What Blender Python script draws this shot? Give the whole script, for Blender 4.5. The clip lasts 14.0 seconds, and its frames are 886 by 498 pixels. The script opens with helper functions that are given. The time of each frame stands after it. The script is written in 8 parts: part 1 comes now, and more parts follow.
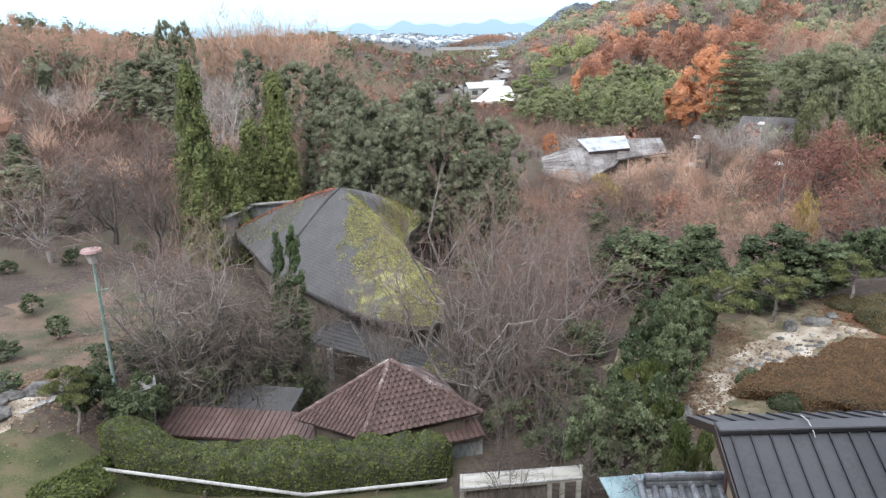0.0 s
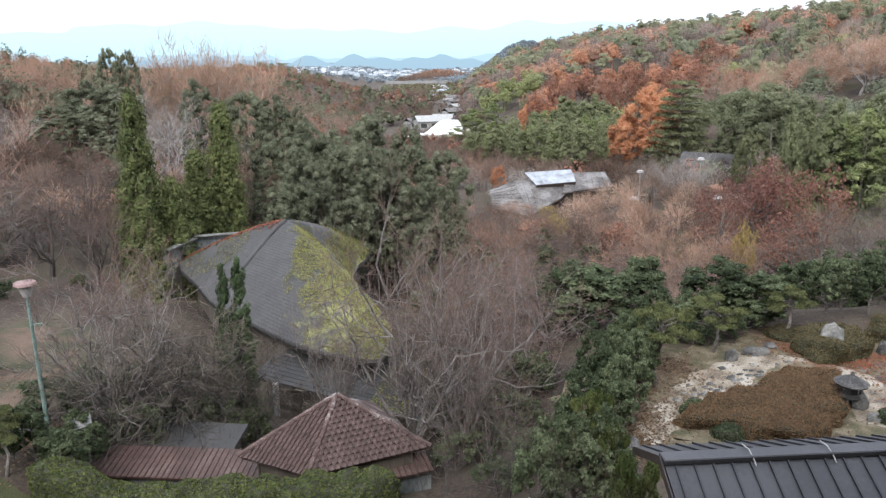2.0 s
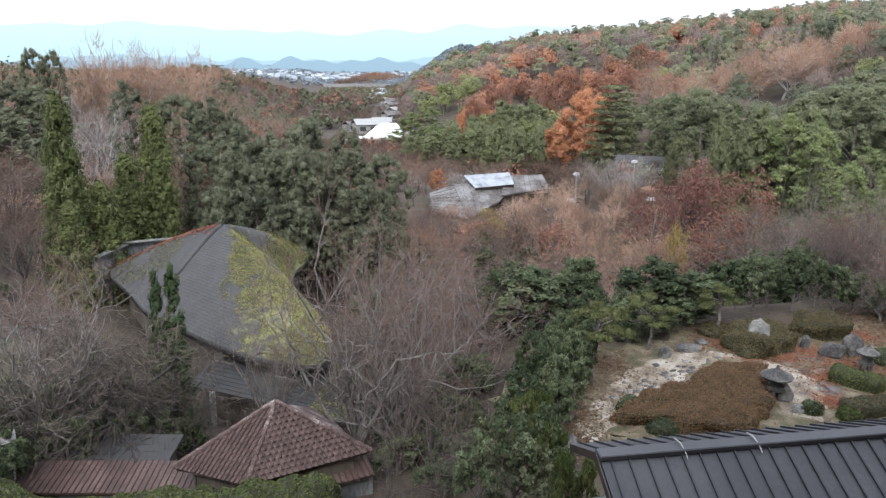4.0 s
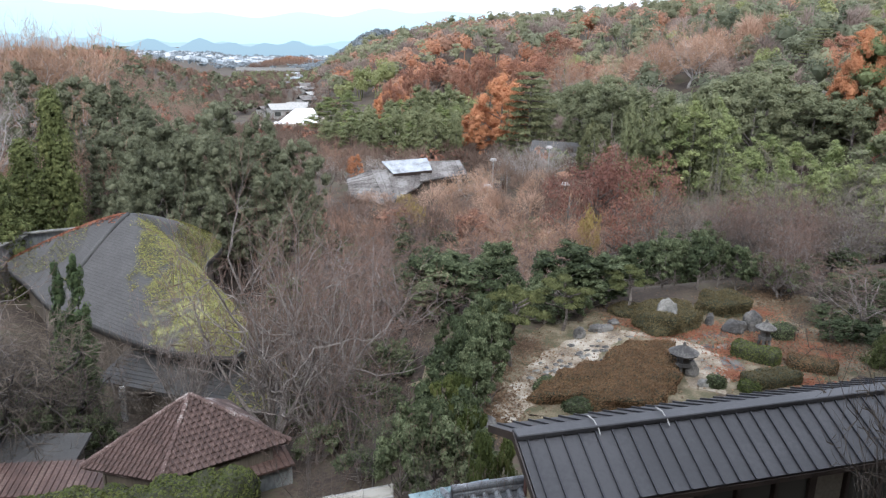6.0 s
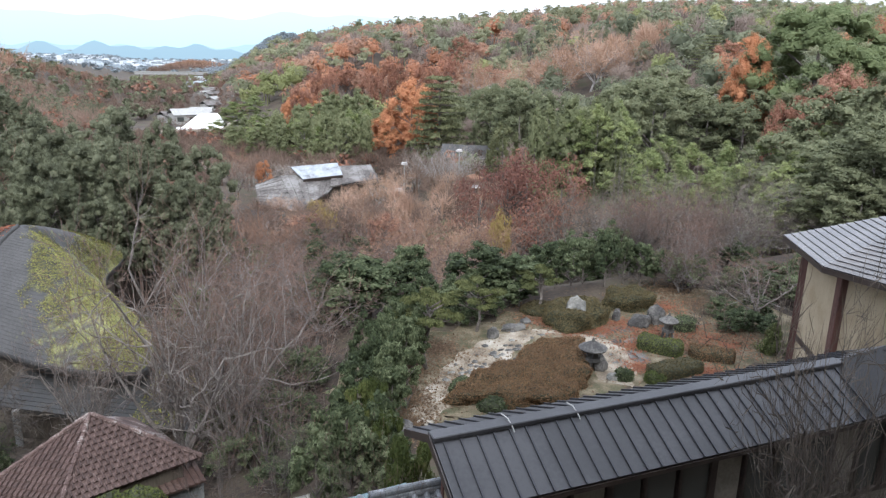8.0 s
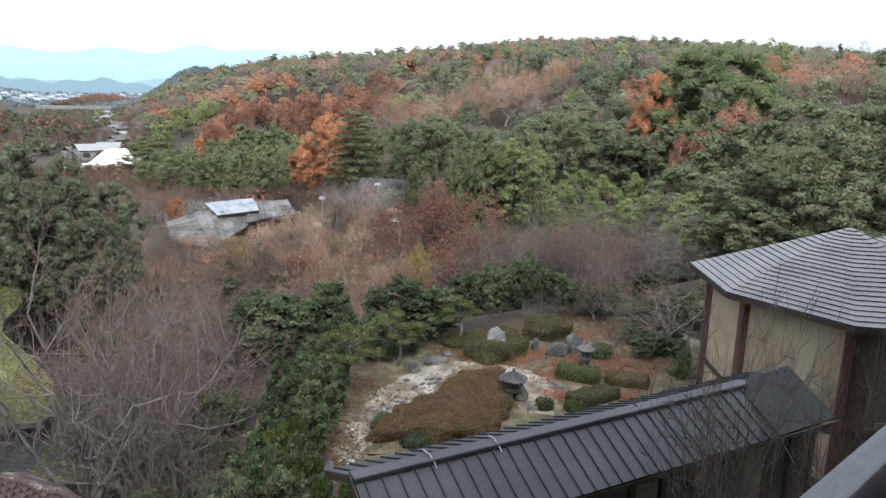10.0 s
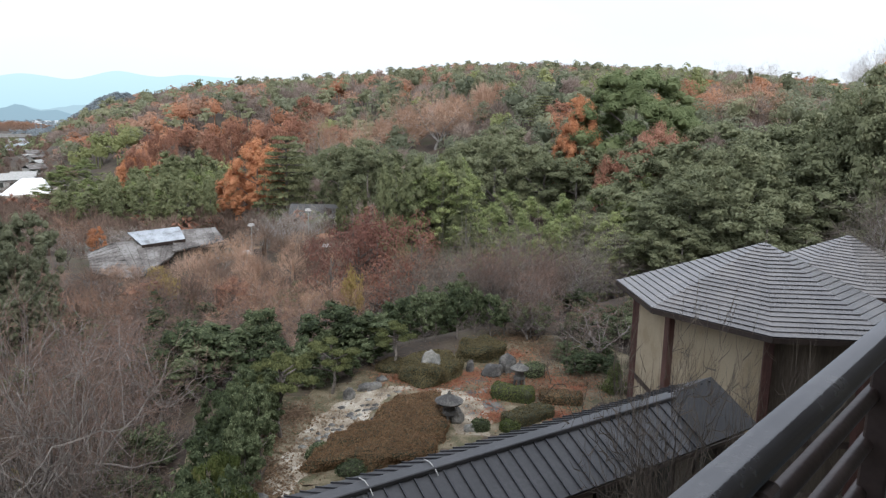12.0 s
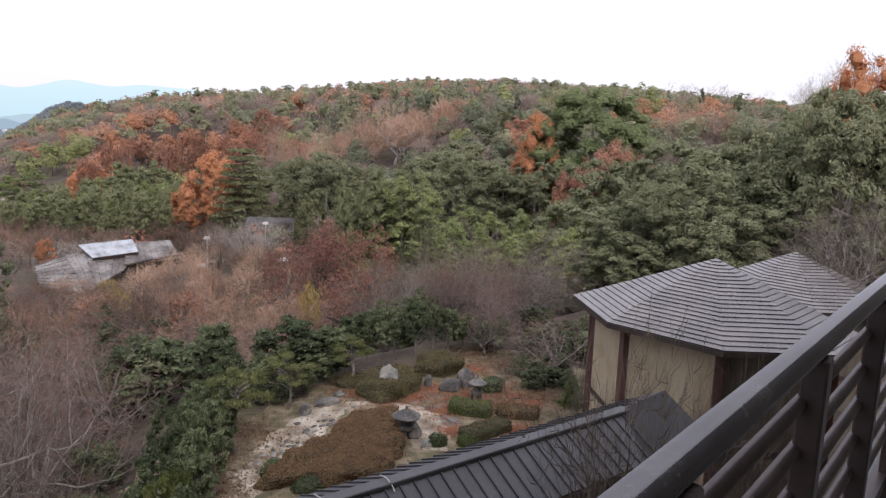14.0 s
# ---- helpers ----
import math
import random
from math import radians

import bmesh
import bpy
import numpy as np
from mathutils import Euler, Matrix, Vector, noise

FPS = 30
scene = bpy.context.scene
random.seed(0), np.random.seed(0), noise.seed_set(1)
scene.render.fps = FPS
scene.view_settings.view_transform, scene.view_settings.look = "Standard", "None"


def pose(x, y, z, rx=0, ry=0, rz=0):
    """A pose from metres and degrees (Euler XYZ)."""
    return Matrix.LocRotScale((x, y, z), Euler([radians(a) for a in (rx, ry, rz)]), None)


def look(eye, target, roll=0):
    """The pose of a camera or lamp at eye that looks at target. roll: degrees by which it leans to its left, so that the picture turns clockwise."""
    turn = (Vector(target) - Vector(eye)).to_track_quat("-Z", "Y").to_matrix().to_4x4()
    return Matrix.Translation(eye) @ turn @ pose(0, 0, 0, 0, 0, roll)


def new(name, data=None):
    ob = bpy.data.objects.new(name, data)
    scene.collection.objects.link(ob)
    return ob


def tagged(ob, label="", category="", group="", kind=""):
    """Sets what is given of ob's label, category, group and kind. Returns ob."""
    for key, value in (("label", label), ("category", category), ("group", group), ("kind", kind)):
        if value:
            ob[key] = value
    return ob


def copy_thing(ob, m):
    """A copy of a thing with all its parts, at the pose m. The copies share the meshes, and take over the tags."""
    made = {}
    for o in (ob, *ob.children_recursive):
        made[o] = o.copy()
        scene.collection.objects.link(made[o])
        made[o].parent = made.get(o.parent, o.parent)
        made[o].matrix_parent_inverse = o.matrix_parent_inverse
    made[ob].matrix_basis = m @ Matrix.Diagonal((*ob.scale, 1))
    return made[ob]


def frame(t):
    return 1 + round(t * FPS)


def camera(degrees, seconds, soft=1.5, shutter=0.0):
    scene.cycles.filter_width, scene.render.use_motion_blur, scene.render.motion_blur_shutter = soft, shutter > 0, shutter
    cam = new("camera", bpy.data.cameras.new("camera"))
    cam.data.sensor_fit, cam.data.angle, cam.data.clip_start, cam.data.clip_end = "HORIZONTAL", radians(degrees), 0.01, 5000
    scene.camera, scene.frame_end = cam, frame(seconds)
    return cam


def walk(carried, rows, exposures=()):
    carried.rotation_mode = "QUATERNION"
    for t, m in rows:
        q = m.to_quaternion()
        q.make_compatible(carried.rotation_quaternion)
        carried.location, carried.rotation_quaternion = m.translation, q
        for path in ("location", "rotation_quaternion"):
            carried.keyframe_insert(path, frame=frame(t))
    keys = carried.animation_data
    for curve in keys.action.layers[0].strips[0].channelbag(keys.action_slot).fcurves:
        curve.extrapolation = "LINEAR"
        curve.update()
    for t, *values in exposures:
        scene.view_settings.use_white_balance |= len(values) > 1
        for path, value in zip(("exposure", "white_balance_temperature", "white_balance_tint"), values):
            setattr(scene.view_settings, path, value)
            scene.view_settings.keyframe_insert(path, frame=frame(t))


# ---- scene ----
EXPO = 0.5
cam = camera(62.2, 14.0, soft=1.3)
EYE = 14.0
# seconds, place, and the three turns in degrees
PATH = [
    (0, 0.000, -0.000, -0.000, 72.394, 1.429, -0.455),
    (0.5, -0.002, 0.013, 0.006, 73.088, 1.420, -1.137),
    (1, 0.003, 0.012, 0.006, 73.632, 1.077, -1.992),
    (1.5, 0.028, 0.026, 0.002, 74.183, 0.617, -2.979),
    (2, 0.040, 0.014, 0.003, 74.827, 0.331, -4.245),
    (2.5, 0.053, 0.008, 0.006, 75.187, -0.030, -5.325),
    (3, 0.076, 0.000, 0.010, 75.382, 0.055, -6.264),
    (5.5, 0.138, -0.019, -0.010, 74.223, -1.021, -13.638),
    (6, 0.163, -0.010, -0.016, 74.057, -1.059, -15.152),
    (6.5, 0.183, 0.007, -0.030, 74.122, -1.219, -17.021),
    (7, 0.206, -0.015, -0.027, 74.312, -1.492, -18.855),
    (7.5, 0.207, -0.010, -0.029, 74.426, -1.520, -20.241),
    (8, 0.229, -0.008, -0.031, 74.515, -1.381, -22.047),
    (10.5, 0.291, -0.036, 0.015, 77.972, -1.602, -29.654),
    (11, 0.294, -0.048, 0.009, 78.458, -1.302, -30.883),
    (11.5, 0.307, -0.068, 0.024, 78.762, -0.893, -32.228),
    (12, 0.299, -0.108, 0.040, 79.214, -1.260, -33.772),
    (12.5, 0.280, -0.130, 0.039, 79.584, -1.811, -34.928),
    (13, 0.285, -0.138, 0.032, 79.727, -2.162, -35.879),
    (13.5, 0.305, -0.138, 0.038, 79.984, -1.614, -36.486),
    (14, 0.297, -0.156, 0.046, 80.440, -2.133, -36.862),
]
walk(cam, [(t, pose(x, y, EYE + z, a, b, c)) for t, x, y, z, a, b, c in PATH], exposures=[(0.0, EXPO + 0.9, 6040, 10), (1.5, EXPO + 0.7, 6040, 10), (3.0, EXPO + 0.49, 5960, 10), (8.0, EXPO + 0.68, 5900, 9), (10.5, EXPO + 0.36, 5960, 6), (12.0, EXPO + 0.24, 6080, 8), (12.5, EXPO + 0.2, 6220, 11), (14.0, EXPO + 0.2, 6380, 18)])

# ---- daylight: a bright overcast sky ----
world = bpy.data.worlds.new("sky")
scene.world = world
world.use_nodes = True
wn, wl = world.node_tree.nodes, world.node_tree.links
wn.clear()
sky = wn.new("ShaderNodeTexSky")
sky.sky_type, sky.sun_disc = "NISHITA", False
sky.sun_elevation, sky.sun_rotation = radians(38), radians(200)
dim = wn.new("ShaderNodeVectorMath")
dim.operation = "SCALE"
dim.inputs[3].default_value = 0.12
wl.new(sky.outputs[0], dim.inputs[0])
coord = wn.new("ShaderNodeTexCoord")
stretch = wn.new("ShaderNodeMapping")
stretch.inputs[3].default_value = (1.2, 1.2, 5.0)
wl.new(coord.outputs["Generated"], stretch.inputs[0])
cloud = wn.new("ShaderNodeTexNoise")
cloud.inputs["Scale"].default_value, cloud.inputs["Detail"].default_value = 1.6, 5
wl.new(stretch.outputs[0], cloud.inputs[0])
cover = wn.new("ShaderNodeMapRange")
cover.inputs[1].default_value, cover.inputs[2].default_value = 0.35, 0.65
cover.inputs[3].default_value, cover.inputs[4].default_value = 0.72, 0.94
wl.new(cloud.outputs[0], cover.inputs[0])
mixed = wn.new("ShaderNodeMix")
mixed.data_type = "RGBA"
wl.new(cover.outputs[0], mixed.inputs[0])
wl.new(dim.outputs[0], mixed.inputs[6])
mixed.inputs[7].default_value = (1.02, 1.03, 1.1, 1)
bg = wn.new("ShaderNodeBackground")
wl.new(mixed.outputs[2], bg.inputs[0])
# an overcast dome is dimmest at the horizon and brightest overhead
height, dome = wn.new("ShaderNodeSeparateXYZ"), wn.new("ShaderNodeMapRange")
wl.new(coord.outputs["Generated"], height.inputs[0])
dome.inputs[3].default_value, dome.inputs[4].default_value = 0.6, 1.45
wl.new(height.outputs[2], dome.inputs[0])
wl.new(dome.outputs[0], bg.inputs[1])
out = wn.new("ShaderNodeOutputWorld")
wl.new(bg.outputs[0], out.inputs[0])

sun = new("sun", bpy.data.lights.new("sun", "SUN"))
sun.data.energy, sun.data.angle, sun.data.color = 1.5, radians(22), (1.0, 0.96, 0.9)
sun.matrix_world = look((0, 0, 0), (0.25, 0.75, -0.8))

# ---- materials ----
def nodes_of(name):
    m = bpy.data.materials.new(name)
    m.use_nodes = True
    return m, m.node_tree.nodes, m.node_tree.links, m.node_tree.nodes["Principled BSDF"]


def ramp_node(n, stops):
    r = n.new("ShaderNodeValToRGB")
    e = r.color_ramp.elements
    while len(e) < len(stops):
        e.new(0.5)
    for el, (p, c) in zip(e, stops):
        el.position, el.color = p, (*c, 1)
    return r


def surface(name, stops, scale=3.0, detail=6, rough=0.8, bump=0.2, bump_scale=None, metal=0.0, stretch=(1, 1, 1), spread=0.0, specular=0.4):
    """A weathered surface: noise at two scales through a colour ramp, with relief; spread shifts pieces apart."""
    m, n, l, b = nodes_of(name)
    tc, mp = n.new("ShaderNodeTexCoord"), n.new("ShaderNodeMapping")
    mp.inputs[3].default_value = stretch
    l.new(tc.outputs["Object"], mp.inputs[0])
    big, fine = n.new("ShaderNodeTexNoise"), n.new("ShaderNodeTexNoise")
    big.inputs["Scale"].default_value, big.inputs["Detail"].default_value = scale, detail
    fine.inputs["Scale"].default_value, fine.inputs["Detail"].default_value = bump_scale or scale * 9, 4
    for x in (big, fine):
        l.new(mp.outputs[0], x.inputs[0])
    mixv = n.new("ShaderNodeMath")
    mixv.operation = "MULTIPLY_ADD"
    l.new(fine.outputs[0], mixv.inputs[0])
    mixv.inputs[1].default_value = 0.8
    half = n.new("ShaderNodeMath")
    half.operation = "MULTIPLY_ADD"
    half.inputs[1].default_value, half.inputs[2].default_value = 1.4, -0.6
    l.new(big.outputs[0], half.inputs[0])
    l.new(half.outputs[0], mixv.inputs[2])
    last = mixv
    if spread:
        oi, sh = n.new("ShaderNodeObjectInfo"), n.new("ShaderNodeMath")
        sh.operation = "MULTIPLY_ADD"
        sh.inputs[1].default_value = spread
        l.new(oi.outputs["Random"], sh.inputs[0])
        l.new(mixv.outputs[0], sh.inputs[2])
        last = n.new("ShaderNodeMath")
        last.operation = "SUBTRACT"
        last.inputs[1].default_value = spread / 2
        l.new(sh.outputs[0], last.inputs[0])
    r = ramp_node(n, stops)
    l.new(last.outputs[0], r.inputs[0])
    l.new(r.outputs[0], b.inputs["Base Color"])
    b.inputs["Roughness"].default_value, b.inputs["Metallic"].default_value = rough, metal
    b.inputs["Specular IOR Level"].default_value = specular
    if bump:
        bp = n.new("ShaderNodeBump")
        bp.inputs["Strength"].default_value, bp.inputs["Distance"].default_value = bump, 0.03
        l.new(fine.outputs[0], bp.inputs["Height"])
        l.new(bp.outputs[0], b.inputs["Normal"])
    return m


def foliage(name, stops, rough=0.75, tree_shift=0.3, through_light=0.38, patch_scale=2.4, tip=None, attribute=""):
    """Leaves or twigs: every leaf, spray and tree has its own tint; some light passes through. tip: the colour of the
    young outer shoots; lower twigs stay darker, crown shade put into the colour.
    """
    m, n, l, b = nodes_of(name)
    tc, geo, oi, cloud = n.new("ShaderNodeTexCoord"), n.new("ShaderNodeNewGeometry"), n.new("ShaderNodeObjectInfo"), n.new("ShaderNodeTexNoise")
    cloud.inputs["Scale"].default_value, cloud.inputs["Detail"].default_value = patch_scale, 2
    l.new(tc.outputs["Object"], cloud.inputs[0])
    wide = n.new("ShaderNodeMapRange")
    wide.inputs[1].default_value, wide.inputs[2].default_value = 0.32, 0.68
    l.new(cloud.outputs[0], wide.inputs[0])
    whole = oi.outputs["Random"]
    if attribute:
        at = n.new("ShaderNodeAttribute")
        at.attribute_name = attribute
        whole = at.outputs["Fac"]
    total = None
    for source, share in ((geo.outputs["Random Per Island"], 0.62 * (1 - tree_shift)), (wide.outputs[0], 0.38 * (1 - tree_shift)), (whole, tree_shift)):
        q = n.new("ShaderNodeMath")
        q.operation = "MULTIPLY_ADD"
        q.inputs[1].default_value, q.inputs[2].default_value = share, 0.0
        l.new(source, q.inputs[0])
        if total:
            l.new(total, q.inputs[2])
        total = q.outputs[0]
    r = ramp_node(n, stops)
    l.new(total, r.inputs[0])
    color = r.outputs[0]
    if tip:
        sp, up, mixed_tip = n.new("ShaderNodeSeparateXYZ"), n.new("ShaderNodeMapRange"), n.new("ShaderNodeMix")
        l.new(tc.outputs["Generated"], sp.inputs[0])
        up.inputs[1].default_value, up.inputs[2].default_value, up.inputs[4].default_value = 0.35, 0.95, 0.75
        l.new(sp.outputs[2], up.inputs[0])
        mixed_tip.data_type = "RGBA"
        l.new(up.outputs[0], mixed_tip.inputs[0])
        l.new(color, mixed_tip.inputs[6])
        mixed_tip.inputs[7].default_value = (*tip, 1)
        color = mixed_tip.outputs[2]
    l.new(color, b.inputs["Base Color"])
    b.inputs["Roughness"].default_value = rough
    b.inputs["Specular IOR Level"].default_value = 0.15
    if through_light:
        tr, mx = n.new("ShaderNodeBsdfTranslucent"), n.new("ShaderNodeMixShader")
        l.new(color, tr.inputs[0])
        mx.inputs[0].default_value = through_light
        l.new(b.outputs[0], mx.inputs[1])
        l.new(tr.outputs[0], mx.inputs[2])
        l.new(mx.outputs[0], n["Material Output"].inputs[0])
    return m


M = {}
M["ground"] = surface("leaf_litter_ground", [(0.25, (0.024, 0.018, 0.0135)), (0.45, (0.047, 0.034, 0.024)), (0.6, (0.07, 0.053, 0.036)), (0.75, (0.05, 0.052, 0.025))], 0.22, 10, 0.95, 0.6, 6)
M["slope"] = surface("mossy_littered_slope", [(0.28, (0.03, 0.032, 0.013)), (0.42, (0.052, 0.047, 0.024)), (0.55, (0.075, 0.052, 0.034)), (0.7, (0.11, 0.074, 0.05))], 0.55, 10, 0.95, 0.7, 18)
M["lawn"] = surface("winter_lawn", [(0.3, (0.028, 0.034, 0.0105)), (0.48, (0.05, 0.055, 0.018)), (0.58, (0.07, 0.062, 0.029)), (0.7, (0.085, 0.067, 0.037))], 0.9, 8, 0.95, 0.6, 25)
M["gravel"] = surface("pale_gravel", [(0.3, (0.11, 0.085, 0.058)), (0.45, (0.2, 0.165, 0.12)), (0.6, (0.27, 0.235, 0.18)), (0.76, (0.36, 0.335, 0.285))], 0.9, 10, 0.9, 0.8, 22)
M["red_litter"] = foliage("fallen_maple_leaves", [(0.1, (0.14, 0.06, 0.04)), (0.5, (0.26, 0.1, 0.06)), (0.9, (0.27, 0.16, 0.09))])
M["dry_litter"] = foliage("dry_fallen_leaves", [(0.1, (0.075, 0.05, 0.033)), (0.5, (0.15, 0.1, 0.063)), (0.9, (0.25, 0.18, 0.115))])
M["stone"] = surface("grey_garden_stone", [(0.3, (0.036, 0.034, 0.032)), (0.5, (0.072, 0.068, 0.062)), (0.7, (0.125, 0.118, 0.106))], 2.2, 8, 0.85, 0.6, 14, spread=0.25)
M["pale_stone"] = surface("pale_garden_stone", [(0.3, (0.09, 0.088, 0.078)), (0.55, (0.16, 0.154, 0.138)), (0.75, (0.24, 0.232, 0.207))], 2.2, 8, 0.85, 0.6, 14, spread=0.3)
M["dark_metal"] = surface("dark_grey_metal_roof", [(0.3, (0.0195, 0.0188, 0.02)), (0.5, (0.026, 0.0252, 0.0268)), (0.7, (0.038, 0.0365, 0.038))], 0.6, 6, 0.5, 0.08, 12, specular=0.5)
# darker copy of the roof metal, for the facet with painted shade
M["shaded_metal"] = surface("shaded_metal_roof", [(0.3, (0.011, 0.0105, 0.0105)), (0.6, (0.018, 0.017, 0.017))], 0.9, 8, 0.7, 0.15, 14)
M["dark_rib"] = surface("dark_grey_metal_seam", [(0.3, (0.014, 0.014, 0.017)), (0.7, (0.026, 0.026, 0.03))], 1.2, 4, 0.5, 0.05)
M["pavilion_metal"] = surface("grey_lapped_metal_roof", [(0.3, (0.054, 0.047, 0.042)), (0.5, (0.072, 0.063, 0.057)), (0.7, (0.098, 0.087, 0.078))], 0.8, 6, 0.26, 0.06, 10, spread=0.12, specular=0.65)
M["plaster"] = surface("cream_plaster", [(0.3, (0.24, 0.192, 0.12)), (0.5, (0.296, 0.24, 0.16)), (0.7, (0.336, 0.28, 0.192))], 0.9, 8, 0.9, 0.1, 30)
M["brown_post"] = surface("red_brown_painted_timber", [(0.3, (0.05, 0.022, 0.018)), (0.6, (0.085, 0.04, 0.032))], 2, 6, 0.6, 0.1, stretch=(1, 1, 0.2))
M["dark_frame"] = surface("dark_brown_window_frame", [(0.3, (0.02, 0.014, 0.012)), (0.7, (0.04, 0.028, 0.022))], 2, 4, 0.5, 0.05)
M["panel"] = surface("grey_panel", [(0.3, (0.14, 0.126, 0.098)), (0.7, (0.21, 0.189, 0.154))], 1.5, 5, 0.7, 0.1)
M["rail_black"] = surface("black_painted_handrail", [(0.3, (0.012, 0.012, 0.014)), (0.6, (0.022, 0.022, 0.025)), (0.8, (0.04, 0.04, 0.04))], 6, 8, 0.16, 0.015, 60, specular=0.9)
M["rail_brown"] = surface("brown_painted_steel", [(0.3, (0.0225, 0.015, 0.0135)), (0.7, (0.0413, 0.0285, 0.0255))], 6, 8, 0.42, 0.05, 60)
M["red_tile"] = surface("weathered_red_clay_tile", [(0.28, (0.045, 0.028, 0.023)), (0.46, (0.08, 0.049, 0.041)), (0.6, (0.118, 0.08, 0.068)), (0.76, (0.27, 0.24, 0.222))], 1.6, 8, 0.75, 0.25, 18, spread=0.16)
M["red_metal"] = surface("faded_red_metal_roof", [(0.3, (0.04, 0.023, 0.018)), (0.55, (0.068, 0.038, 0.03)), (0.75, (0.105, 0.072, 0.058))], 1.1, 6, 0.6, 0.1, 15)
M["slate"] = surface("grey_shingle_roof", [(0.2, (0.038, 0.037, 0.036)), (0.5, (0.052, 0.051, 0.049)), (0.8, (0.072, 0.07, 0.067))], 0.5, 10, 0.85, 0.35, 14)
M["shingle"] = surface("grey_roof_shingle", [(0.2, (0.04, 0.039, 0.038)), (0.5, (0.056, 0.055, 0.053)), (0.8, (0.078, 0.076, 0.073))], 0.8, 8, 0.85, 0.3, 14, spread=0.15)
M["moss"] = foliage("bright_moss", [(0.15, (0.06, 0.052, 0.026)), (0.38, (0.12, 0.115, 0.04)), (0.6, (0.24, 0.245, 0.07)), (0.85, (0.17, 0.125, 0.075))], 0.9, 0.0, 0.1, 0.9)
# inner hedge growth, near black: shade between the leaves put into the colour
M["inner"] = surface("shade_coloured_inner_growth", [(0.3, (0.018, 0.02, 0.01)), (0.7, (0.04, 0.042, 0.022))], 6, 6, 0.95, 0.5, 20)
M["concrete"] = surface("stained_concrete", [(0.25, (0.072, 0.078, 0.078)), (0.5, (0.144, 0.15, 0.147)), (0.75, (0.216, 0.216, 0.204))], 0.9, 10, 0.9, 0.2, 12, stretch=(0.6, 0.6, 0.21))
M["brown_wall"] = surface("brown_timber_wall", [(0.3, (0.054, 0.042, 0.0312)), (0.7, (0.102, 0.084, 0.063))], 1.2, 6, 0.85, 0.2, stretch=(1.8, 1.8, 0.24))
M["white_paint"] = surface("weathered_white_paint", [(0.25, (0.192, 0.187, 0.173)), (0.5, (0.298, 0.293, 0.274)), (0.75, (0.355, 0.35, 0.331))], 2, 8, 0.7, 0.1)
M["pale_wood"] = surface("bleached_timber", [(0.3, (0.21, 0.196, 0.161)), (0.6, (0.322, 0.308, 0.266))], 2, 8, 0.85, 0.2, stretch=(0.28, 2.1, 2.1))
M["wood"] = surface("weathered_timber", [(0.3, (0.07, 0.0595, 0.049)), (0.7, (0.154, 0.133, 0.112))], 2, 8, 0.85, 0.2, stretch=(2.1, 2.1, 0.28))
M["grey_tile"] = surface("glazed_grey_tile", [(0.3, (0.077, 0.084, 0.091)), (0.6, (0.14, 0.147, 0.154)), (0.8, (0.266, 0.273, 0.28))], 3, 8, 0.4, 0.1, spread=0.2, specular=0.6)
M["verdigris"] = surface("pale_green_copper_sheet", [(0.3, (0.112, 0.168, 0.175)), (0.7, (0.196, 0.266, 0.273))], 2, 6, 0.6, 0.1)
M["green_paint"] = surface("green_painted_pole", [(0.3, (0.09, 0.14, 0.115)), (0.6, (0.16, 0.21, 0.185)), (0.8, (0.26, 0.28, 0.26))], 2, 6, 0.6, 0.1)
M["pink_shade"] = surface("faded_pink_lamp_rim", [(0.3, (0.17, 0.1, 0.085)), (0.7, (0.27, 0.18, 0.16))], 4, 6, 0.6, 0.1)
M["lamp_white"] = surface("white_lamp_glass", [(0.3, (0.26, 0.24, 0.22)), (0.7, (0.38, 0.36, 0.34))], 4, 4, 0.4, 0.02)
M["old_roof"] = surface("weathered_pale_sheet_roof", [(0.25, (0.035, 0.03, 0.027)), (0.42, (0.085, 0.075, 0.067)), (0.54, (0.112, 0.1, 0.09)), (0.7, (0.175, 0.166, 0.156))], 0.55, 12, 0.8, 0.3, 4)
M["bark"] = surface("grey_brown_bark", [(0.3, (0.0675, 0.0567, 0.0486)), (0.55, (0.149, 0.128, 0.111)), (0.75, (0.27, 0.243, 0.216))], 1.5, 8, 0.9, 0.4, 14)
M["grey_bark"] = surface("grey_bark", [(0.3, (0.11, 0.098, 0.088)), (0.6, (0.21, 0.19, 0.172))], 1.5, 8, 0.9, 0.3, 14)
M["branch_bark"] = surface("grey_brown_branch_bark", [(0.3, (0.04, 0.034, 0.03)), (0.6, (0.095, 0.08, 0.07))], 1.5, 8, 0.9, 0.3, 14)
M["open_bark"] = surface("weathered_grey_bark", [(0.3, (0.085, 0.073, 0.064)), (0.6, (0.19, 0.167, 0.15))], 1.5, 8, 0.9, 0.3, 14)
M["dark_bark"] = surface("dark_bark", [(0.3, (0.03, 0.026, 0.024)), (0.6, (0.07, 0.06, 0.054))], 1.5, 8, 0.9, 0.3, 14)
M["pale_bark"] = surface("pale_bark", [(0.3, (0.2, 0.185, 0.17)), (0.6, (0.36, 0.34, 0.32))], 1.5, 8, 0.9, 0.3, 14)


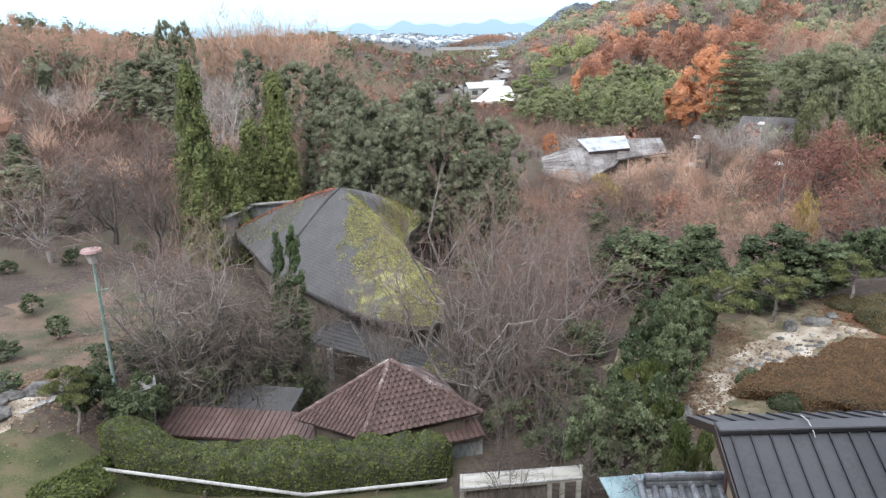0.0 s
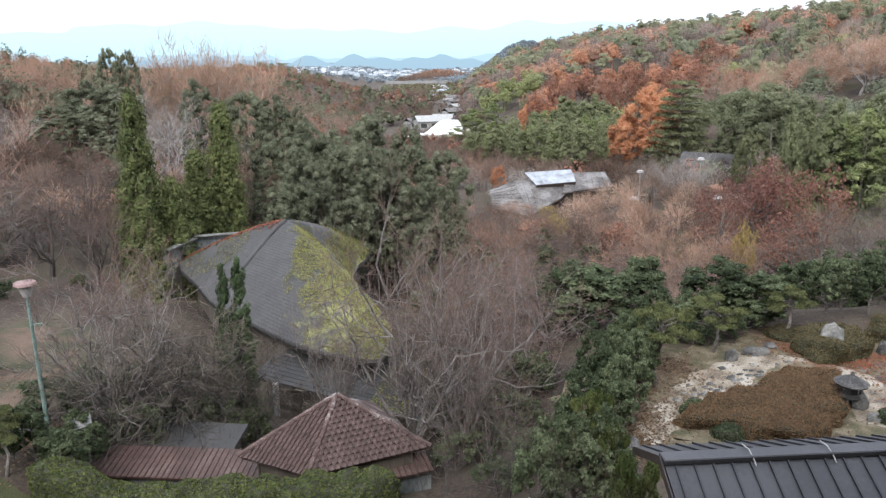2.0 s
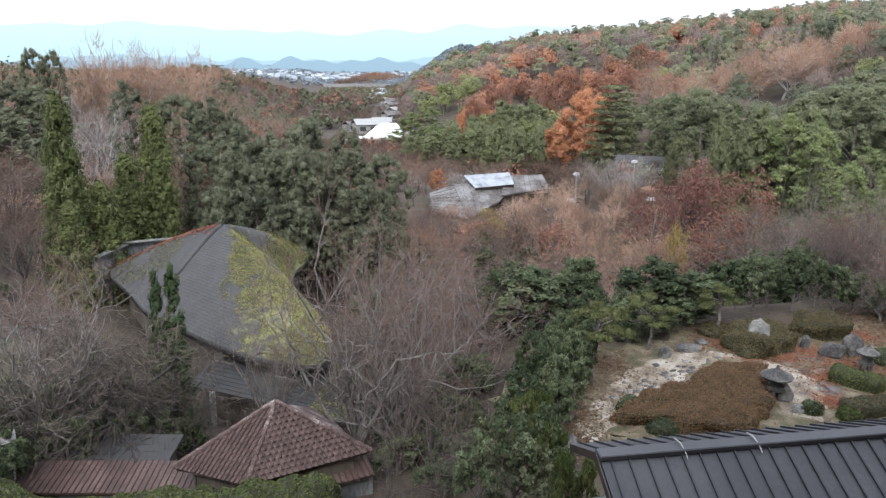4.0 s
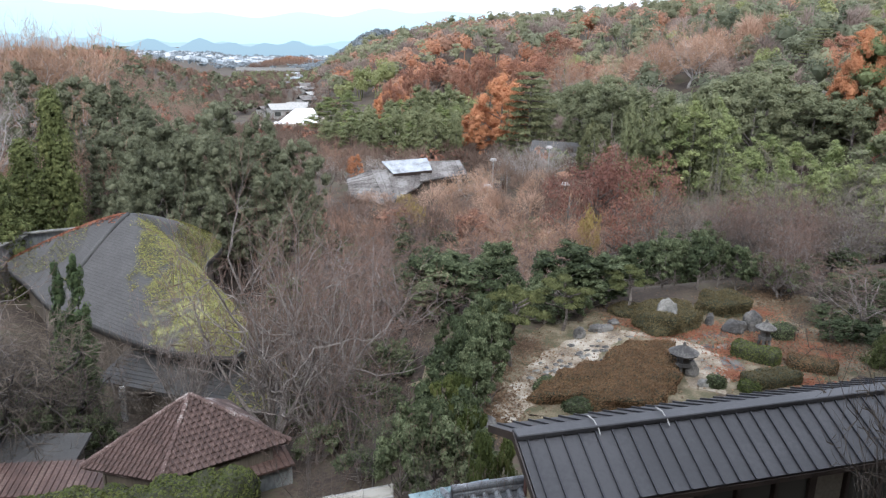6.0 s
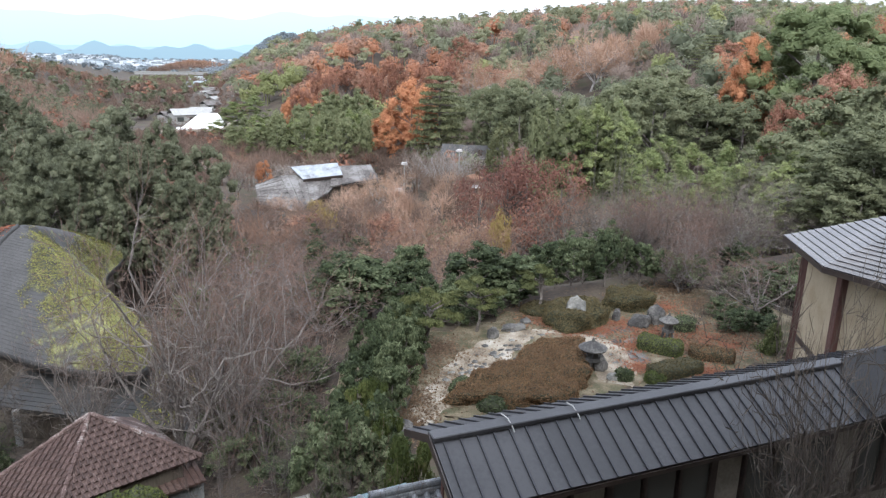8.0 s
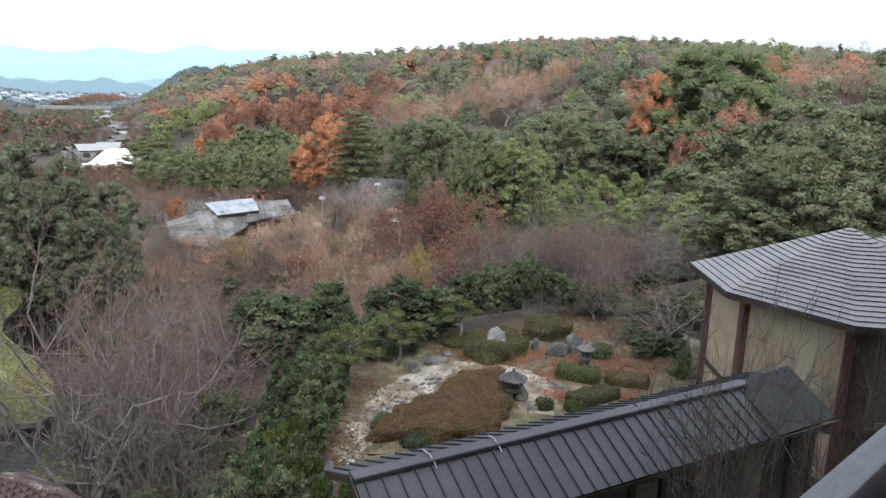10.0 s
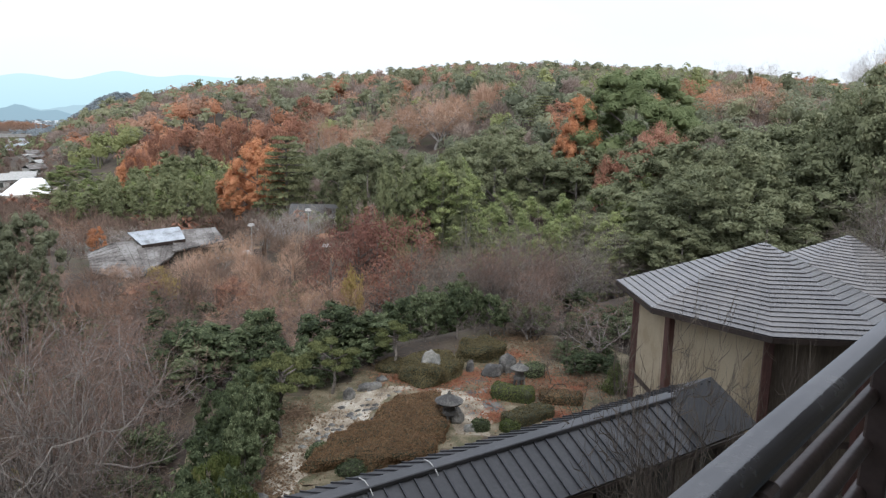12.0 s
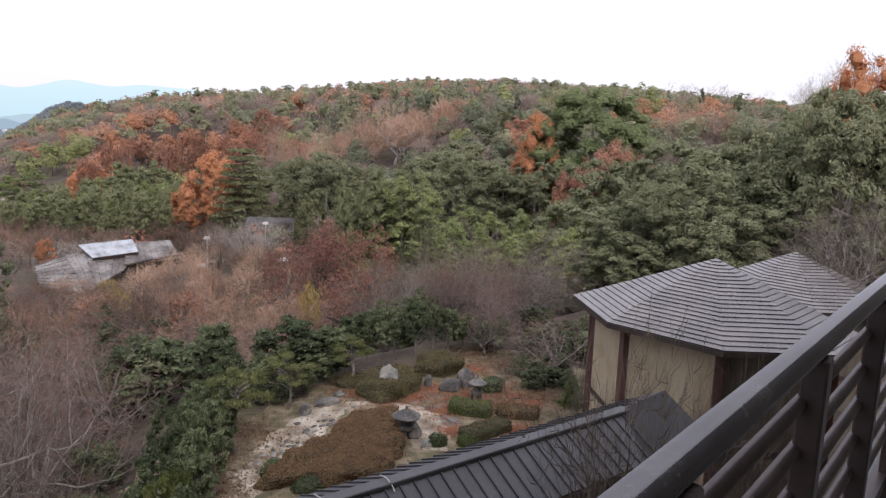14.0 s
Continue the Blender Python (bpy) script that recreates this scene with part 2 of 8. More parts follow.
def mossy(name, base, edge, soft=3.0, amount=5.0):
    """Grey shingle overgrown with patches of moss; edge is where the moss begins across the roof."""
    m, n, l, b = nodes_of(name)
    tc, sp = n.new("ShaderNodeTexCoord"), n.new("ShaderNodeSeparateXYZ")
    l.new(tc.outputs["Object"], sp.inputs[0])

    def maths(op, a, c):
        q = n.new("ShaderNodeMath")
        q.operation = op
        for k, x in enumerate((a, c)):
            if hasattr(x, "links"):
                l.new(x, q.inputs[k])
            else:
                q.inputs[k].default_value = x
        return q.outputs[0]

    def grain(scale, detail):
        q = n.new("ShaderNodeTexNoise")
        q.inputs["Scale"].default_value, q.inputs["Detail"].default_value, q.inputs["Roughness"].default_value = scale, detail, 0.65
        l.new(tc.outputs["Object"], q.inputs[0])
        return q.outputs[0]

    across = sp.outputs[0]
    side = maths("DIVIDE", maths("SUBTRACT", across, edge), soft)
    side = maths("MINIMUM", maths("MAXIMUM", side, -1.2), 0.45)
    field = maths("ADD", side, maths("MULTIPLY", maths("SUBTRACT", grain(1.1, 10), 0.5), amount))
    mask = n.new("ShaderNodeMapRange")
    mask.inputs[1].default_value, mask.inputs[2].default_value = 0.0, 0.55
    l.new(field, mask.inputs[0])
    fine = grain(9, 6)
    grey = ramp_node(n, [(0.25, tuple(x * 0.6 for x in base)), (0.5, base), (0.75, tuple(x * 1.5 for x in base))])
    l.new(maths("ADD", maths("MULTIPLY", fine, 0.6), maths("MULTIPLY", grain(1.2, 6), 0.4)), grey.inputs[0])
    green = ramp_node(n, [(0.3, (0.09, 0.08, 0.035)), (0.42, (0.13, 0.125, 0.05)), (0.5, (0.19, 0.19, 0.07)), (0.57, (0.25, 0.255, 0.1)), (0.66, (0.17, 0.13, 0.085))])
    l.new(maths("ADD", maths("MULTIPLY", fine, 0.4), maths("MULTIPLY", grain(0.8, 5), 0.6)), green.inputs[0])
    mx = n.new("ShaderNodeMix")
    mx.data_type = "RGBA"
    l.new(mask.outputs[0], mx.inputs[0])
    l.new(grey.outputs[0], mx.inputs[6])
    l.new(green.outputs[0], mx.inputs[7])
    l.new(mx.outputs[2], b.inputs["Base Color"])
    b.inputs["Roughness"].default_value, b.inputs["Specular IOR Level"].default_value = 0.9, 0.25
    bp = n.new("ShaderNodeBump")
    bp.inputs["Strength"].default_value, bp.inputs["Distance"].default_value = 0.5, 0.05
    l.new(maths("ADD", fine, mask.outputs[0]), bp.inputs["Height"])
    l.new(bp.outputs[0], b.inputs["Normal"])
    return m


M["mossy_roof"] = mossy("shingle_with_moss", (0.062, 0.06, 0.058), -4.0, 3.0, 4.0)
# dark twig tones hold the shade inside the crowns; tips are redder young shoots
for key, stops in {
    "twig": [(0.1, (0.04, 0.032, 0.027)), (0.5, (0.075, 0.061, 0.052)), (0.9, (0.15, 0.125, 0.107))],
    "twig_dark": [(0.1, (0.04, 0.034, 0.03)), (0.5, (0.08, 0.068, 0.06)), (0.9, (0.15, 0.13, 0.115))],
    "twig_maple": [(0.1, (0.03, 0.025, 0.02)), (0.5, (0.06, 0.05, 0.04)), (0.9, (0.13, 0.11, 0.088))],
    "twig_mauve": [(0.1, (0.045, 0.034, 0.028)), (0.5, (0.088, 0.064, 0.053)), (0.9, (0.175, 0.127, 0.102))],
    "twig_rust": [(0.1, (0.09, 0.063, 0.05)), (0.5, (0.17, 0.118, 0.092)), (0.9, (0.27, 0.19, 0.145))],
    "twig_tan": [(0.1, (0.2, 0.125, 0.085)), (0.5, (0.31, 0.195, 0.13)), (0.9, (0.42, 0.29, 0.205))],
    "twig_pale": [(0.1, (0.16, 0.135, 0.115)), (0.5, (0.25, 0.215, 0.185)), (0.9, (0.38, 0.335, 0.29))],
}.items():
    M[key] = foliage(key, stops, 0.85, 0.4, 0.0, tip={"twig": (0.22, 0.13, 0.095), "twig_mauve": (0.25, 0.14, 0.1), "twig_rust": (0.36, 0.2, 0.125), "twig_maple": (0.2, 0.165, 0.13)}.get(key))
for key, stops in {
    # distance haze is put into this pale blue-grey leaf colour
    "haze_tinted_woods": [(0.05, (0.18, 0.2, 0.215)), (0.5, (0.22, 0.25, 0.265)), (0.95, (0.27, 0.3, 0.31))],
    "evergreen": [(0.1, (0.105, 0.115, 0.06)), (0.5, (0.18, 0.195, 0.1)), (0.9, (0.25, 0.26, 0.14))],
    "evergreen_dark": [(0.1, (0.058, 0.064, 0.04)), (0.5, (0.135, 0.143, 0.088)), (0.9, (0.23, 0.235, 0.15))],
    "garden_pine": [(0.1, (0.045, 0.055, 0.022)), (0.5, (0.11, 0.12, 0.048)), (0.9, (0.21, 0.21, 0.09))],
    "round_pine": [(0.1, (0.12, 0.15, 0.068)), (0.5, (0.18, 0.212, 0.1)), (0.9, (0.245, 0.275, 0.14))],
    "evergreen_hill": [(0.1, (0.115, 0.125, 0.072)), (0.5, (0.17, 0.182, 0.103)), (0.9, (0.23, 0.238, 0.14))],
    "juniper": [(0.05, (0.03, 0.046, 0.022)), (0.5, (0.06, 0.085, 0.038)), (0.95, (0.11, 0.14, 0.06))],
    "conifer_gold": [(0.1, (0.044, 0.055, 0.02)), (0.5, (0.115, 0.132, 0.05)), (0.9, (0.21, 0.222, 0.085))],
    "pine": [(0.1, (0.06, 0.065, 0.032)), (0.5, (0.15, 0.155, 0.078)), (0.9, (0.25, 0.25, 0.13))],
    "orange": [(0.1, (0.29, 0.135, 0.07)), (0.5, (0.48, 0.225, 0.115)), (0.9, (0.58, 0.31, 0.165))],
    "orange_soft": [(0.1, (0.2, 0.1, 0.06)), (0.5, (0.36, 0.17, 0.1)), (0.9, (0.47, 0.26, 0.16))],
    "russet": [(0.1, (0.13, 0.07, 0.05)), (0.5, (0.3, 0.15, 0.1)), (0.9, (0.42, 0.25, 0.18))],
    "crimson": [(0.05, (0.1, 0.055, 0.045)), (0.5, (0.185, 0.09, 0.07)), (0.95, (0.28, 0.15, 0.09))],
    "yellow": [(0.05, (0.18, 0.135, 0.055)), (0.5, (0.3, 0.225, 0.085)), (0.95, (0.38, 0.3, 0.125))],
    "bamboo": [(0.1, (0.085, 0.105, 0.042)), (0.5, (0.2, 0.232, 0.095)), (0.9, (0.33, 0.355, 0.16))],
    "hedge": [(0.1, (0.035, 0.047, 0.014)), (0.5, (0.08, 0.098, 0.03)), (0.9, (0.14, 0.15, 0.05))],
    "azalea": [(0.05, (0.1, 0.062, 0.036)), (0.5, (0.185, 0.115, 0.062)), (0.95, (0.23, 0.17, 0.09))],
    "azalea_green": [(0.05, (0.06, 0.05, 0.026)), (0.5, (0.112, 0.092, 0.046)), (0.95, (0.165, 0.135, 0.068))],
    "shrub": [(0.1, (0.025, 0.034, 0.018)), (0.5, (0.072, 0.09, 0.044)), (0.9, (0.2, 0.225, 0.125))],
}.items():
    M[key] = foliage(key, stops, tree_shift=0.3)
for key, stops in {
    "wood_pine": [(0.1, (0.15, 0.158, 0.096)), (0.5, (0.24, 0.246, 0.15)), (0.9, (0.336, 0.336, 0.21))],
    "wood_dark": [(0.1, (0.12, 0.134, 0.09)), (0.5, (0.204, 0.218, 0.142)), (0.9, (0.3, 0.312, 0.206))],
    "wood_green": [(0.1, (0.15, 0.165, 0.08)), (0.5, (0.25, 0.268, 0.12)), (0.9, (0.35, 0.36, 0.17))],
    "wood_orange": [(0.1, (0.3, 0.16, 0.1)), (0.5, (0.44, 0.225, 0.135)), (0.9, (0.53, 0.3, 0.185))],
    "wood_soft": [(0.1, (0.26, 0.16, 0.112)), (0.5, (0.37, 0.22, 0.15)), (0.9, (0.46, 0.3, 0.21))],
    "wood_red": [(0.1, (0.2, 0.105, 0.075)), (0.5, (0.3, 0.145, 0.1)), (0.9, (0.38, 0.2, 0.135))],
    "wood_bare": [(0.1, (0.161, 0.127, 0.108)), (0.5, (0.259, 0.205, 0.172)), (0.9, (0.38, 0.305, 0.253))],
    "wood_dell": [(0.1, (0.095, 0.067, 0.052)), (0.5, (0.165, 0.117, 0.09)), (0.9, (0.26, 0.188, 0.145))],
    "wood_tan": [(0.1, (0.275, 0.176, 0.121)), (0.5, (0.396, 0.259, 0.182)), (0.9, (0.528, 0.385, 0.292))],
}.items():
    M[key] = foliage(key, stops, tree_shift=0.55, through_light=0.5, patch_scale=0.4, attribute="tint")


def glass_like(name):
    m, n, l, b = nodes_of(name)
    b.inputs["Base Color"].default_value = (0.05, 0.055, 0.05, 1)
    b.inputs["Roughness"].default_value, b.inputs["Specular IOR Level"].default_value = 0.06, 0.8
    return m


M["glass"] = glass_like("dark_window_glass")

# ---- building helpers ----
def part(name, bm, material, parent=None, label=""):
    """Links a bmesh as one mesh object, under a thing or part where one is given."""
    me = bpy.data.meshes.new(name)
    bm.to_mesh(me)
    bm.free()
    me.materials.append(material)
    ob = new(name, me)
    if parent:
        ob.parent = parent
    if label:
        ob["label"] = label
    return ob


def mesh_part(name, verts, faces, material, parent=None, label="", smooth=False):
    me = bpy.data.meshes.new(name)
    me.from_pydata([tuple(v) for v in verts] if not isinstance(verts, np.ndarray) else verts.tolist(), [], faces if isinstance(faces, list) else faces.tolist())
    me.materials.append(material)
    if smooth:
        me.polygons.foreach_set("use_smooth", [True] * len(me.polygons))
    ob = new(name, me)
    if parent:
        ob.parent = parent
    if label:
        ob["label"] = label
    return ob


def piece(name, me, parent, m):
    """One more piece on a shared mesh."""
    ob = new(name, me)
    ob.parent = parent
    ob.matrix_basis = m
    return ob


def thing(name, place, label, category, group="", turn=0.0):
    ob = new(name)
    ob.matrix_basis = pose(*place, 0, 0, turn)
    return tagged(ob, label, category, group)


def box(bm, x0, y0, z0, x1, y1, z1, m=None):
    vs = bmesh.ops.create_cube(bm, size=1)["verts"]
    for v in vs:
        v.co = Vector((x0 + (v.co.x + 0.5) * (x1 - x0), y0 + (v.co.y + 0.5) * (y1 - y0), z0 + (v.co.z + 0.5) * (z1 - z0)))
        if m:
            v.co = m @ v.co
    return vs


def boxes(*rows, bevel=0.0):
    bm = bmesh.new()
    for r in rows:
        box(bm, *r)
    if bevel:
        bmesh.ops.bevel(bm, geom=bm.edges[:], offset=bevel, segments=1, affect="EDGES")
    return bm


def tube(bm, a, b, ra, rb=None, sides=8):
    """A tapered round bar from a to b."""
    a, b, rb = Vector(a), Vector(b), ra if rb is None else rb
    q = (b - a).to_track_quat("Z", "Y").to_matrix()
    rings = []
    for p, r in ((a, ra), (b, rb)):
        rings.append([bm.verts.new(p + q @ Vector((r * math.cos(2 * math.pi * k / sides), r * math.sin(2 * math.pi * k / sides), 0))) for k in range(sides)])
    for k in range(sides):
        bm.faces.new((rings[0][k], rings[0][(k + 1) % sides], rings[1][(k + 1) % sides], rings[1][k]))
    bm.faces.new(rings[0][::-1])
    bm.faces.new(rings[1])


def slab(bm, quad, thick):
    """A plate under a polygon of points, thick along its normal."""
    q = [Vector(p) for p in quad]
    n = (q[1] - q[0]).cross(q[2] - q[0]).normalized()
    if n.z < 0:
        q = q[::-1]
        n = -n
    top = [bm.verts.new(p) for p in q]
    low = [bm.verts.new(p - n * thick) for p in q]
    bm.faces.new(top)
    bm.faces.new(low[::-1])
    for k in range(len(q)):
        j = (k + 1) % len(q)
        bm.faces.new((top[j], top[k], low[k], low[j]))


def stone_mesh(name, seed, rx, ry, rz, material, rough=0.25, flat=False):
    """An uneven boulder, or a flat-topped stepping stone."""
    bm = bmesh.new()
    bmesh.ops.create_icosphere(bm, subdivisions=3, radius=1)
    for v in bm.verts:
        d = 1 + rough * noise.noise(v.co * 1.3 + Vector((seed * 7.1, seed * 3.3, 0))) + rough * 0.4 * noise.noise(v.co * 3.1 + Vector((0, seed * 5.7, 0)))
        v.co = Vector((v.co.x * rx * d, v.co.y * ry * d, v.co.z * rz * d))
        if flat:
            v.co.z = min(v.co.z, rz * 0.45 + 0.02 * noise.noise(v.co * 4))
    return bm


# ---- the land ----
def smooth(a, b, x):
    t = np.clip((x - a) / (b - a), 0, 1)
    return t * t * (3 - 2 * t)


def land(x, y):
    """Height of the ground: a valley that falls away, a garden terrace, a wooded hill to the east and a slope to the west."""
    x, y = np.asarray(x, float), np.asarray(y, float)
    z = np.interp(y, [-60, 0, 17, 22, 28, 34, 60, 95, 150, 280, 500, 900, 2000, 6000], [1.2, 1.0, 0.6, -0.3, -2.2, -3.2, -4, -5.5, -8, -16, -21, -29, -40, -60])
    west = smooth(4, 70, -x) * 14 * smooth(15, 70, y) * (1 - 0.4 * smooth(300, 700, y))
    near_west = smooth(7, 14, -x) * 2.4 * smooth(14, 22, y) * (1 - smooth(35, 60, y))
    u = x - 0.07 * y
    far = smooth(190, 260, y)
    rise = smooth(28, 122, u) * (1 - far) + (1 - np.exp(-np.maximum(u - 7, 0) / 42)) * far
    east = rise * np.interp(y, [-100, 0, 50, 150, 254, 400, 700, 1200], [12, 14, 16, 25, 34, 42, 14, 4]) * (1 - smooth(420, 900, u))
    east = east + 13 * smooth(120, 280, u) * smooth(120, 330, y) * (1 - smooth(420, 900, u)) * (1 - smooth(520, 800, y))
    terrace = smooth(1, 9, x) * (1 - smooth(33, 44, y)) * smooth(9, 12, y) * (1 - smooth(40, 60, x))
    z = z + west + near_west
    z = z * (1 - terrace) + 1.2 * terrace + east
    z = z + 22 * np.exp(-(((x + 215) / 75) ** 2 + ((y - 330) / 70) ** 2))
    z = z + 9 * np.exp(-(((x + 45) / 90) ** 2 + ((y - 420) / 70) ** 2)) + 39 * np.exp(-(((x - 165) / 46) ** 2 + ((y - 900) / 80) ** 2)) + 12 * np.exp(-(((x - 78) / 38) ** 2 + ((y - 1150) / 45) ** 2))
    return z + 0.12 * np.sin(x * 0.31 + 1.3) * np.cos(y * 0.27) * smooth(30, 45, np.hypot(x, y))


def ground_at(x, y):
    return float(land(x, y))


def land_sheet():
    xs = np.concatenate([-np.geomspace(60, 6000, 26)[::-1], np.linspace(-56, 76, 100), np.geomspace(80, 6000, 28)])
    ys = np.concatenate([-np.geomspace(20, 6000, 12)[::-1], np.linspace(-16, 110, 110), np.geomspace(113, 6000, 44)])
    gx, gy = np.meshgrid(xs, ys)
    gz = land(gx, gy)
    v = np.stack([gx, gy, gz], -1).reshape(-1, 3)
    w = len(xs)
    i = (np.arange(len(ys) - 1)[:, None] * w + np.arange(w - 1)[None]).ravel()
    f = np.stack([i, i + 1, i + w + 1, i + w], 1)
    tagged(mesh_part("ground", v, f, M["ground"], smooth=True), "sloping ground covered in brown leaf litter", "ground", kind="structure")


land_sheet()


def drape(name, mid, widths, material, label, lift=0.03, kind="structure", cross=7, steps=40):
    """A path or bed laid on the ground along a curve of points."""
    pts = np.array(mid, float)
    t = np.linspace(0, len(pts) - 1, steps)
    cx, cy = (np.interp(t, np.arange(len(pts)), pts[:, k]) for k in (0, 1))
    k = np.ones(5) / 5
    cx[2:-2], cy[2:-2] = np.convolve(cx, k, "valid"), np.convolve(cy, k, "valid")
    w = np.interp(t, np.arange(len(pts)), widths)
    dx, dy = np.gradient(cx), np.gradient(cy)
    n = np.hypot(dx, dy)
    verts, faces = [], []
    for i in range(steps):
        for j in range(cross):
            s = (j / (cross - 1) - 0.5) * w[i] * (1 + 0.12 * math.sin(i * 1.7 + (3 if j > 3 else 0)))
            x, y = cx[i] - dy[i] / n[i] * s, cy[i] + dx[i] / n[i] * s
            verts.append((x, y, ground_at(x, y) + lift - (0.06 if j in (0, cross - 1) else 0)))
    for i in range(steps - 1):
        for j in range(cross - 1):
            a = i * cross + j
            faces.append((a, a + cross, a + cross + 1, a + 1))
    return tagged(mesh_part(name, verts, faces, material, smooth=True), label, name.replace("_", " "), kind=kind)

# ---- the covered corridor with its dark metal roof ----
def corridor():
    ridge_y, ridge_z = 12.3, 6.4
    x0, x1, hip, fold_top, fold_foot, end_y = 5.15, 18.6, 18.5, 16.3, 15.48, 12.6
    fy, fz, by, bz = 10.8, 5.58, 13.85, 5.72
    t = thing("covered_corridor", (0, 0, 0), "single-storey corridor with dark grey standing-seam metal roof and glazed sides", "corridor")
    bm = bmesh.new()
    slab(bm, [(x0, ridge_y, ridge_z), (fold_top, ridge_y, ridge_z), (fold_foot, fy, fz), (x0, fy, fz)], 0.07)
    front = part("roof", bm, M["dark_metal"], t, "dark grey front roof slope")
    # end facet turned from the light: same metal, shade put into the colour
    bm = bmesh.new()
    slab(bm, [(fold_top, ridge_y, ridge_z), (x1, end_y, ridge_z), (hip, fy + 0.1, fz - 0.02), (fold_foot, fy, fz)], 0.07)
    part("roof", bm, M["shaded_metal"], t, "darker end of the roof, shade put into its colour")
    bm = bmesh.new()
    slab(bm, [(x0, ridge_y + 0.004, ridge_z), (fold_top, ridge_y + 0.004, ridge_z), (x1, end_y + 0.004, ridge_z), (x1, by, bz), (x0, by, bz)], 0.07)
    back = part("roof", bm, M["dark_metal"], t, "dark grey back roof slope")
    for y, z, sl in ((fy, fz, front), (by, bz, back)):
        me = bpy.data.meshes.new("seam")
        d = Vector((0, y - ridge_y, z - ridge_z))
        q = d.to_track_quat("Y", "Z").to_matrix().to_4x4()
        bm = boxes((-0.018, 0.1, -0.005, 0.018, d.length, 0.04))
        bm.to_mesh(me)
        bm.free()
        me.materials.append(M["dark_rib"])
        for k in range(37):
            x = x0 + 0.2 + 0.37 * k
            if x < (fold_top if sl is front else x1):
                piece("seam", me, sl, Matrix.Translation((x, ridge_y, ridge_z)) @ q)
    bm = boxes((x0 - 0.02, ridge_y - 0.2, ridge_z - 0.08, fold_top + 0.1, ridge_y + 0.14, ridge_z + 0.035), bevel=0.02)
    part("ridge_cap", bm, M["dark_metal"], t)
    bm = bmesh.new()
    for y, z in ((fy, fz), (by, bz)):
        slab(bm, [(x0 - 0.03, ridge_y, ridge_z + 0.01), (x0 - 0.03, y, z + 0.01), (x0 - 0.03, y, z - 0.16), (x0 - 0.03, ridge_y, ridge_z - 0.18)], 0.03)
    part("barge_board", bm, M["dark_frame"], t)
    for y, z in ((fy, fz), (by, bz)):
        part("eaves_board", boxes((x0, y - 0.02, z - 0.16, hip, y + 0.02, z - 0.06)), M["dark_frame"], t)
    for x in (6.86, 8.45):
        bm = bmesh.new()
        pts = [(x - 0.03, ridge_y + 0.2, ridge_z + 0.075), (x, ridge_y - 0.02, ridge_z + 0.085), (x + 0.02, ridge_y - 0.22, ridge_z - 0.02), (x + 0.03, ridge_y - 0.3, ridge_z - 0.11)]
        for a, b in zip(pts, pts[1:]):
            tube(bm, a, b, 0.014, sides=6)
        part("roof_clip", bm, M["white_paint"], t, "pale bent metal strap over the ridge")
    # long walls: posts, glass and low panels
    wy, base = fy + 0.45, 2.0
    for y, tag in ((wy, "front"), (by - 0.45, "back")):
        part("plinth", boxes((x0 + 0.78, y - 0.06, base - 1.5, hip - 0.3, y + 0.06, 3.1)), M["panel"], t)
        part("head_beam", boxes((x0 + 0.78, y - 0.07, 5.16, hip - 0.3, y + 0.07, 5.4)), M["dark_frame"], t)
        part("sill_beam", boxes((x0 + 0.78, y - 0.08, 3.1, hip - 0.3, y + 0.08, 3.24)), M["dark_frame"], t)
        for k in range(14):
            x = x0 + 0.85 + k * (hip - x0 - 1.2) / 13
            wide = 0.09 if k % 3 == 0 else 0.04
            part("post", boxes((x - wide, y - 0.075, 3.24, x + wide, y + 0.075, 5.16)), M["dark_frame"], t)
            if k < 13:
                w = (hip - x0 - 1.2) / 13
                part("window_pane", boxes((x + wide + 0.005, y - 0.012, 3.25, x + w - 0.095, y + 0.012, 5.15)), M["glass"] if k % 4 != 2 else M["panel"], t)
    # gable wall with cream plaster and posts
    gx = x0 + 0.75
    bm = bmesh.new()
    slab_pts = [(gx, wy, 0.6), (gx, by - 0.45, 0.6), (gx, by - 0.45, 5.6), (gx, ridge_y, 6.2), (gx, wy, 5.55)]
    vs = [bm.verts.new(p) for p in slab_pts]
    ws = [bm.verts.new((p[0] + 0.12, p[1], p[2])) for p in slab_pts]
    bm.faces.new(vs)
    bm.faces.new(ws[::-1])
    for k in range(5):
        bm.faces.new((vs[k], vs[k - 1], ws[k - 1], ws[k]))
    part("gable_wall", bm, M["plaster"], t, "cream plaster gable wall")
    for y in (wy, ridge_y, by - 0.5):
        part("post", boxes((gx - 0.04, y - 0.06, 0.6, gx - 0.003, y + 0.06, 5.5)), M["brown_post"], t)


corridor()


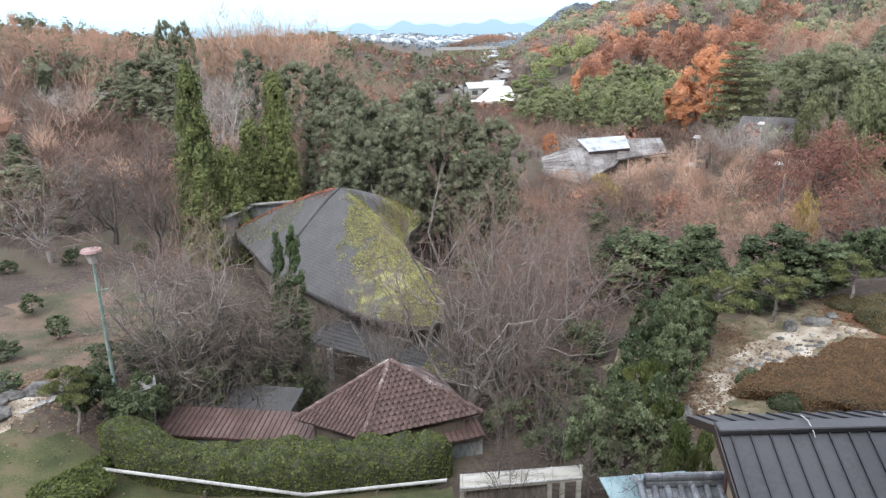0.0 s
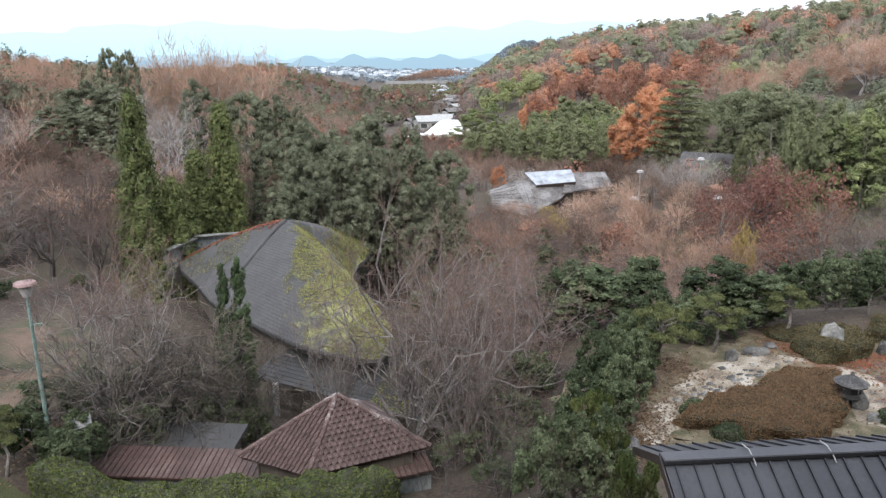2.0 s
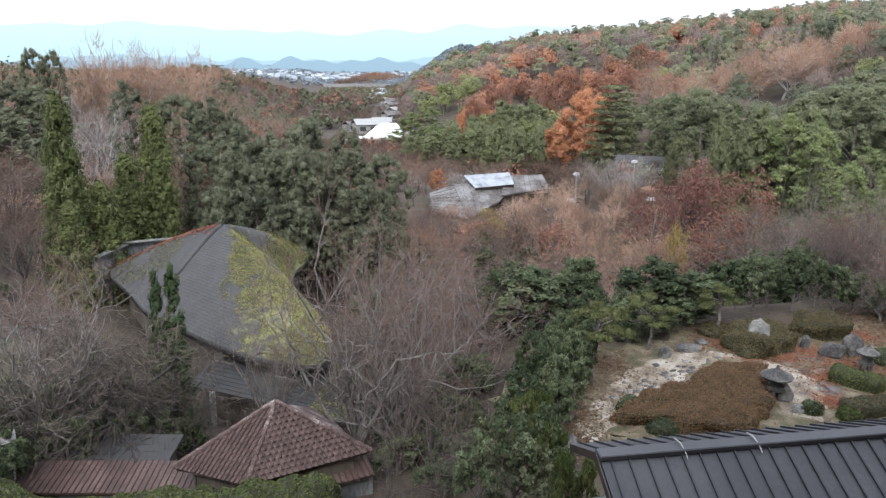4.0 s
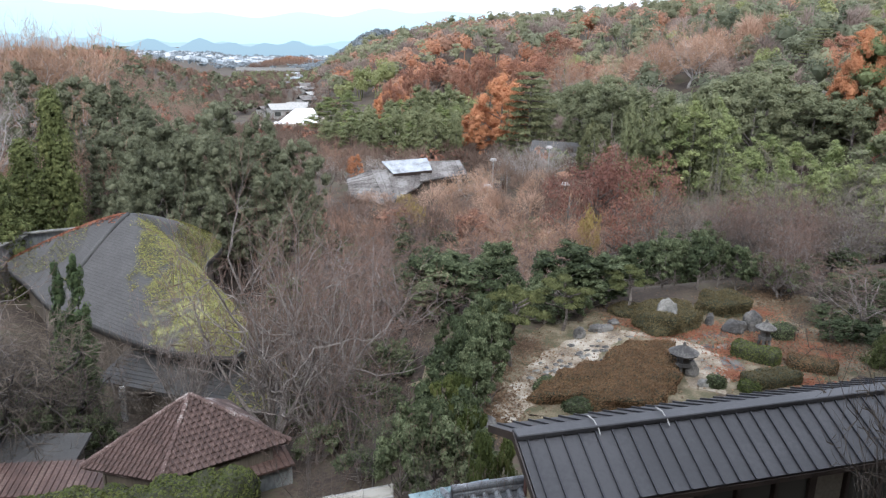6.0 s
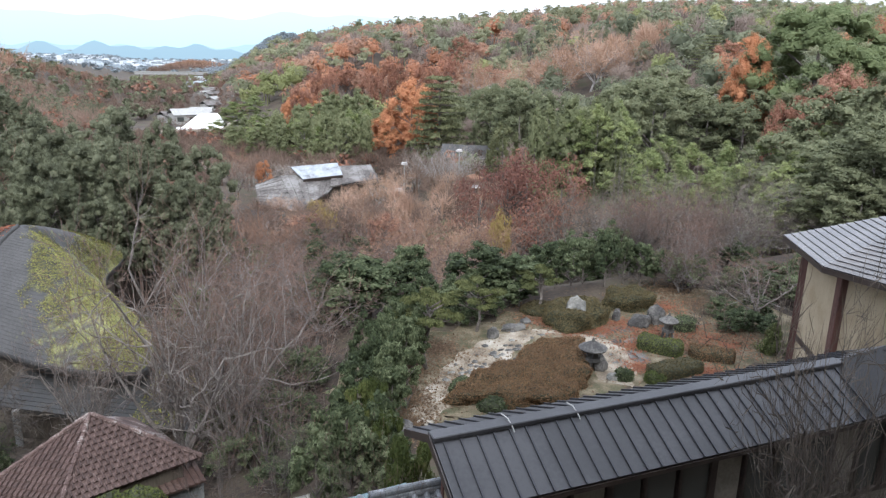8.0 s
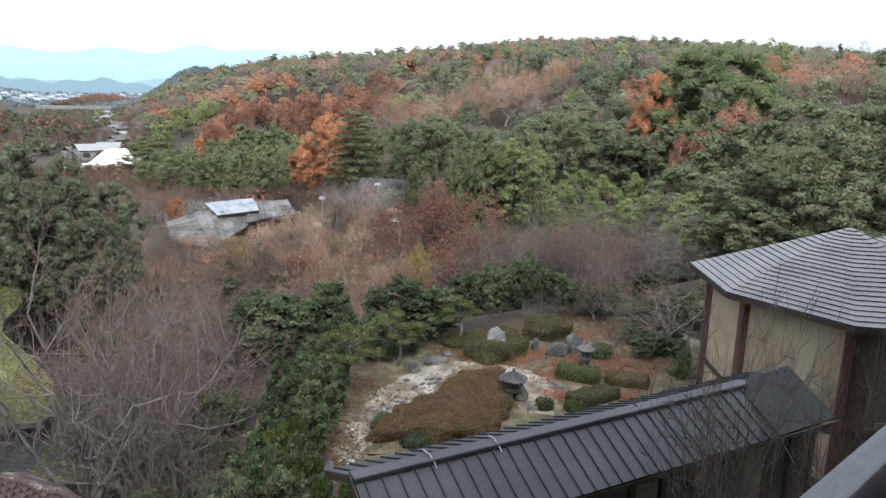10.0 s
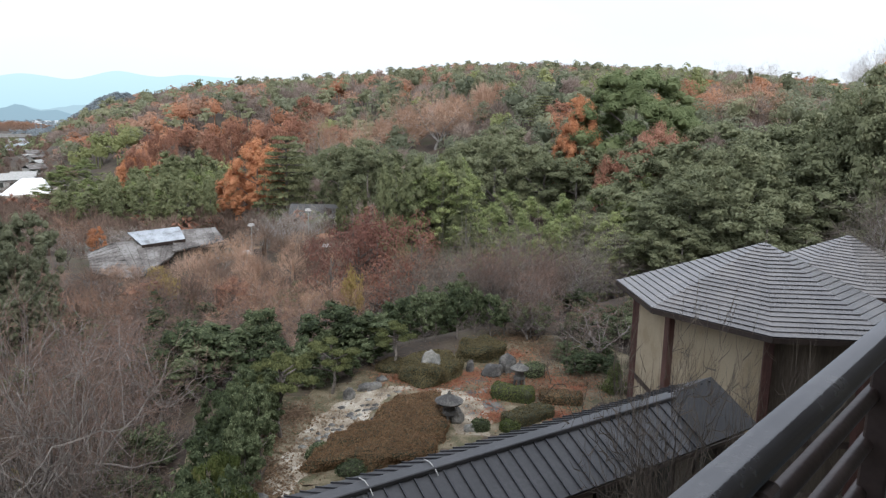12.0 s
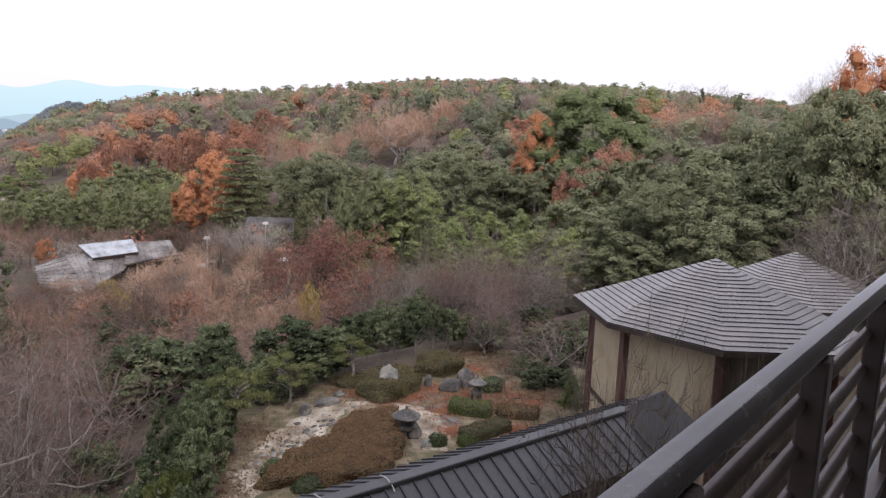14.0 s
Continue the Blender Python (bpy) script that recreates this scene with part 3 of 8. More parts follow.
# ---- the many-sided pavilions ----
def pavilion(corners, peak, eave, laps, label):
    t = thing("pavilion", (0, 0, 0), label, "pavilion", "pavilions")
    ring = [Vector((x, y, eave)) for x, y in corners]
    sides = len(ring)
    cx, cy = sum(p.x for p in ring) / sides, sum(p.y for p in ring) / sides
    pk = Vector(peak)
    for k in range(sides):
        a, b = ring[k], ring[(k + 1) % sides]
        bm = bmesh.new()
        slab(bm, [a, b, pk], 0.1)
        face = part("roof_facet", bm, M["pavilion_metal"], t)
        n = (b - a).cross(pk - a).normalized()
        for j in range(laps):
            f0, f1 = j / laps, (j + 1) / laps
            q = [a.lerp(pk, f0), b.lerp(pk, f0), b.lerp(pk, f1), a.lerp(pk, f1)]
            lo, hi = 0.034, 0.004
            bm = bmesh.new()
            vs = [bm.verts.new(p + n * h) for p, h in zip(q, (lo, lo, hi, hi))] + [bm.verts.new(p + n * 0.001) for p in q[:2]]
            bm.faces.new(vs[:4])
            # front edge in dark seam metal: the lap's shadow gap put into the colour
            bm.faces.new((vs[1], vs[0], vs[4], vs[5])).material_index = 1
            part("lap", bm, M["pavilion_metal"], face).data.materials.append(M["dark_rib"])
        bm = bmesh.new()
        slab(bm, [a - Vector((0, 0, 0.02)), b - Vector((0, 0, 0.02)), b - Vector((0, 0, 0.2)), a - Vector((0, 0, 0.2))], 0.03)
        part("fascia", bm, M["dark_frame"], t)
    c = Vector((cx, cy, 0))
    wall = [c + (p - Vector((cx, cy, eave))) * 0.83 for p in ring]
    for k in range(sides):
        a, b = wall[k], wall[(k + 1) % sides]
        bm = bmesh.new()
        slab(bm, [(a.x, a.y, -0.5), (b.x, b.y, -0.5), (b.x, b.y, eave + 0.06), (a.x, a.y, eave + 0.06)], 0.15)
        # side 2 takes the browner wall material
        part("wall", bm, M["brown_wall"] if k == 2 else M["plaster"], t, "plain brown wall" if k == 2 else "cream plaster wall")
        bm = boxes((-0.16, -0.16, -0.5, 0.16, 0.16, eave + 0.04), bevel=0.02)
        bm.transform(Matrix.Translation((a.x, a.y, 0)) @ Matrix.Rotation(math.atan2(a.y - cy, a.x - cx), 4, "Z"))
        part("column", bm, M["brown_post"], t)
        bm = bmesh.new()
        o = (a + b) / 2 - c
        o = o.normalized() * 0.012
        slab(bm, [(a.x + o.x, a.y + o.y, 2.9), (b.x + o.x, b.y + o.y, 2.9), (b.x + o.x, b.y + o.y, 3.15), (a.x + o.x, a.y + o.y, 3.15)], 0.02)
        part("beam", bm, M["dark_frame"], t)


EIGHT = [(23.66, 21.14), (21.42, 17.29), (22.04, 12.87), (25.07, 10.52), (28.3, 11.05), (30.3, 14.0), (29.9, 18.4), (27.0, 21.0)]
pavilion(EIGHT, (27.61, 16.97, 9.0), 7.0, 22, "many-sided cream pavilion with lapped grey metal roof")
pavilion([(36.8 + 0.86 * (x - 26), 18.1 + 0.86 * (y - 16)) for x, y in EIGHT], (38.4, 19.1, 8.15), 6.3, 19, "second many-sided pavilion with lapped grey metal roof")


# ---- the balcony's railing, and the hotel wall behind the camera ----
def railing():
    d = Vector((0.9703, 0.2419, 0)).normalized()
    o = Vector((1.05, 0.41, 0)) - d * 4
    q = Matrix.Translation(o) @ Matrix.Rotation(math.atan2(d.y, d.x), 4, "Z")
    t = tagged(new("balcony_railing"), "dark brown steel balcony railing with black handrail", "railing")
    t.matrix_basis = q
    top = 13.578
    bm = bmesh.new()
    rings = [[bm.verts.new((x, 0.005 + 0.031 * math.copysign(abs(math.cos(a)) ** 0.75, math.cos(a)), top - 0.03 + 0.03 * math.copysign(abs(math.sin(a)) ** 0.75, math.sin(a)))) for a in np.linspace(0, 2 * math.pi, 28, endpoint=False)] for x in (0, 14)]
    for k in range(28):
        bm.faces.new((rings[0][k], rings[0][(k + 1) % 28], rings[1][(k + 1) % 28], rings[1][k])).smooth = True
    for ring in rings:
        bm.faces.new(ring)
    bmesh.ops.recalc_face_normals(bm, faces=bm.faces[:])
    part("handrail", bm, M["rail_black"], t, "glossy black handrail worn along the top")
    for k in range(6):
        bm = bmesh.new()
        tube(bm, (0, 0.02, top - 0.175 - 0.125 * k), (14, 0.02, top - 0.175 - 0.125 * k), 0.019, sides=14)
        for fc in bm.faces:
            fc.smooth = len(fc.verts) == 4
        part("bar", bm, M["rail_brown"], t)
    for k in range(15):
        x = 0.615 + 0.89 * k
        part("post", boxes((x - 0.028, -0.036, top - 1.15, x + 0.028, 0.026, top - 0.055), bevel=0.006), M["rail_brown"], t)
    part("bottom_rail", boxes((0, -0.01, top - 1.06, 14, 0.05, top - 1.0)), M["rail_brown"], t)
    f = tagged(new("balcony_floor"), "grey concrete balcony floor", "floor", kind="structure")
    f.matrix_basis = q
    part("slab", boxes((-6, -1.9, top - 1.35, 16, 0.12, top - 1.15)), M["concrete"], f)
    # unseen hotel wall, built up taller and wider to dim roof reflections and foreground
    w = tagged(new("wall_hotel"), "plain pale hotel wall behind the balcony", "wall", kind="structure")
    w.matrix_basis = q
    part("panel", boxes((-24, -2.2, -1, 34, -1.9, 22)), M["panel"], w)


railing()


# ---- the tiled pavilion roof and the red metal lean-to ----
def tiled_face(owner, a, b, c, cols, rows, me):
    """Tiles in courses over the triangle a, b (eaves) and c (peak)."""
    a, b, c = Vector(a), Vector(b), Vector(c)
    bm = bmesh.new()
    slab(bm, [a, b, c], 0.12)
    face = part("roof_face", bm, M["red_tile"], owner)
    ex = (b - a).normalized()
    n = ex.cross(c - a).normalized()
    up = n.cross(ex)
    run = (c - a).dot(up)
    foot = (c - a).dot(ex)
    w, h = (b - a).length / cols, run / rows
    for j in range(rows):
        lo = foot * (j + 0.5) / rows
        hi = (b - a).length - ((b - a).length - foot) * (j + 0.5) / rows
        k = 0
        x = lo
        while x < hi - w * 0.4:
            p = a + ex * (x + w / 2) + up * (h * j) + n * 0.03
            m = Matrix((ex, up, n)).transposed().to_4x4()
            m.translation = p
            piece("tile", me, face, m @ Matrix.Rotation(random.uniform(-0.015, 0.015), 4, "X") @ Matrix.Scale(w / 0.3, 4, (1, 0, 0)))
            x += w


def tile_mesh(h):
    """One curved clay tile with its raised roll, 0.3 wide."""
    bm = bmesh.new()
    prof = [(-0.15, 0.0), (-0.05, -0.012), (0.04, 0.0), (0.08, 0.055), (0.12, 0.06), (0.155, 0.01)]
    lo = [bm.verts.new((x, -0.02, z + 0.045)) for x, z in prof]
    hi = [bm.verts.new((x, h + 0.01, z)) for x, z in prof]
    un = [bm.verts.new((x, -0.02, z - 0.0)) for x, z in prof]
    for k in range(5):
        bm.faces.new((lo[k], lo[k + 1], hi[k + 1], hi[k]))
        bm.faces.new((un[k], un[k + 1], lo[k + 1], lo[k]))
    me = bpy.data.meshes.new("tile")
    bm.to_mesh(me)
    bm.free()
    me.materials.append(M["red_tile"])
    return me


def red_house():
    t = thing("tiled_pavilion", (0, 0, 0), "small pavilion with weathered red clay tile roof", "pavilion")
    L, F, R, B, pk = (-5.07, 21.69, 1.3), (-2.71, 20.34, 1.3), (1.14, 21.78, 1.3), (-0.8, 25.2, 1.3), (-1.92, 22.82, 2.77)
    me = tile_mesh(0.24)
    tiled_face(t, L, F, pk, 17, 13, me)
    tiled_face(t, F, R, pk, 20, 13, me)
    bm = bmesh.new()
    slab(bm, [R, B, pk], 0.12)
    slab(bm, [B, L, pk], 0.12)
    part("roof_face", bm, M["red_tile"], t, "back of the tiled roof")
    for e in (L, F, R):
        for k in range(9):
            p, q = Vector(pk).lerp(Vector(e), k / 9), Vector(pk).lerp(Vector(e), (k + 1.12) / 9)
            bm = bmesh.new()
            tube(bm, p + Vector((0, 0, 0.06)), q + Vector((0, 0, 0.075)), 0.07, 0.085, 8)
            part("ridge_tile", bm, M["red_tile"], t)
    c = Vector((-1.97, 21.73, 0))
    for a, b in ((L, F), (F, R), (R, B), (B, L)):
        a, b = c + (Vector(a) - c) * 0.82, c + (Vector(b) - c) * 0.82
        bm = bmesh.new()
        slab(bm, [(a.x, a.y, -3), (b.x, b.y, -3), (b.x, b.y, 1.5), (a.x, a.y, 1.5)], 0.12)
        part("wall", bm, M["brown_wall"], t)
    h = thing("metal_roof_lean_to", (0, 0, 0), "low lean-to with faded red ribbed metal roof", "lean-to")
    for pts in (((-10.9, 22.5), (-3.6, 21.4), 1.5, 0.45), ((-2.9, 20.2), (1.25, 21.5), 1.05, 0.62)):
        (xa, ya), (xb, yb), wide, z = pts
        a, b = Vector((xa, ya, z)), Vector((xb, yb, z))
        ex = (b - a).normalized()
        back = Vector((-ex.y, ex.x, 0))
        rise = 0.26
        bm = bmesh.new()
        slab(bm, [a, b, b + back * wide + Vector((0, 0, rise)), a + back * wide + Vector((0, 0, rise))], 0.08)
        roof = part("roof", bm, M["red_metal"], h)
        n = int((b - a).length / 0.2)
        rib = boxes((-0.02, 0, 0, 0.02, math.hypot(wide, rise), 0.04))
        me = bpy.data.meshes.new("rib")
        rib.to_mesh(me)
        rib.free()
        me.materials.append(M["red_metal"])
        up = (back * wide + Vector((0, 0, rise))).normalized()
        for k in range(n + 1):
            m = Matrix((ex, up, ex.cross(up))).transposed().to_4x4()
            m.translation = a + ex * (0.2 * k + 0.02)
            piece("rib", me, roof, m)
        bm = bmesh.new()
        a2, b2 = a + back * 0.25, b + back * 0.25
        slab(bm, [(a2.x, a2.y, -2.5), (b2.x, b2.y, -2.5), (b2.x, b2.y, z - 0.03), (a2.x, a2.y, z - 0.03)], 0.12)
        part("wall", bm, M["concrete"], h)


red_house()


# ---- the mossy shingled house ----
def leaves_on(quad, count, size, seed, keep, name, material, parent, label=""):
    """Small tufts scattered over a roof where keep(u, v) allows."""
    rng = np.random.default_rng(seed)
    a, b, c, d = (np.array(p, float) for p in quad)
    u, v = rng.random(count), rng.random(count)
    v = 1 - np.sqrt(1 - v) if np.allclose(c, d) else v
    u, v = u[:, None], v[:, None]
    p = a * (1 - u) * (1 - v) + b * u * (1 - v) + c * u * v + d * (1 - u) * v
    p = p[keep(u[:, 0], v[:, 0], rng, p)]
    n = np.cross(b - a, d - a)
    n = n / np.linalg.norm(n)
    n = n if n[2] > 0 else -n
    p = p + n * (0.03 + 0.04 * rng.random((len(p), 1)))
    v_, f_ = cards(p, n + 0.35 * rng.normal(size=p.shape), size * (0.6 + 0.8 * rng.random(len(p))), rng)
    return mesh_part(name, v_, f_, material, parent, label)


def cards(p, n, size, rng, slim=0.6, three=False):
    """Leaf-shaped quads at p, facing n."""
    n = n / (np.linalg.norm(n, axis=1, keepdims=True) + 1e-9)
    r = rng.normal(size=p.shape)
    e1 = np.cross(n, r)
    e1 /= np.linalg.norm(e1, axis=1, keepdims=True) + 1e-9
    e2 = np.cross(n, e1)
    s = np.asarray(size).reshape(-1, 1)
    if three:
        v = np.stack([p - e1 * s - e2 * s * slim, p + e1 * s * 1.2, p - e1 * s * 0.2 + e2 * s * slim * 1.5], 1).reshape(-1, 3)
        return v, np.arange(len(v)).reshape(-1, 3)
    v = np.stack([p - e1 * s, p - e2 * s * slim, p + e1 * s, p + e2 * s * slim], 1).reshape(-1, 3)
    f = np.arange(len(v)).reshape(-1, 4)
    return v, f


def patchy(lo, seed):
    """Keeps what lies in the patches of a noise field over the ground."""
    def keep(u, v, rng, p):
        h = np.array([noise.noise(Vector((q[0] * 0.45 + seed, q[1] * 0.45, seed * 1.7))) + 0.5 * noise.noise(Vector((q[0] * 1.6, q[1] * 1.6, seed))) for q in p])
        return h + 0.12 * rng.normal(size=len(u)) > lo
    return keep


def moss_house():
    t = thing("shingled_house", (0, 0, 0), "old house with grey shingled hipped roof overgrown with yellow-green moss", "house")
    # the eaves as a rounded outline on plan, and the peak that the slope swells up to
    eaves = [(-11.6, 43.0), (-9.9, 39.6), (-7.7, 36.8), (-4.6, 33.2), (-2.3, 31.6), (-0.5, 31.2), (-0.05, 34.2), (-1.0, 38.6), (-2.2, 42.6), (-2.3, 45.6), (-1.5, 49.6), (-3.0, 53.6), (-7.5, 54.0), (-12.0, 51.6), (-14.0, 48.2)]
    px, py, top, foot = -6.0, 42.3, 4.45, 0.45
    loop = []
    for k in range(len(eaves)):
        p0, p1, p2, p3 = (np.array(eaves[(k + j) % len(eaves)]) for j in (-1, 0, 1, 2))
        for f in np.arange(0, 1, 0.125):
            loop.append(0.5 * (2 * p1 + (p2 - p0) * f + (2 * p0 - 5 * p1 + 4 * p2 - p3) * f * f + (3 * p1 - p0 - 3 * p2 + p3) * f ** 3))
    loop = np.array(loop)
    count = len(loop)

    def on_roof(f, lift=0.0):
        sag = 0.07 * np.sin(np.arange(count) * 0.41) * f
        z = foot + (top - foot) * (1 - f ** 1.22) + lift + sag * (1 - f)
        return [(px + (x - px) * f, py + (y - py) * f, zz) for (x, y), zz in zip(loop, z)]

    rows = 38
    v = [p for j in range(rows + 1) for p in on_roof(j / rows)] + [(x, y, z - 0.34) for x, y, z in on_roof(1.0)] + [(x, y, z - 0.3) for x, y, z in on_roof(0.8)]
    f = [(j * count + k, j * count + (k + 1) % count, (j + 1) * count + (k + 1) % count, (j + 1) * count + k) for j in range(rows + 2) for k in range(count)]
    roof = mesh_part("roof", v, f, M["slate"], t, "thick rounded roof of grey shingles", True)
    for j in range(1, rows):
        a, b, lip = on_roof(j / rows, 0.006), on_roof((j + 1) / rows, 0.02), on_roof((j + 1) / rows, 0.004)
        mesh_part("shingle_course", a + b + lip, [(q * count + k, q * count + (k + 1) % count, (q + 1) * count + (k + 1) % count, (q + 1) * count + k) for q in (0, 1) for k in range(count)], M["mossy_roof"], roof)
    bm = bmesh.new()
    for k in range(9):
        p, q = on_roof(k / 10 + 0.01, 0.06)[9], on_roof((k + 1.1) / 10, 0.06)[9]
        tube(bm, p, q, 0.11, 0.12, 8)
    part("hip_cap", bm, M["slate"], t, "grey capping along the hip")

    def tufts(name, count_, size, seed, keep, material, label):
        rng = np.random.default_rng(seed)
        k, f = rng.integers(0, count, count_), np.sqrt(rng.random(count_))
        xy = loop[k] + (np.roll(loop, -1, 0)[k] - loop[k]) * rng.random((count_, 1))
        x, y = px + (xy[:, 0] - px) * f, py + (xy[:, 1] - py) * f
        p = np.stack([x, y, foot + (top - foot) * (1 - f ** 1.22) + 0.05 + 0.05 * rng.random(count_)], -1)
        p = p[keep(p, rng)]
        out = np.stack([(p[:, 0] - px) * 0.06, (p[:, 1] - py) * 0.06, np.ones(len(p))], -1)
        v_, f_ = cards(p, out + 0.4 * rng.normal(size=p.shape), size * (0.5 + rng.random(len(p))), rng)
        mesh_part(name, v_, f_, M[material], roof, label)

    def blotch(p, seed):
        return np.array([noise.noise(Vector((q[0] * 0.5 + seed, q[1] * 0.4, seed))) + 0.6 * noise.noise(Vector((q[0] * 1.7, q[1] * 1.3, seed))) for q in p])

    def east_side(p):
        return p[:, 0] - np.interp(p[:, 1], [31, 35, 38.5, 43, 49], [-3.2, -4.4, -4.9, -4.2, -3.9])

    tufts("moss", 110000, 0.034, 5, lambda p, rng: blotch(p, 2.0) * 1.5 + np.clip(east_side(p), -2, 0.8) * 0.6 + 0.2 * rng.normal(size=len(p)) > 0.25, "moss", "bright yellow-green moss in patches")
    tufts("moss", 50000, 0.036, 6, lambda p, rng: (p[:, 0] < -8.4) & (np.abs((p[:, 1] - 42.3) + 0.8 * (p[:, 0] + 6) + 1.7) < 1.3) & (blotch(p, 4.0) + 0.15 * rng.normal(size=len(p)) > -0.2), "moss", "yellow-green moss on the side slope")
    tufts("fallen_leaves", 40000, 0.07, 8, lambda p, rng: (p[:, 0] < -6.4) & (np.abs((p[:, 1] - 42.3) + 0.8 * (p[:, 0] + 6) - 0.3) < 0.75 + 0.2 * rng.normal(size=len(p))), "red_litter", "drift of red-brown fallen leaves along the ridge")
    W = [Vector((px + (x - px) * 0.86, py + (y - py) * 0.86, 0)) for x, y in eaves]
    for a, b in zip(W, W[1:] + W[:1]):
        bm = bmesh.new()
        slab(bm, [(a.x, a.y, -5), (b.x, b.y, -5), (b.x, b.y, 0.4), (a.x, a.y, 0.4)], 0.2)
        part("wall", bm, M["brown_wall"], t)
    # the lower roof in front
    lo = [(-6.9, 33.6, -1.3), (1.75, 28.0, -1.3), (2.9, 30.6, -0.15), (-4.9, 35.9, -0.05)]
    bm = bmesh.new()
    slab(bm, lo, 0.22)
    roof = part("lower_roof", bm, M["slate"], t, "low grey porch roof")
    rows = 14
    l0, l1, l2, l3 = (Vector(p) for p in lo)
    n = (l1 - l0).cross(l3 - l0).normalized()
    for j in range(rows):
        f0, f1 = j / rows, (j + 1) / rows
        q = [l0.lerp(l3, f0), l1.lerp(l2, f0), l1.lerp(l2, f1), l0.lerp(l3, f1)]
        bm = bmesh.new()
        vs = [bm.verts.new(x + n * h) for x, h in zip(q, (0.035, 0.035, 0.006, 0.006))] + [bm.verts.new(x + n * 0.002) for x in q[:2]]
        bm.faces.new(vs[:4])
        bm.faces.new((vs[0], vs[1], vs[5], vs[4]))
        part("shingle_course", bm, M["shingle"], roof)
    leaves_on(lo, 9000, 0.045, 9, lambda u, v, rng, p: patchy(0.0, 9.0)(u, v, rng, p) & (u > 0.66), "moss", M["moss"], roof, "moss at the end of the porch roof")
    a, b = Vector((-6.3, 34.0, 0)), Vector((2.0, 28.7, 0))
    bm = bmesh.new()
    slab(bm, [(a.x, a.y, -5), (b.x, b.y, -5), (b.x, b.y, -1.25), (a.x, a.y, -1.25)], 0.15)
    part("porch_wall", bm, M["brown_wall"], t)
    part("porch_post", boxes((-5.75, 32.4, -5, -5.5, 32.65, -1.25)), M["white_paint"], t, "pale post")
    w = thing("concrete_wall", (0, 0, 0), "stained grey concrete retaining wall beside the mossy roof", "wall")
    for a, b, z in (((-14.6, 47.2), (-13.6, 50.5), 1.5), ((-13.6, 50.5), (-9.6, 51.5), 1.6)):
        a, b = Vector((*a, 0)), Vector((*b, 0))
        bm = bmesh.new()
        slab(bm, [(a.x, a.y, -2), (b.x, b.y, -2), (b.x, b.y, z), (a.x, a.y, z)], 0.22)
        part("wall_panel", bm, M["concrete"], w)
        e = (b - a).normalized()
        m = Vector((-e.y, e.x, 0)) * 0.16
        bm = bmesh.new()
        slab(bm, [(a + m).to_tuple()[:2] + (z + 0.08,), (b + m).to_tuple()[:2] + (z + 0.08,), (b - m * 2).to_tuple()[:2] + (z + 0.08,), (a - m * 2).to_tuple()[:2] + (z + 0.08,)], 0.08)
        part("coping", bm, M["pale_stone"], w)


moss_house()

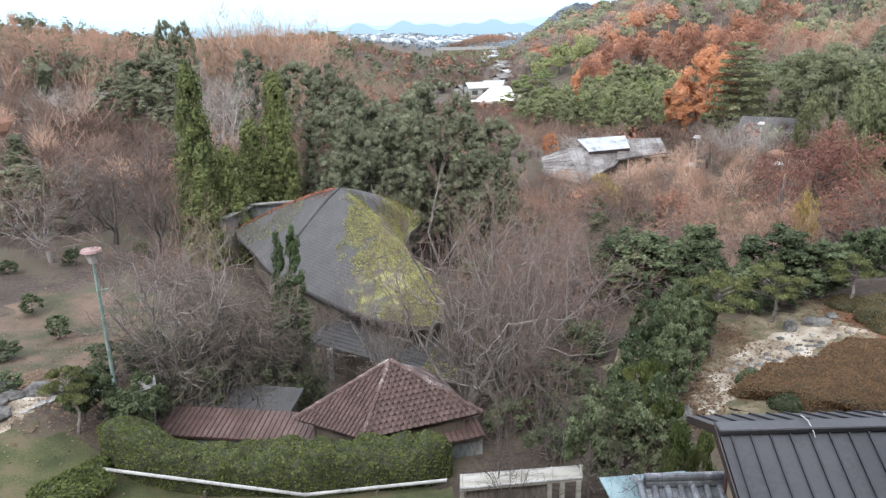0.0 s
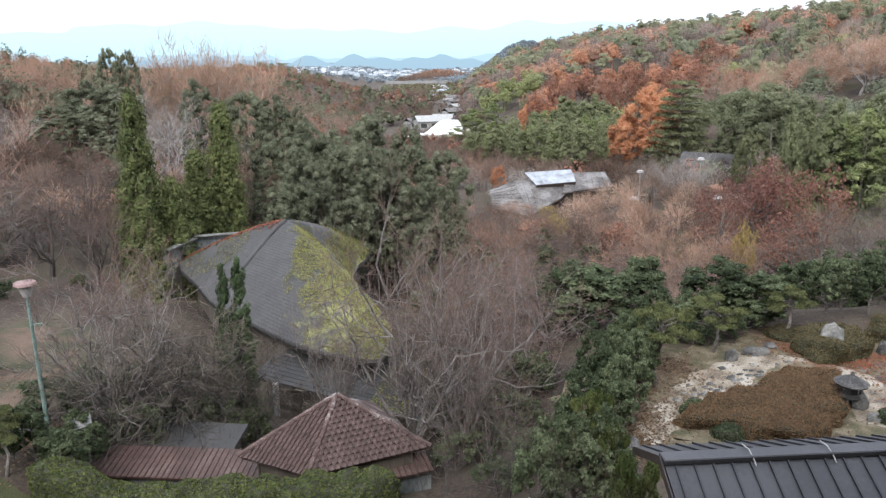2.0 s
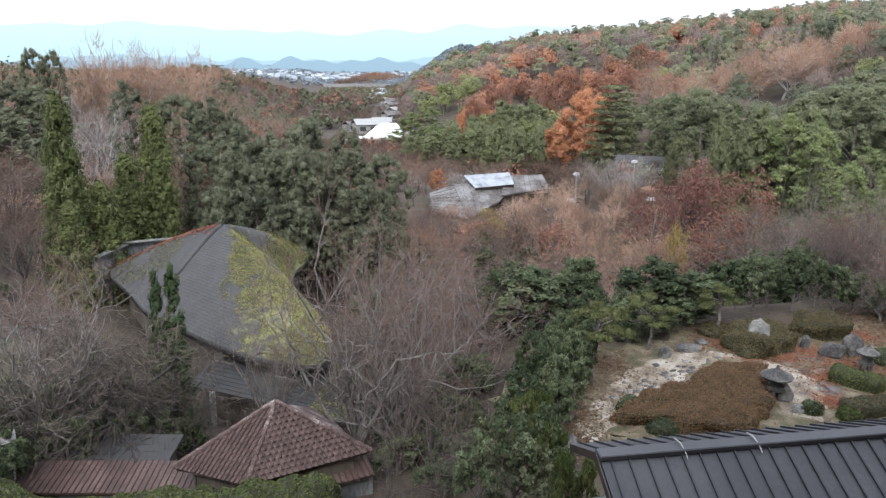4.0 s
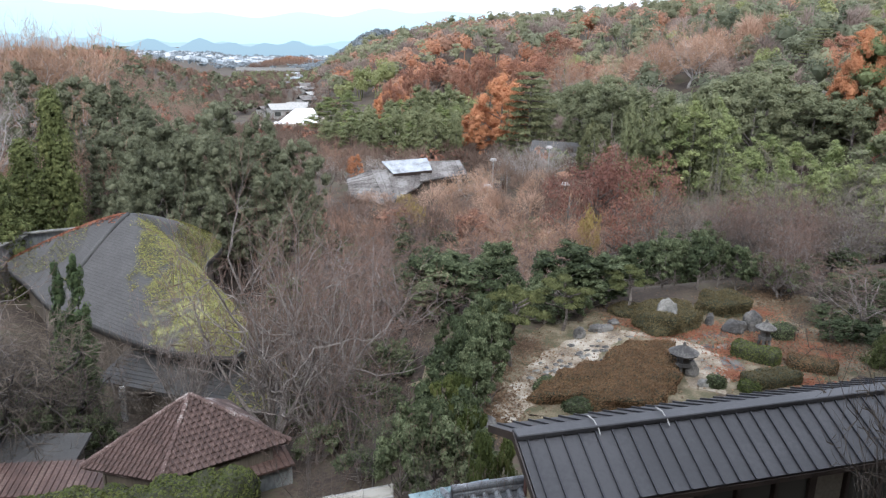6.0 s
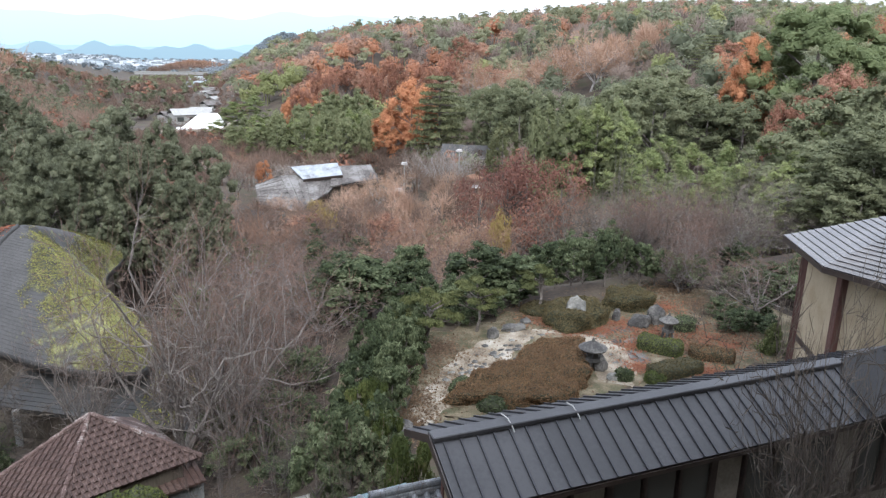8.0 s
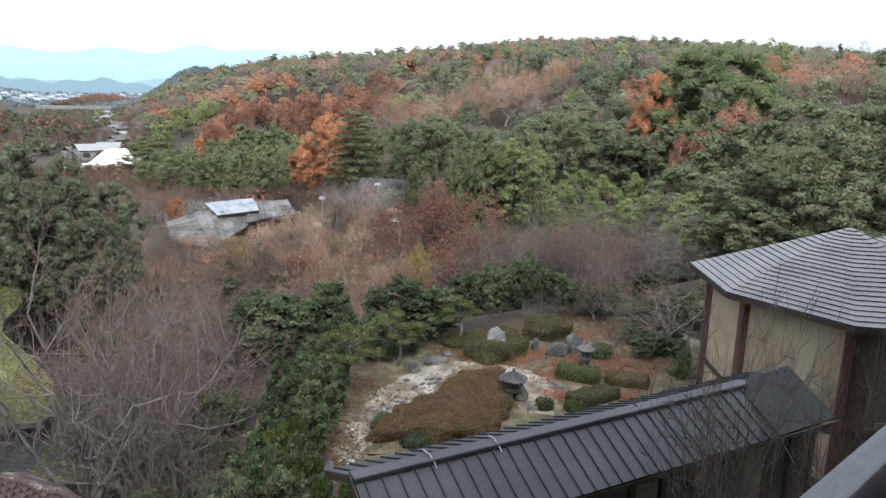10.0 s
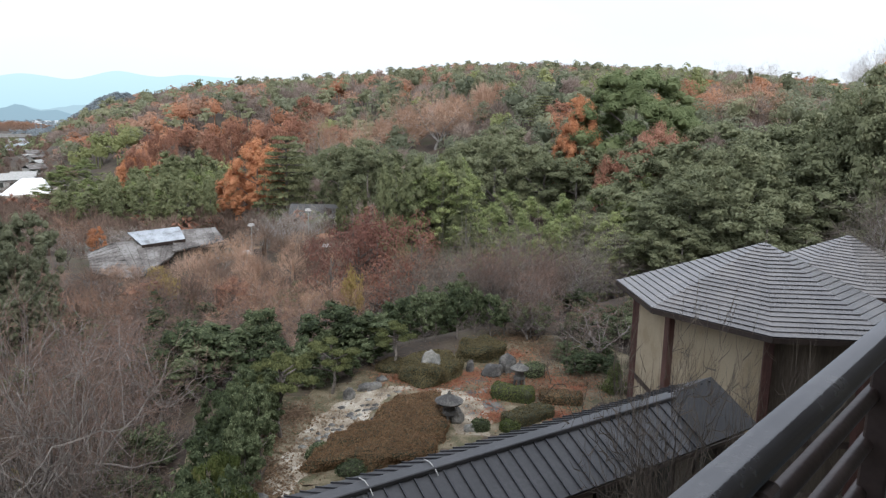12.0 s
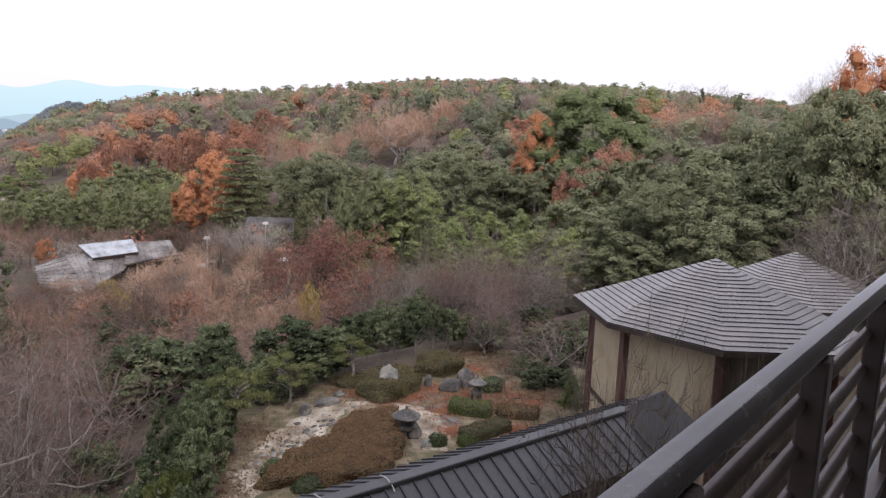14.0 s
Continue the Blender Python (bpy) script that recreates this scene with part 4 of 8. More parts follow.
# ---- trees ----
def grow(seed, height=7.0, limbs=6, spread=0.6, lift=0.35, fine=3, droop=0.0, trunk=0.15, stem=0.2, thin=0.011):
    """A bare tree: tapered trunk, curving limbs, branches and fine twigs. Returns wood and twig geometry, foot at 0."""
    rng = random.Random(seed)
    wood_v, wood_f, tw_v, tw_f = [], [], [], []

    def bar(a, b, ra, rb, sides):
        d = (b - a).normalized()
        e1 = d.orthogonal().normalized()
        e2 = d.cross(e1)
        i = len(wood_v)
        for p, r in ((a, ra), (b, rb)):
            for k in range(sides):
                w = 2 * math.pi * k / sides
                wood_v.append(tuple(p + e1 * (r * math.cos(w)) + e2 * (r * math.sin(w))))
        for k in range(sides):
            j = (k + 1) % sides
            wood_f.append((i + k, i + j, i + sides + j, i + sides + k))

    def rand(k):
        return Vector((rng.gauss(0, k), rng.gauss(0, k), rng.gauss(0, k * 0.7)))

    def twig(a, d, length):
        e = d.cross(rand(1)).normalized() * thin * rng.uniform(0.6, 1.1)
        mid = a + d * length * 0.55 + rand(length * 0.08)
        b = a + d * length + Vector((0, 0, length * (lift - droop) * 0.35)) + rand(length * 0.06)
        i = len(tw_v)
        tw_v.extend(tuple(p) for p in (a - e, a + e, mid + e * 0.8, mid - e * 0.8, b))
        tw_f.extend([(i, i + 1, i + 2, i + 3), (i + 3, i + 2, i + 4)])

    def off(d, amount):
        side = Matrix.Rotation(rng.uniform(0, 6.28), 3, d) @ d.orthogonal().normalized()
        return (d * (1 - amount * 0.4) + side * amount + Vector((0, 0, lift * 0.35 - droop * 0.45))).normalized()

    def run(p, d, length, r, level):
        n = (4, 3, 1)[level]
        for s in range(n):
            d = (d + rand((0.13, 0.17, 0.2)[level]) + Vector((0, 0, lift * 0.18 - droop * 0.2 * level))).normalized()
            q = p + d * (length / n)
            r2 = r * (0.78, 0.72, 0.6)[level]
            bow, rm = p.lerp(q, 0.5) + rand(length / n * 0.07), (r + r2) / 2
            bar(p, bow, r, rm, (6, 4, 3)[level])
            bar(bow, q, rm, r2, (6, 4, 3)[level])
            if level < 2:
                for _ in range(2):
                    run(q, off(d, rng.uniform(0.5, 0.95) * (0.7 + spread)), length * rng.uniform(0.32, 0.6), r2 * 0.66, level + 1)
            for _ in range(2 * fine if level == 2 else (fine // 2 if level == 1 else 0)):
                twig(p.lerp(q, rng.random()), off(d, rng.uniform(0.3, 0.9)), height * rng.uniform(0.06, 0.15))
            p, r = q, r2

    base, d, r = Vector((0, 0, -0.3)), Vector((rng.gauss(0, 0.08), rng.gauss(0, 0.08), 1)).normalized(), trunk
    for s in range(3):
        q = base + d * (height * stem / 3 + 0.1)
        bar(base, q, r, r * 0.88, 8)
        base, r = q, r * 0.88
        d = (d + rand(0.1)).normalized()
    for k in range(limbs):
        a = 2 * math.pi * k / limbs + rng.uniform(-0.5, 0.5)
        w = spread * rng.uniform(0.5, 1.2) if k else 0.1
        run(base - Vector((0, 0, height * stem * 0.3 * rng.random())), Vector((math.cos(a) * w, math.sin(a) * w, 1 - 0.35 * w)).normalized(), height * rng.uniform(0.5, 0.72), r * rng.uniform(0.45, 0.65), 0)
    v = np.array(tw_v)
    k = height / max(np.percentile(v[:, 2], 99.5), 0.1)
    return [tuple(np.array(p) * k) for p in wood_v], wood_f, (v * k).tolist(), tw_f


def crown_points(seed, clumps, per, wide=1.0, tall=1.0, clump=0.3, low=-0.35, pointed=0.0):
    """Leaf places and normals of a crown: boughs, clumps of sprays on their outer sides, and leaves; about 1 in radius."""
    rng = np.random.default_rng(seed)
    boughs = max(7, clumps // 7)
    k = np.arange(boughs) + 0.5
    z = 1 - (1 - low) * k / boughs
    a = k * 2.39996 + rng.normal(size=boughs) * 0.35
    flat = np.sqrt(np.maximum(1 - z * z, 0.02))
    size_b = (1.5 / math.sqrt(boughs)) * (0.8 + 0.45 * rng.random(boughs))
    reach = (0.98 - size_b * 0.8) * (0.8 + 0.25 * rng.random(boughs))
    mid = np.stack([flat * np.cos(a), flat * np.sin(a), z], -1) * reach[:, None]
    own = np.arange(clumps) % boughs
    d = rng.normal(size=(clumps, 3)) + 0.9 * mid[own] / (np.linalg.norm(mid[own], axis=1, keepdims=True) + 1e-6) + [0, 0, 0.35]
    d /= np.linalg.norm(d, axis=1, keepdims=True)
    c = mid[own] + d * (size_b[own] * (0.3 + 0.55 * rng.random(clumps)))[:, None]
    if pointed:
        h = (c[:, 2:] + 1) / 2
        c[:, :2] *= np.clip(1.25 - pointed * h, 0.12, 1.2)
    c = c * [wide, wide, tall]
    size = clump * (0.7 + 0.75 * rng.random((clumps, 1, 1)))
    e = rng.normal(size=(clumps, per, 3))
    e /= np.linalg.norm(e, axis=2, keepdims=True)
    e[:, :, 2] = np.where(e[:, :, 2] < -0.3, -e[:, :, 2], e[:, :, 2])
    p = c[:, None] + e * size * (0.55 + 0.45 * rng.random((clumps, per, 1))) * [1, 1, 0.75]
    n = e + 0.4 * rng.normal(size=e.shape) + [0, 0, 0.45]
    return p.reshape(-1, 3), n.reshape(-1, 3), rng, c, size[:, 0, 0]


def ball(rng):
    """A twenty-sided filling for one clump of a crown."""
    bm = bmesh.new()
    bmesh.ops.create_icosphere(bm, subdivisions=1, radius=1)
    v = np.array([tuple(p.co) for p in bm.verts])
    f = np.array([[p.index for p in q.verts] for q in bm.faces])
    bm.free()
    return v, f


def leafy_tree(name, seed, material, label, category, clumps=46, per=90, leaf=0.035, trunk_h=0.35, clump=0.3, tall=1.0, pointed=0.0, wood="bark", slim=0.6, low=-0.35, core=0.8, culms=0):
    """A unit tree: crown radius 1, from the foot at 0 to about 2 * tall + trunk_h."""
    t = new(name)
    tagged(t, label, category)
    p, n, rng, c, size = crown_points(seed, clumps, per, 1.0, tall, clump, low, pointed)
    v, f = cards(p, n, leaf * (0.6 + 0.8 * rng.random(len(p))), rng, slim, True)
    if core:
        bv, bf = ball(rng)
        q = c[:, None] + bv[None] * [1, 1, 0.75] * (size * core)[:, None, None] * (0.7 + 0.6 * rng.random((clumps, 12, 1)))
        f = np.concatenate([f, (bf[None] + (np.arange(clumps) * 12)[:, None, None] + len(v)).reshape(-1, 3)])
        v = np.concatenate([v, q.reshape(-1, 3)])
    v[:, 2] += tall + trunk_h
    mesh_part("crown", v, f, M[material], t)
    bm = bmesh.new()
    rr = random.Random(seed)
    top = Vector((rr.uniform(-0.1, 0.1), rr.uniform(-0.1, 0.1), trunk_h + tall * 1.3))
    if culms:
        for k in range(culms):
            a, q = rr.uniform(0, 6.28), rr.uniform(0.1, 0.5)
            tube(bm, (0.5 * q * math.cos(a), 0.5 * q * math.sin(a), -0.15), (q * math.cos(a), q * math.sin(a), trunk_h + tall * rr.uniform(1.2, 1.8)), 0.012, 0.005, 5)
            part("culm", bm, M["grey_bark"], t)
            bm = bmesh.new()
        bm.free()
        t["full"] = 2 * tall + trunk_h
        return t
    tube(bm, (0, 0, -0.15), (0, 0, trunk_h + 0.1), 0.075, 0.06, 7)
    tube(bm, (0, 0, trunk_h + 0.1), top, 0.06, 0.02, 6)
    for k in range(9):
        a = rr.uniform(0, 6.28)
        z = trunk_h + tall * rr.uniform(0.1, 1.0)
        tube(bm, (0, 0, z), (0.7 * math.cos(a), 0.7 * math.sin(a), z + tall * rr.uniform(0.1, 0.5)), 0.03, 0.008, 5)
    part("trunk", bm, M[wood], t)
    t["full"] = 2 * tall + trunk_h
    return t


def bare_tree(name, seed, twig, label, wood="bark", category="tree", **how):
    t = new(name)
    tagged(t, label, category)
    wv, wf, tv, tf = grow(seed, **how)
    mesh_part("trunk", wv, wf, M[wood], t)
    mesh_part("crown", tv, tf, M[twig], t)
    t["full"] = how.get("height", 7.0)
    xs = np.array(tv)
    t["reach"] = float(np.percentile(np.hypot(xs[:, 0], xs[:, 1]), 92))
    return t


def plant(kinds, rows, group, seed=1, sink=0.15, split=0, squat=0.75):
    """Stands copies at rows of (x, y, height of the top, radius of the crown)."""
    rng = random.Random(seed)
    more = []
    for x, y, top, r in rows:
        for j in range(split):
            a, q = 2 * math.pi * j / split + rng.uniform(-0.5, 0.5), rng.uniform(0.5, 0.75)
            far = rng.uniform(0.6, 0.95) * r
            more.append((x + far * math.cos(a), y + far * math.sin(a), top - rng.uniform(0.0, 0.5) * r, r * q))
    for k, (x, y, top, r) in enumerate([*((x, y, top, r * (0.75 if split else 1)) for x, y, top, r in rows), *more]):
        src = kinds[k % len(kinds)]
        z = ground_at(x, y) - sink
        h = max(top - z, 1.1 * r)
        s = min(r, squat * h) / src.get("reach", 1.0)
        m = Matrix.Translation((x, y, z)) @ Matrix.Rotation(rng.uniform(0, 6.28), 4, "Z") @ Matrix.Diagonal((s, s, h / src["full"], 1))
        ob = copy_thing(src, m)
        ob["group"] = group


def clear_source(kinds):
    for t in kinds:
        for o in (*t.children_recursive, t):
            bpy.data.objects.remove(o)


K = {}
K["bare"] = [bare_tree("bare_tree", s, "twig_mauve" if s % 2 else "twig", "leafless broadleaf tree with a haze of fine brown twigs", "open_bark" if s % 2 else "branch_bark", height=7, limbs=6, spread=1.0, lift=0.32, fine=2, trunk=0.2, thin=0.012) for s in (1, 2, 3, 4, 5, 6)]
K["bare_rust"] = [bare_tree("bare_tree", s, "twig_rust", "nearly leafless tree with rust-coloured twigs", height=7, limbs=6, spread=0.8, lift=0.4, fine=3, thin=0.014) for s in (11, 12)]
K["bare_pale"] = [bare_tree("bare_tree", s, "twig_pale", "leafless tree with pale grey upright branches", "pale_bark", height=8, spread=0.55, lift=0.6, fine=2) for s in (21, 22)]
K["open"] = [bare_tree("bare_tree", s, "twig", "open leafless tree with long fanning grey-brown branches", "open_bark", height=8, limbs=9, spread=0.8, lift=0.42, fine=2, trunk=0.26, stem=0.12, thin=0.009) for s in (25, 26)]
K["bare_dark"] = [bare_tree("bare_tree", s, "twig_maple", "dark leafless thicket tree with tangled twigs", "grey_bark", height=7, limbs=5, spread=0.8, fine=3, trunk=0.16) for s in (35, 36)]
K["round_pine"] = [leafy_tree("pine_tree", 73, "round_pine", "great domed green pine on the hill", "tree", 520, 110, 0.021, 0.2, 0.14, 1.0, 0.45, slim=0.3, low=-0.85, core=0.6)]
K["rust_tall"] = [bare_tree("bare_tree", s, "twig_tan", "tall rust-tinged tree with upright fanning branches", "pale_bark", height=9, limbs=6, spread=0.5, lift=0.75, fine=4, trunk=0.16, stem=0.15, thin=0.016) for s in (33,)]
K["front"] = [bare_tree("bare_tree", s, "twig_maple", "slender dark leafless tree in front of the corridor", "branch_bark", height=6, limbs=6, spread=0.75, lift=0.45, fine=3, trunk=0.2, stem=0.3, thin=0.011) for s in (34,)]
K["sapling"] = [bare_tree("sapling", s, "twig", "slender leafless sapling with thin upright branches", "branch_bark", height=5, limbs=4, spread=0.6, lift=0.45, fine=1, trunk=0.075, stem=0.3, thin=0.007) for s in (27, 28)]
K["maple"] = [bare_tree("bare_maple", s, "twig_maple", "leafless spreading maple with dense drooping twigs", "dark_bark", height=5, limbs=7, spread=1.1, lift=0.2, droop=0.2, fine=4, trunk=0.14, stem=0.2, thin=0.008) for s in (31, 32)]
K["dark"] = [leafy_tree("evergreen_tree", s, "evergreen_dark", "dense dark green evergreen tree", "tree", 200, 64, 0.021, 0.15, 0.15, 1.6, low=-0.8, core=0.55) for s in (41, 42, 43)]
K["hill_dark"] = [leafy_tree("evergreen_tree", s, "evergreen_hill", "dark green evergreen tree on the hill", "tree", 150, 76, 0.026, 0.15, 0.165, 1.25, low=-0.8, core=0.42) for s in (44, 45)]
K["green"] = [leafy_tree("evergreen_tree", s, "evergreen", "rounded green evergreen tree", "tree", 100, 44, 0.032, 0.15, 0.19, 1.3, low=-0.75, core=0.5) for s in (51, 52)]


def cypress(name, seed, material, label, tall, clumps=190, per=40, leaf=0.055, power=0.75):
    """An upright conifer: clumps of sprays in a ragged cone round a straight trunk."""
    rng = np.random.default_rng(seed)
    t = tagged(new(name), label, "tree")
    h = np.sort(rng.random(clumps)) ** 1.1
    tier = 0.75 + 0.25 * np.cos(h * 34 + rng.normal(size=clumps) * 0.5)
    r = (1 - h) ** power * (0.25 + 0.85 * np.sqrt(rng.random(clumps))) * tier + 0.03
    a = np.arange(clumps) * 2.4 + rng.normal(size=clumps) * 0.5
    c = np.stack([r * np.cos(a), r * np.sin(a), h * tall + 0.15 - 0.12 * r], -1)
    size = 0.16 + 0.15 * (1 - h)
    e = rng.normal(size=(clumps, per, 3))
    e /= np.linalg.norm(e, axis=2, keepdims=True)
    p = c[:, None] + e * size[:, None, None] * [1, 1, 1.5] * (0.45 + 0.55 * rng.random((clumps, per, 1)))
    n = e + 0.4 * rng.normal(size=e.shape) + np.stack([np.cos(a), np.sin(a), 0.5 + 0 * a], -1)[:, None] * 0.7
    v, f = cards(p.reshape(-1, 3), n.reshape(-1, 3), leaf * (0.5 + 0.7 * rng.random(clumps * per)), rng, 0.45, True)
    bv, bf = ball(rng)
    q = c[:, None] * [0.8, 0.8, 1] + bv[None] * [1, 1, 1.3] * (size * 0.42)[:, None, None]
    f = np.concatenate([f, (bf[None] + (np.arange(clumps) * 12)[:, None, None] + len(v)).reshape(-1, 3)])
    mesh_part("crown", np.concatenate([v, q.reshape(-1, 3)]), f, M[material], t)
    bm = bmesh.new()
    tube(bm, (0, 0, -0.3), (0, 0, tall * 0.9), 0.09, 0.02, 7)
    part("trunk", bm, M["bark"], t)
    t["full"] = tall + 0.35
    return t


K["hill_cedar"] = [cypress("conifer", s, "evergreen", "upright green conifer among the hill trees", 3.0, 80, 36, 0.07, 0.6) for s in (68, 69)]
K["conifer"] = [cypress("conifer", s, "conifer_gold", "upright yellow-green cypress tree on the slope", 4.4, 260, 44, 0.05, 0.55) for s in (61, 62)]
K["juniper"] = [cypress("juniper", s, "juniper", "slim dark green juniper with twisted tips", 6.5, 70, 60, 0.09, 0.5) for s in (65,)]
K["fir"] = [cypress("dark_conifer", 67, "evergreen_dark", "dark green conifer at the edge of the slope", 4.0)]
K["shrub_gold"] = [cypress("conifer_shrub", s, "conifer_gold", "low yellow-green conifer shrub by the pavilion", 1.6, 60, 50, 0.06, 0.6) for s in (66,)]
K["pine"] = [leafy_tree("pine_tree", s, "pine", "spreading yellow-green pine with layered branches", "tree", 130, 50, 0.032, 0.3, 0.15, 1.2, 0.4, slim=0.3, low=-0.7, core=0.5) for s in (71, 72)]


def garden_pine(seed):
    """A trained pine: leaning trunk, a few limbs, flat pads of needles with air between them."""
    rng, rr = np.random.default_rng(seed), random.Random(seed)
    t = tagged(new("garden_pine"), "trained garden pine with flat yellow-green needle pads", "tree")
    bm = bmesh.new()
    pts = [Vector((0, 0, -0.1)), Vector((0.22, 0.05, 0.6)), Vector((-0.02, 0.12, 1.2)), Vector((0.1, -0.04, 1.75))]
    for a, b, r in zip(pts, pts[1:], (0.07, 0.055, 0.04)):
        tube(bm, a, b, r, r * 0.8, 7)
    P, N = [], []
    for k in range(17):
        h = rr.uniform(1.05, 1.8)
        a = k * 2.4 + rr.uniform(-0.4, 0.4)
        reach = (1.2 - 0.6 * (h - 0.9)) * rr.uniform(0.5, 1.0) if k else 0.05
        foot = Vector((0.03, 0.03, h - 0.25))
        tip = Vector((reach * math.cos(a), reach * math.sin(a), h if k else 1.85))
        tube(bm, foot, tip, 0.028, 0.012, 5)
        w = rr.uniform(0.22, 0.34)
        e = rng.normal(size=(330, 3))
        e /= np.linalg.norm(e, axis=1, keepdims=True)
        e[:, 2] = np.abs(e[:, 2]) * 1.0 - 0.15
        P.append(np.array(tip) + e * [w, w, w * 0.42] * (0.6 + 0.4 * rng.random((330, 1))))
        N.append(e + 0.6 * rng.normal(size=e.shape) + [0, 0, 0.4])
    part("trunk", bm, M["bark"], t)
    v, f = cards(np.concatenate(P), np.concatenate(N), 0.055 * (0.6 + 0.8 * rng.random(330 * 17)), rng, 0.3)
    mesh_part("crown", v, f, M["garden_pine"], t)
    t["full"] = 2.1
    return t


K["garden_pine"] = [garden_pine(s) for s in (75, 76)]


def layered_pine(seed):
    """A broad old pine: a straight trunk and tier upon tier of level boughs with flat sprays."""
    rng, rr = np.random.default_rng(seed), random.Random(seed)
    t = tagged(new("pine_tree"), "broad old pine with level tiers of olive-green needles", "tree")
    bm = bmesh.new()
    tube(bm, (0, 0, -0.1), (0, 0, 2.0), 0.06, 0.015, 7)
    P, N = [], []
    for tier in range(11):
        h = 0.35 + 1.65 * tier / 10
        wide = 1.0 * (1 - (tier / 11) ** 1.6) + 0.12
        for k in range(8 if tier < 8 else 5):
            a = k * 0.785 * (8 / (8 if tier < 8 else 5)) + tier * 0.5 + rr.uniform(-0.25, 0.25)
            reach = wide * rr.uniform(0.6, 1.05)
            d = Vector((math.cos(a), math.sin(a), 0))
            tube(bm, (0, 0, h - 0.06), d * reach + Vector((0, 0, h + rr.uniform(-0.06, 0.04))), 0.015, 0.005, 4)
            for f in (0.5, 0.9):
                w = rr.uniform(0.16, 0.24)
                e = rng.normal(size=(70, 3))
                e /= np.linalg.norm(e, axis=1, keepdims=True)
                e[:, 2] = np.abs(e[:, 2]) - 0.1
                P.append(np.array(d * reach * f + Vector((0, 0, h))) + e * [w, w, w * 0.3] * (0.5 + 0.5 * rng.random((70, 1))))
                N.append(e + 0.5 * rng.normal(size=e.shape) + [0, 0, 0.5])
    part("trunk", bm, M["bark"], t)
    p = np.concatenate(P)
    v, f = cards(p, np.concatenate(N), 0.036 * (0.6 + 0.8 * rng.random(len(p))), rng, 0.4, True)
    mesh_part("crown", v, f, M["pine"], t)
    t["full"] = 2.05
    return t


K["layered_pine"] = [layered_pine(s) for s in (77, 78)]
K["orange"] = [leafy_tree("autumn_tree", s, "orange", "tree in full orange autumn leaf", "tree", 150, 110, 0.021, 0.25, 0.2, 1.25, 0.3, low=-0.7, core=0.45) for s in (81, 82)]
K["russet"] = [leafy_tree("autumn_tree", s, "russet", "thinning russet autumn tree", "tree", 100, 60, 0.024, 0.3, 0.22, 1.15, core=0.3) for s in (91, 92)]
K["tan"] = [bare_tree("bare_tree", s, "twig_tan", "broad nearly bare tree with pinkish tan twigs and pale limbs", "pale_bark", height=7, limbs=6, spread=0.8, lift=0.4, fine=5, trunk=0.15, thin=0.016) for s in (97,)]
K["crimson"] = [leafy_tree("autumn_tree", s, "crimson", "dark red thinning autumn tree", "tree", 60, 26, 0.03, 0.25, 0.3, 0.9, low=-0.7, core=0) for s in (95,)]
K["bamboo"] = [leafy_tree("bamboo_clump", s, "bamboo", "feathery light green bamboo clump", "bamboo", 80, 60, 0.05, 0.1, 0.17, 2.2, 0.8, slim=0.2, low=-0.9, core=0.4, culms=5) for s in (101, 102)]
K["shrub"] = [leafy_tree("shrub", s, "shrub", "broad-leaved green garden shrub", "shrub", 80, 42, 0.05, 0.02, 0.2, 1.3, low=-0.5, core=0.5) for s in (111, 112, 113)]
K["bush_green"] = [leafy_tree("shrub", s, "hedge", "fresh green garden shrub", "shrub", 60, 46, 0.05, 0.02, 0.22, 1.1, low=-0.4, core=0.5) for s in (115,)]
K["yellow"] = [leafy_tree("autumn_shrub", s, "yellow", "yellow-leaved autumn shrub in the dell", "shrub", 30, 50, 0.05, 0.2, 0.34, 0.7, core=0) for s in (121,)]
plant(K["dark"], [
    (-6.1, 59.7, 9.0, 3.8),
    (-1.9, 62.0, 9.7, 4.4),
    (1.6, 57.0, 7.3, 3.2),
    (2.8, 53.9, 5.2, 2.4),
    (-3.2, 54.9, 7.9, 3.8),
    (-8.7, 65.4, 7.8, 4),
    (3.2, 50.9, 3.2, 1.8),
    (0.3, 54.0, 6.0, 3.2),
    (-5.1, 51.8, 5.7, 3),
], "dark evergreen grove", 1, split=2)
plant(K["dark"], [
    (-34.4, 88.6, 11.3, 5),
    (-36.1, 101.8, 15.4, 2.6),
    (-35.6, 82.7, 8.9, 4),
    (-22.1, 89.3, 11.4, 4),
    (-16.4, 86.5, 10.5, 4.5),
    (-12.4, 83.1, 9.2, 4),
    (-17.4, 59.5, 3.9, 2),
], "evergreens on the west slope", 2, split=1)
plant(K["fir"], [
    (-31.0, 53.7, 6.7, 2.6),
    (-28.3, 50.6, 4.9, 2.2),
], "conifers on the west slope", 3)
plant(K["conifer"], [
    (-16.5, 49.3, 11.8, 2.3),
    (-12.5, 56.6, 10.8, 2.3),
    (-14.6, 49.9, 6.0, 2.2),
    (-14.2, 55.0, 7.4, 2.3),
    (-15.8, 47.4, 5.2, 2.0),
], "cypresses", 4)
plant(K["juniper"], [
    (-7.1, 30.0, 5.5, 0.75),
    (-6.5, 30.3, 5.7, 0.85),
    (-6.4, 29.6, 3.6, 1.15),
    (-7.0, 29.4, 2.9, 1.1),
], "junipers", 5)
plant(K["bare_rust"], [
    (-52.0, 99.2, 13.8, 7),
    (-50.1, 106.8, 11.6, 7),
    (-55.8, 97.1, 14.0, 7),
    (-10.7, 61.1, 8.3, 2.8),
    (-39.9, 129.0, 7.6, 6),
], "rust-coloured trees on the west slope", 6)
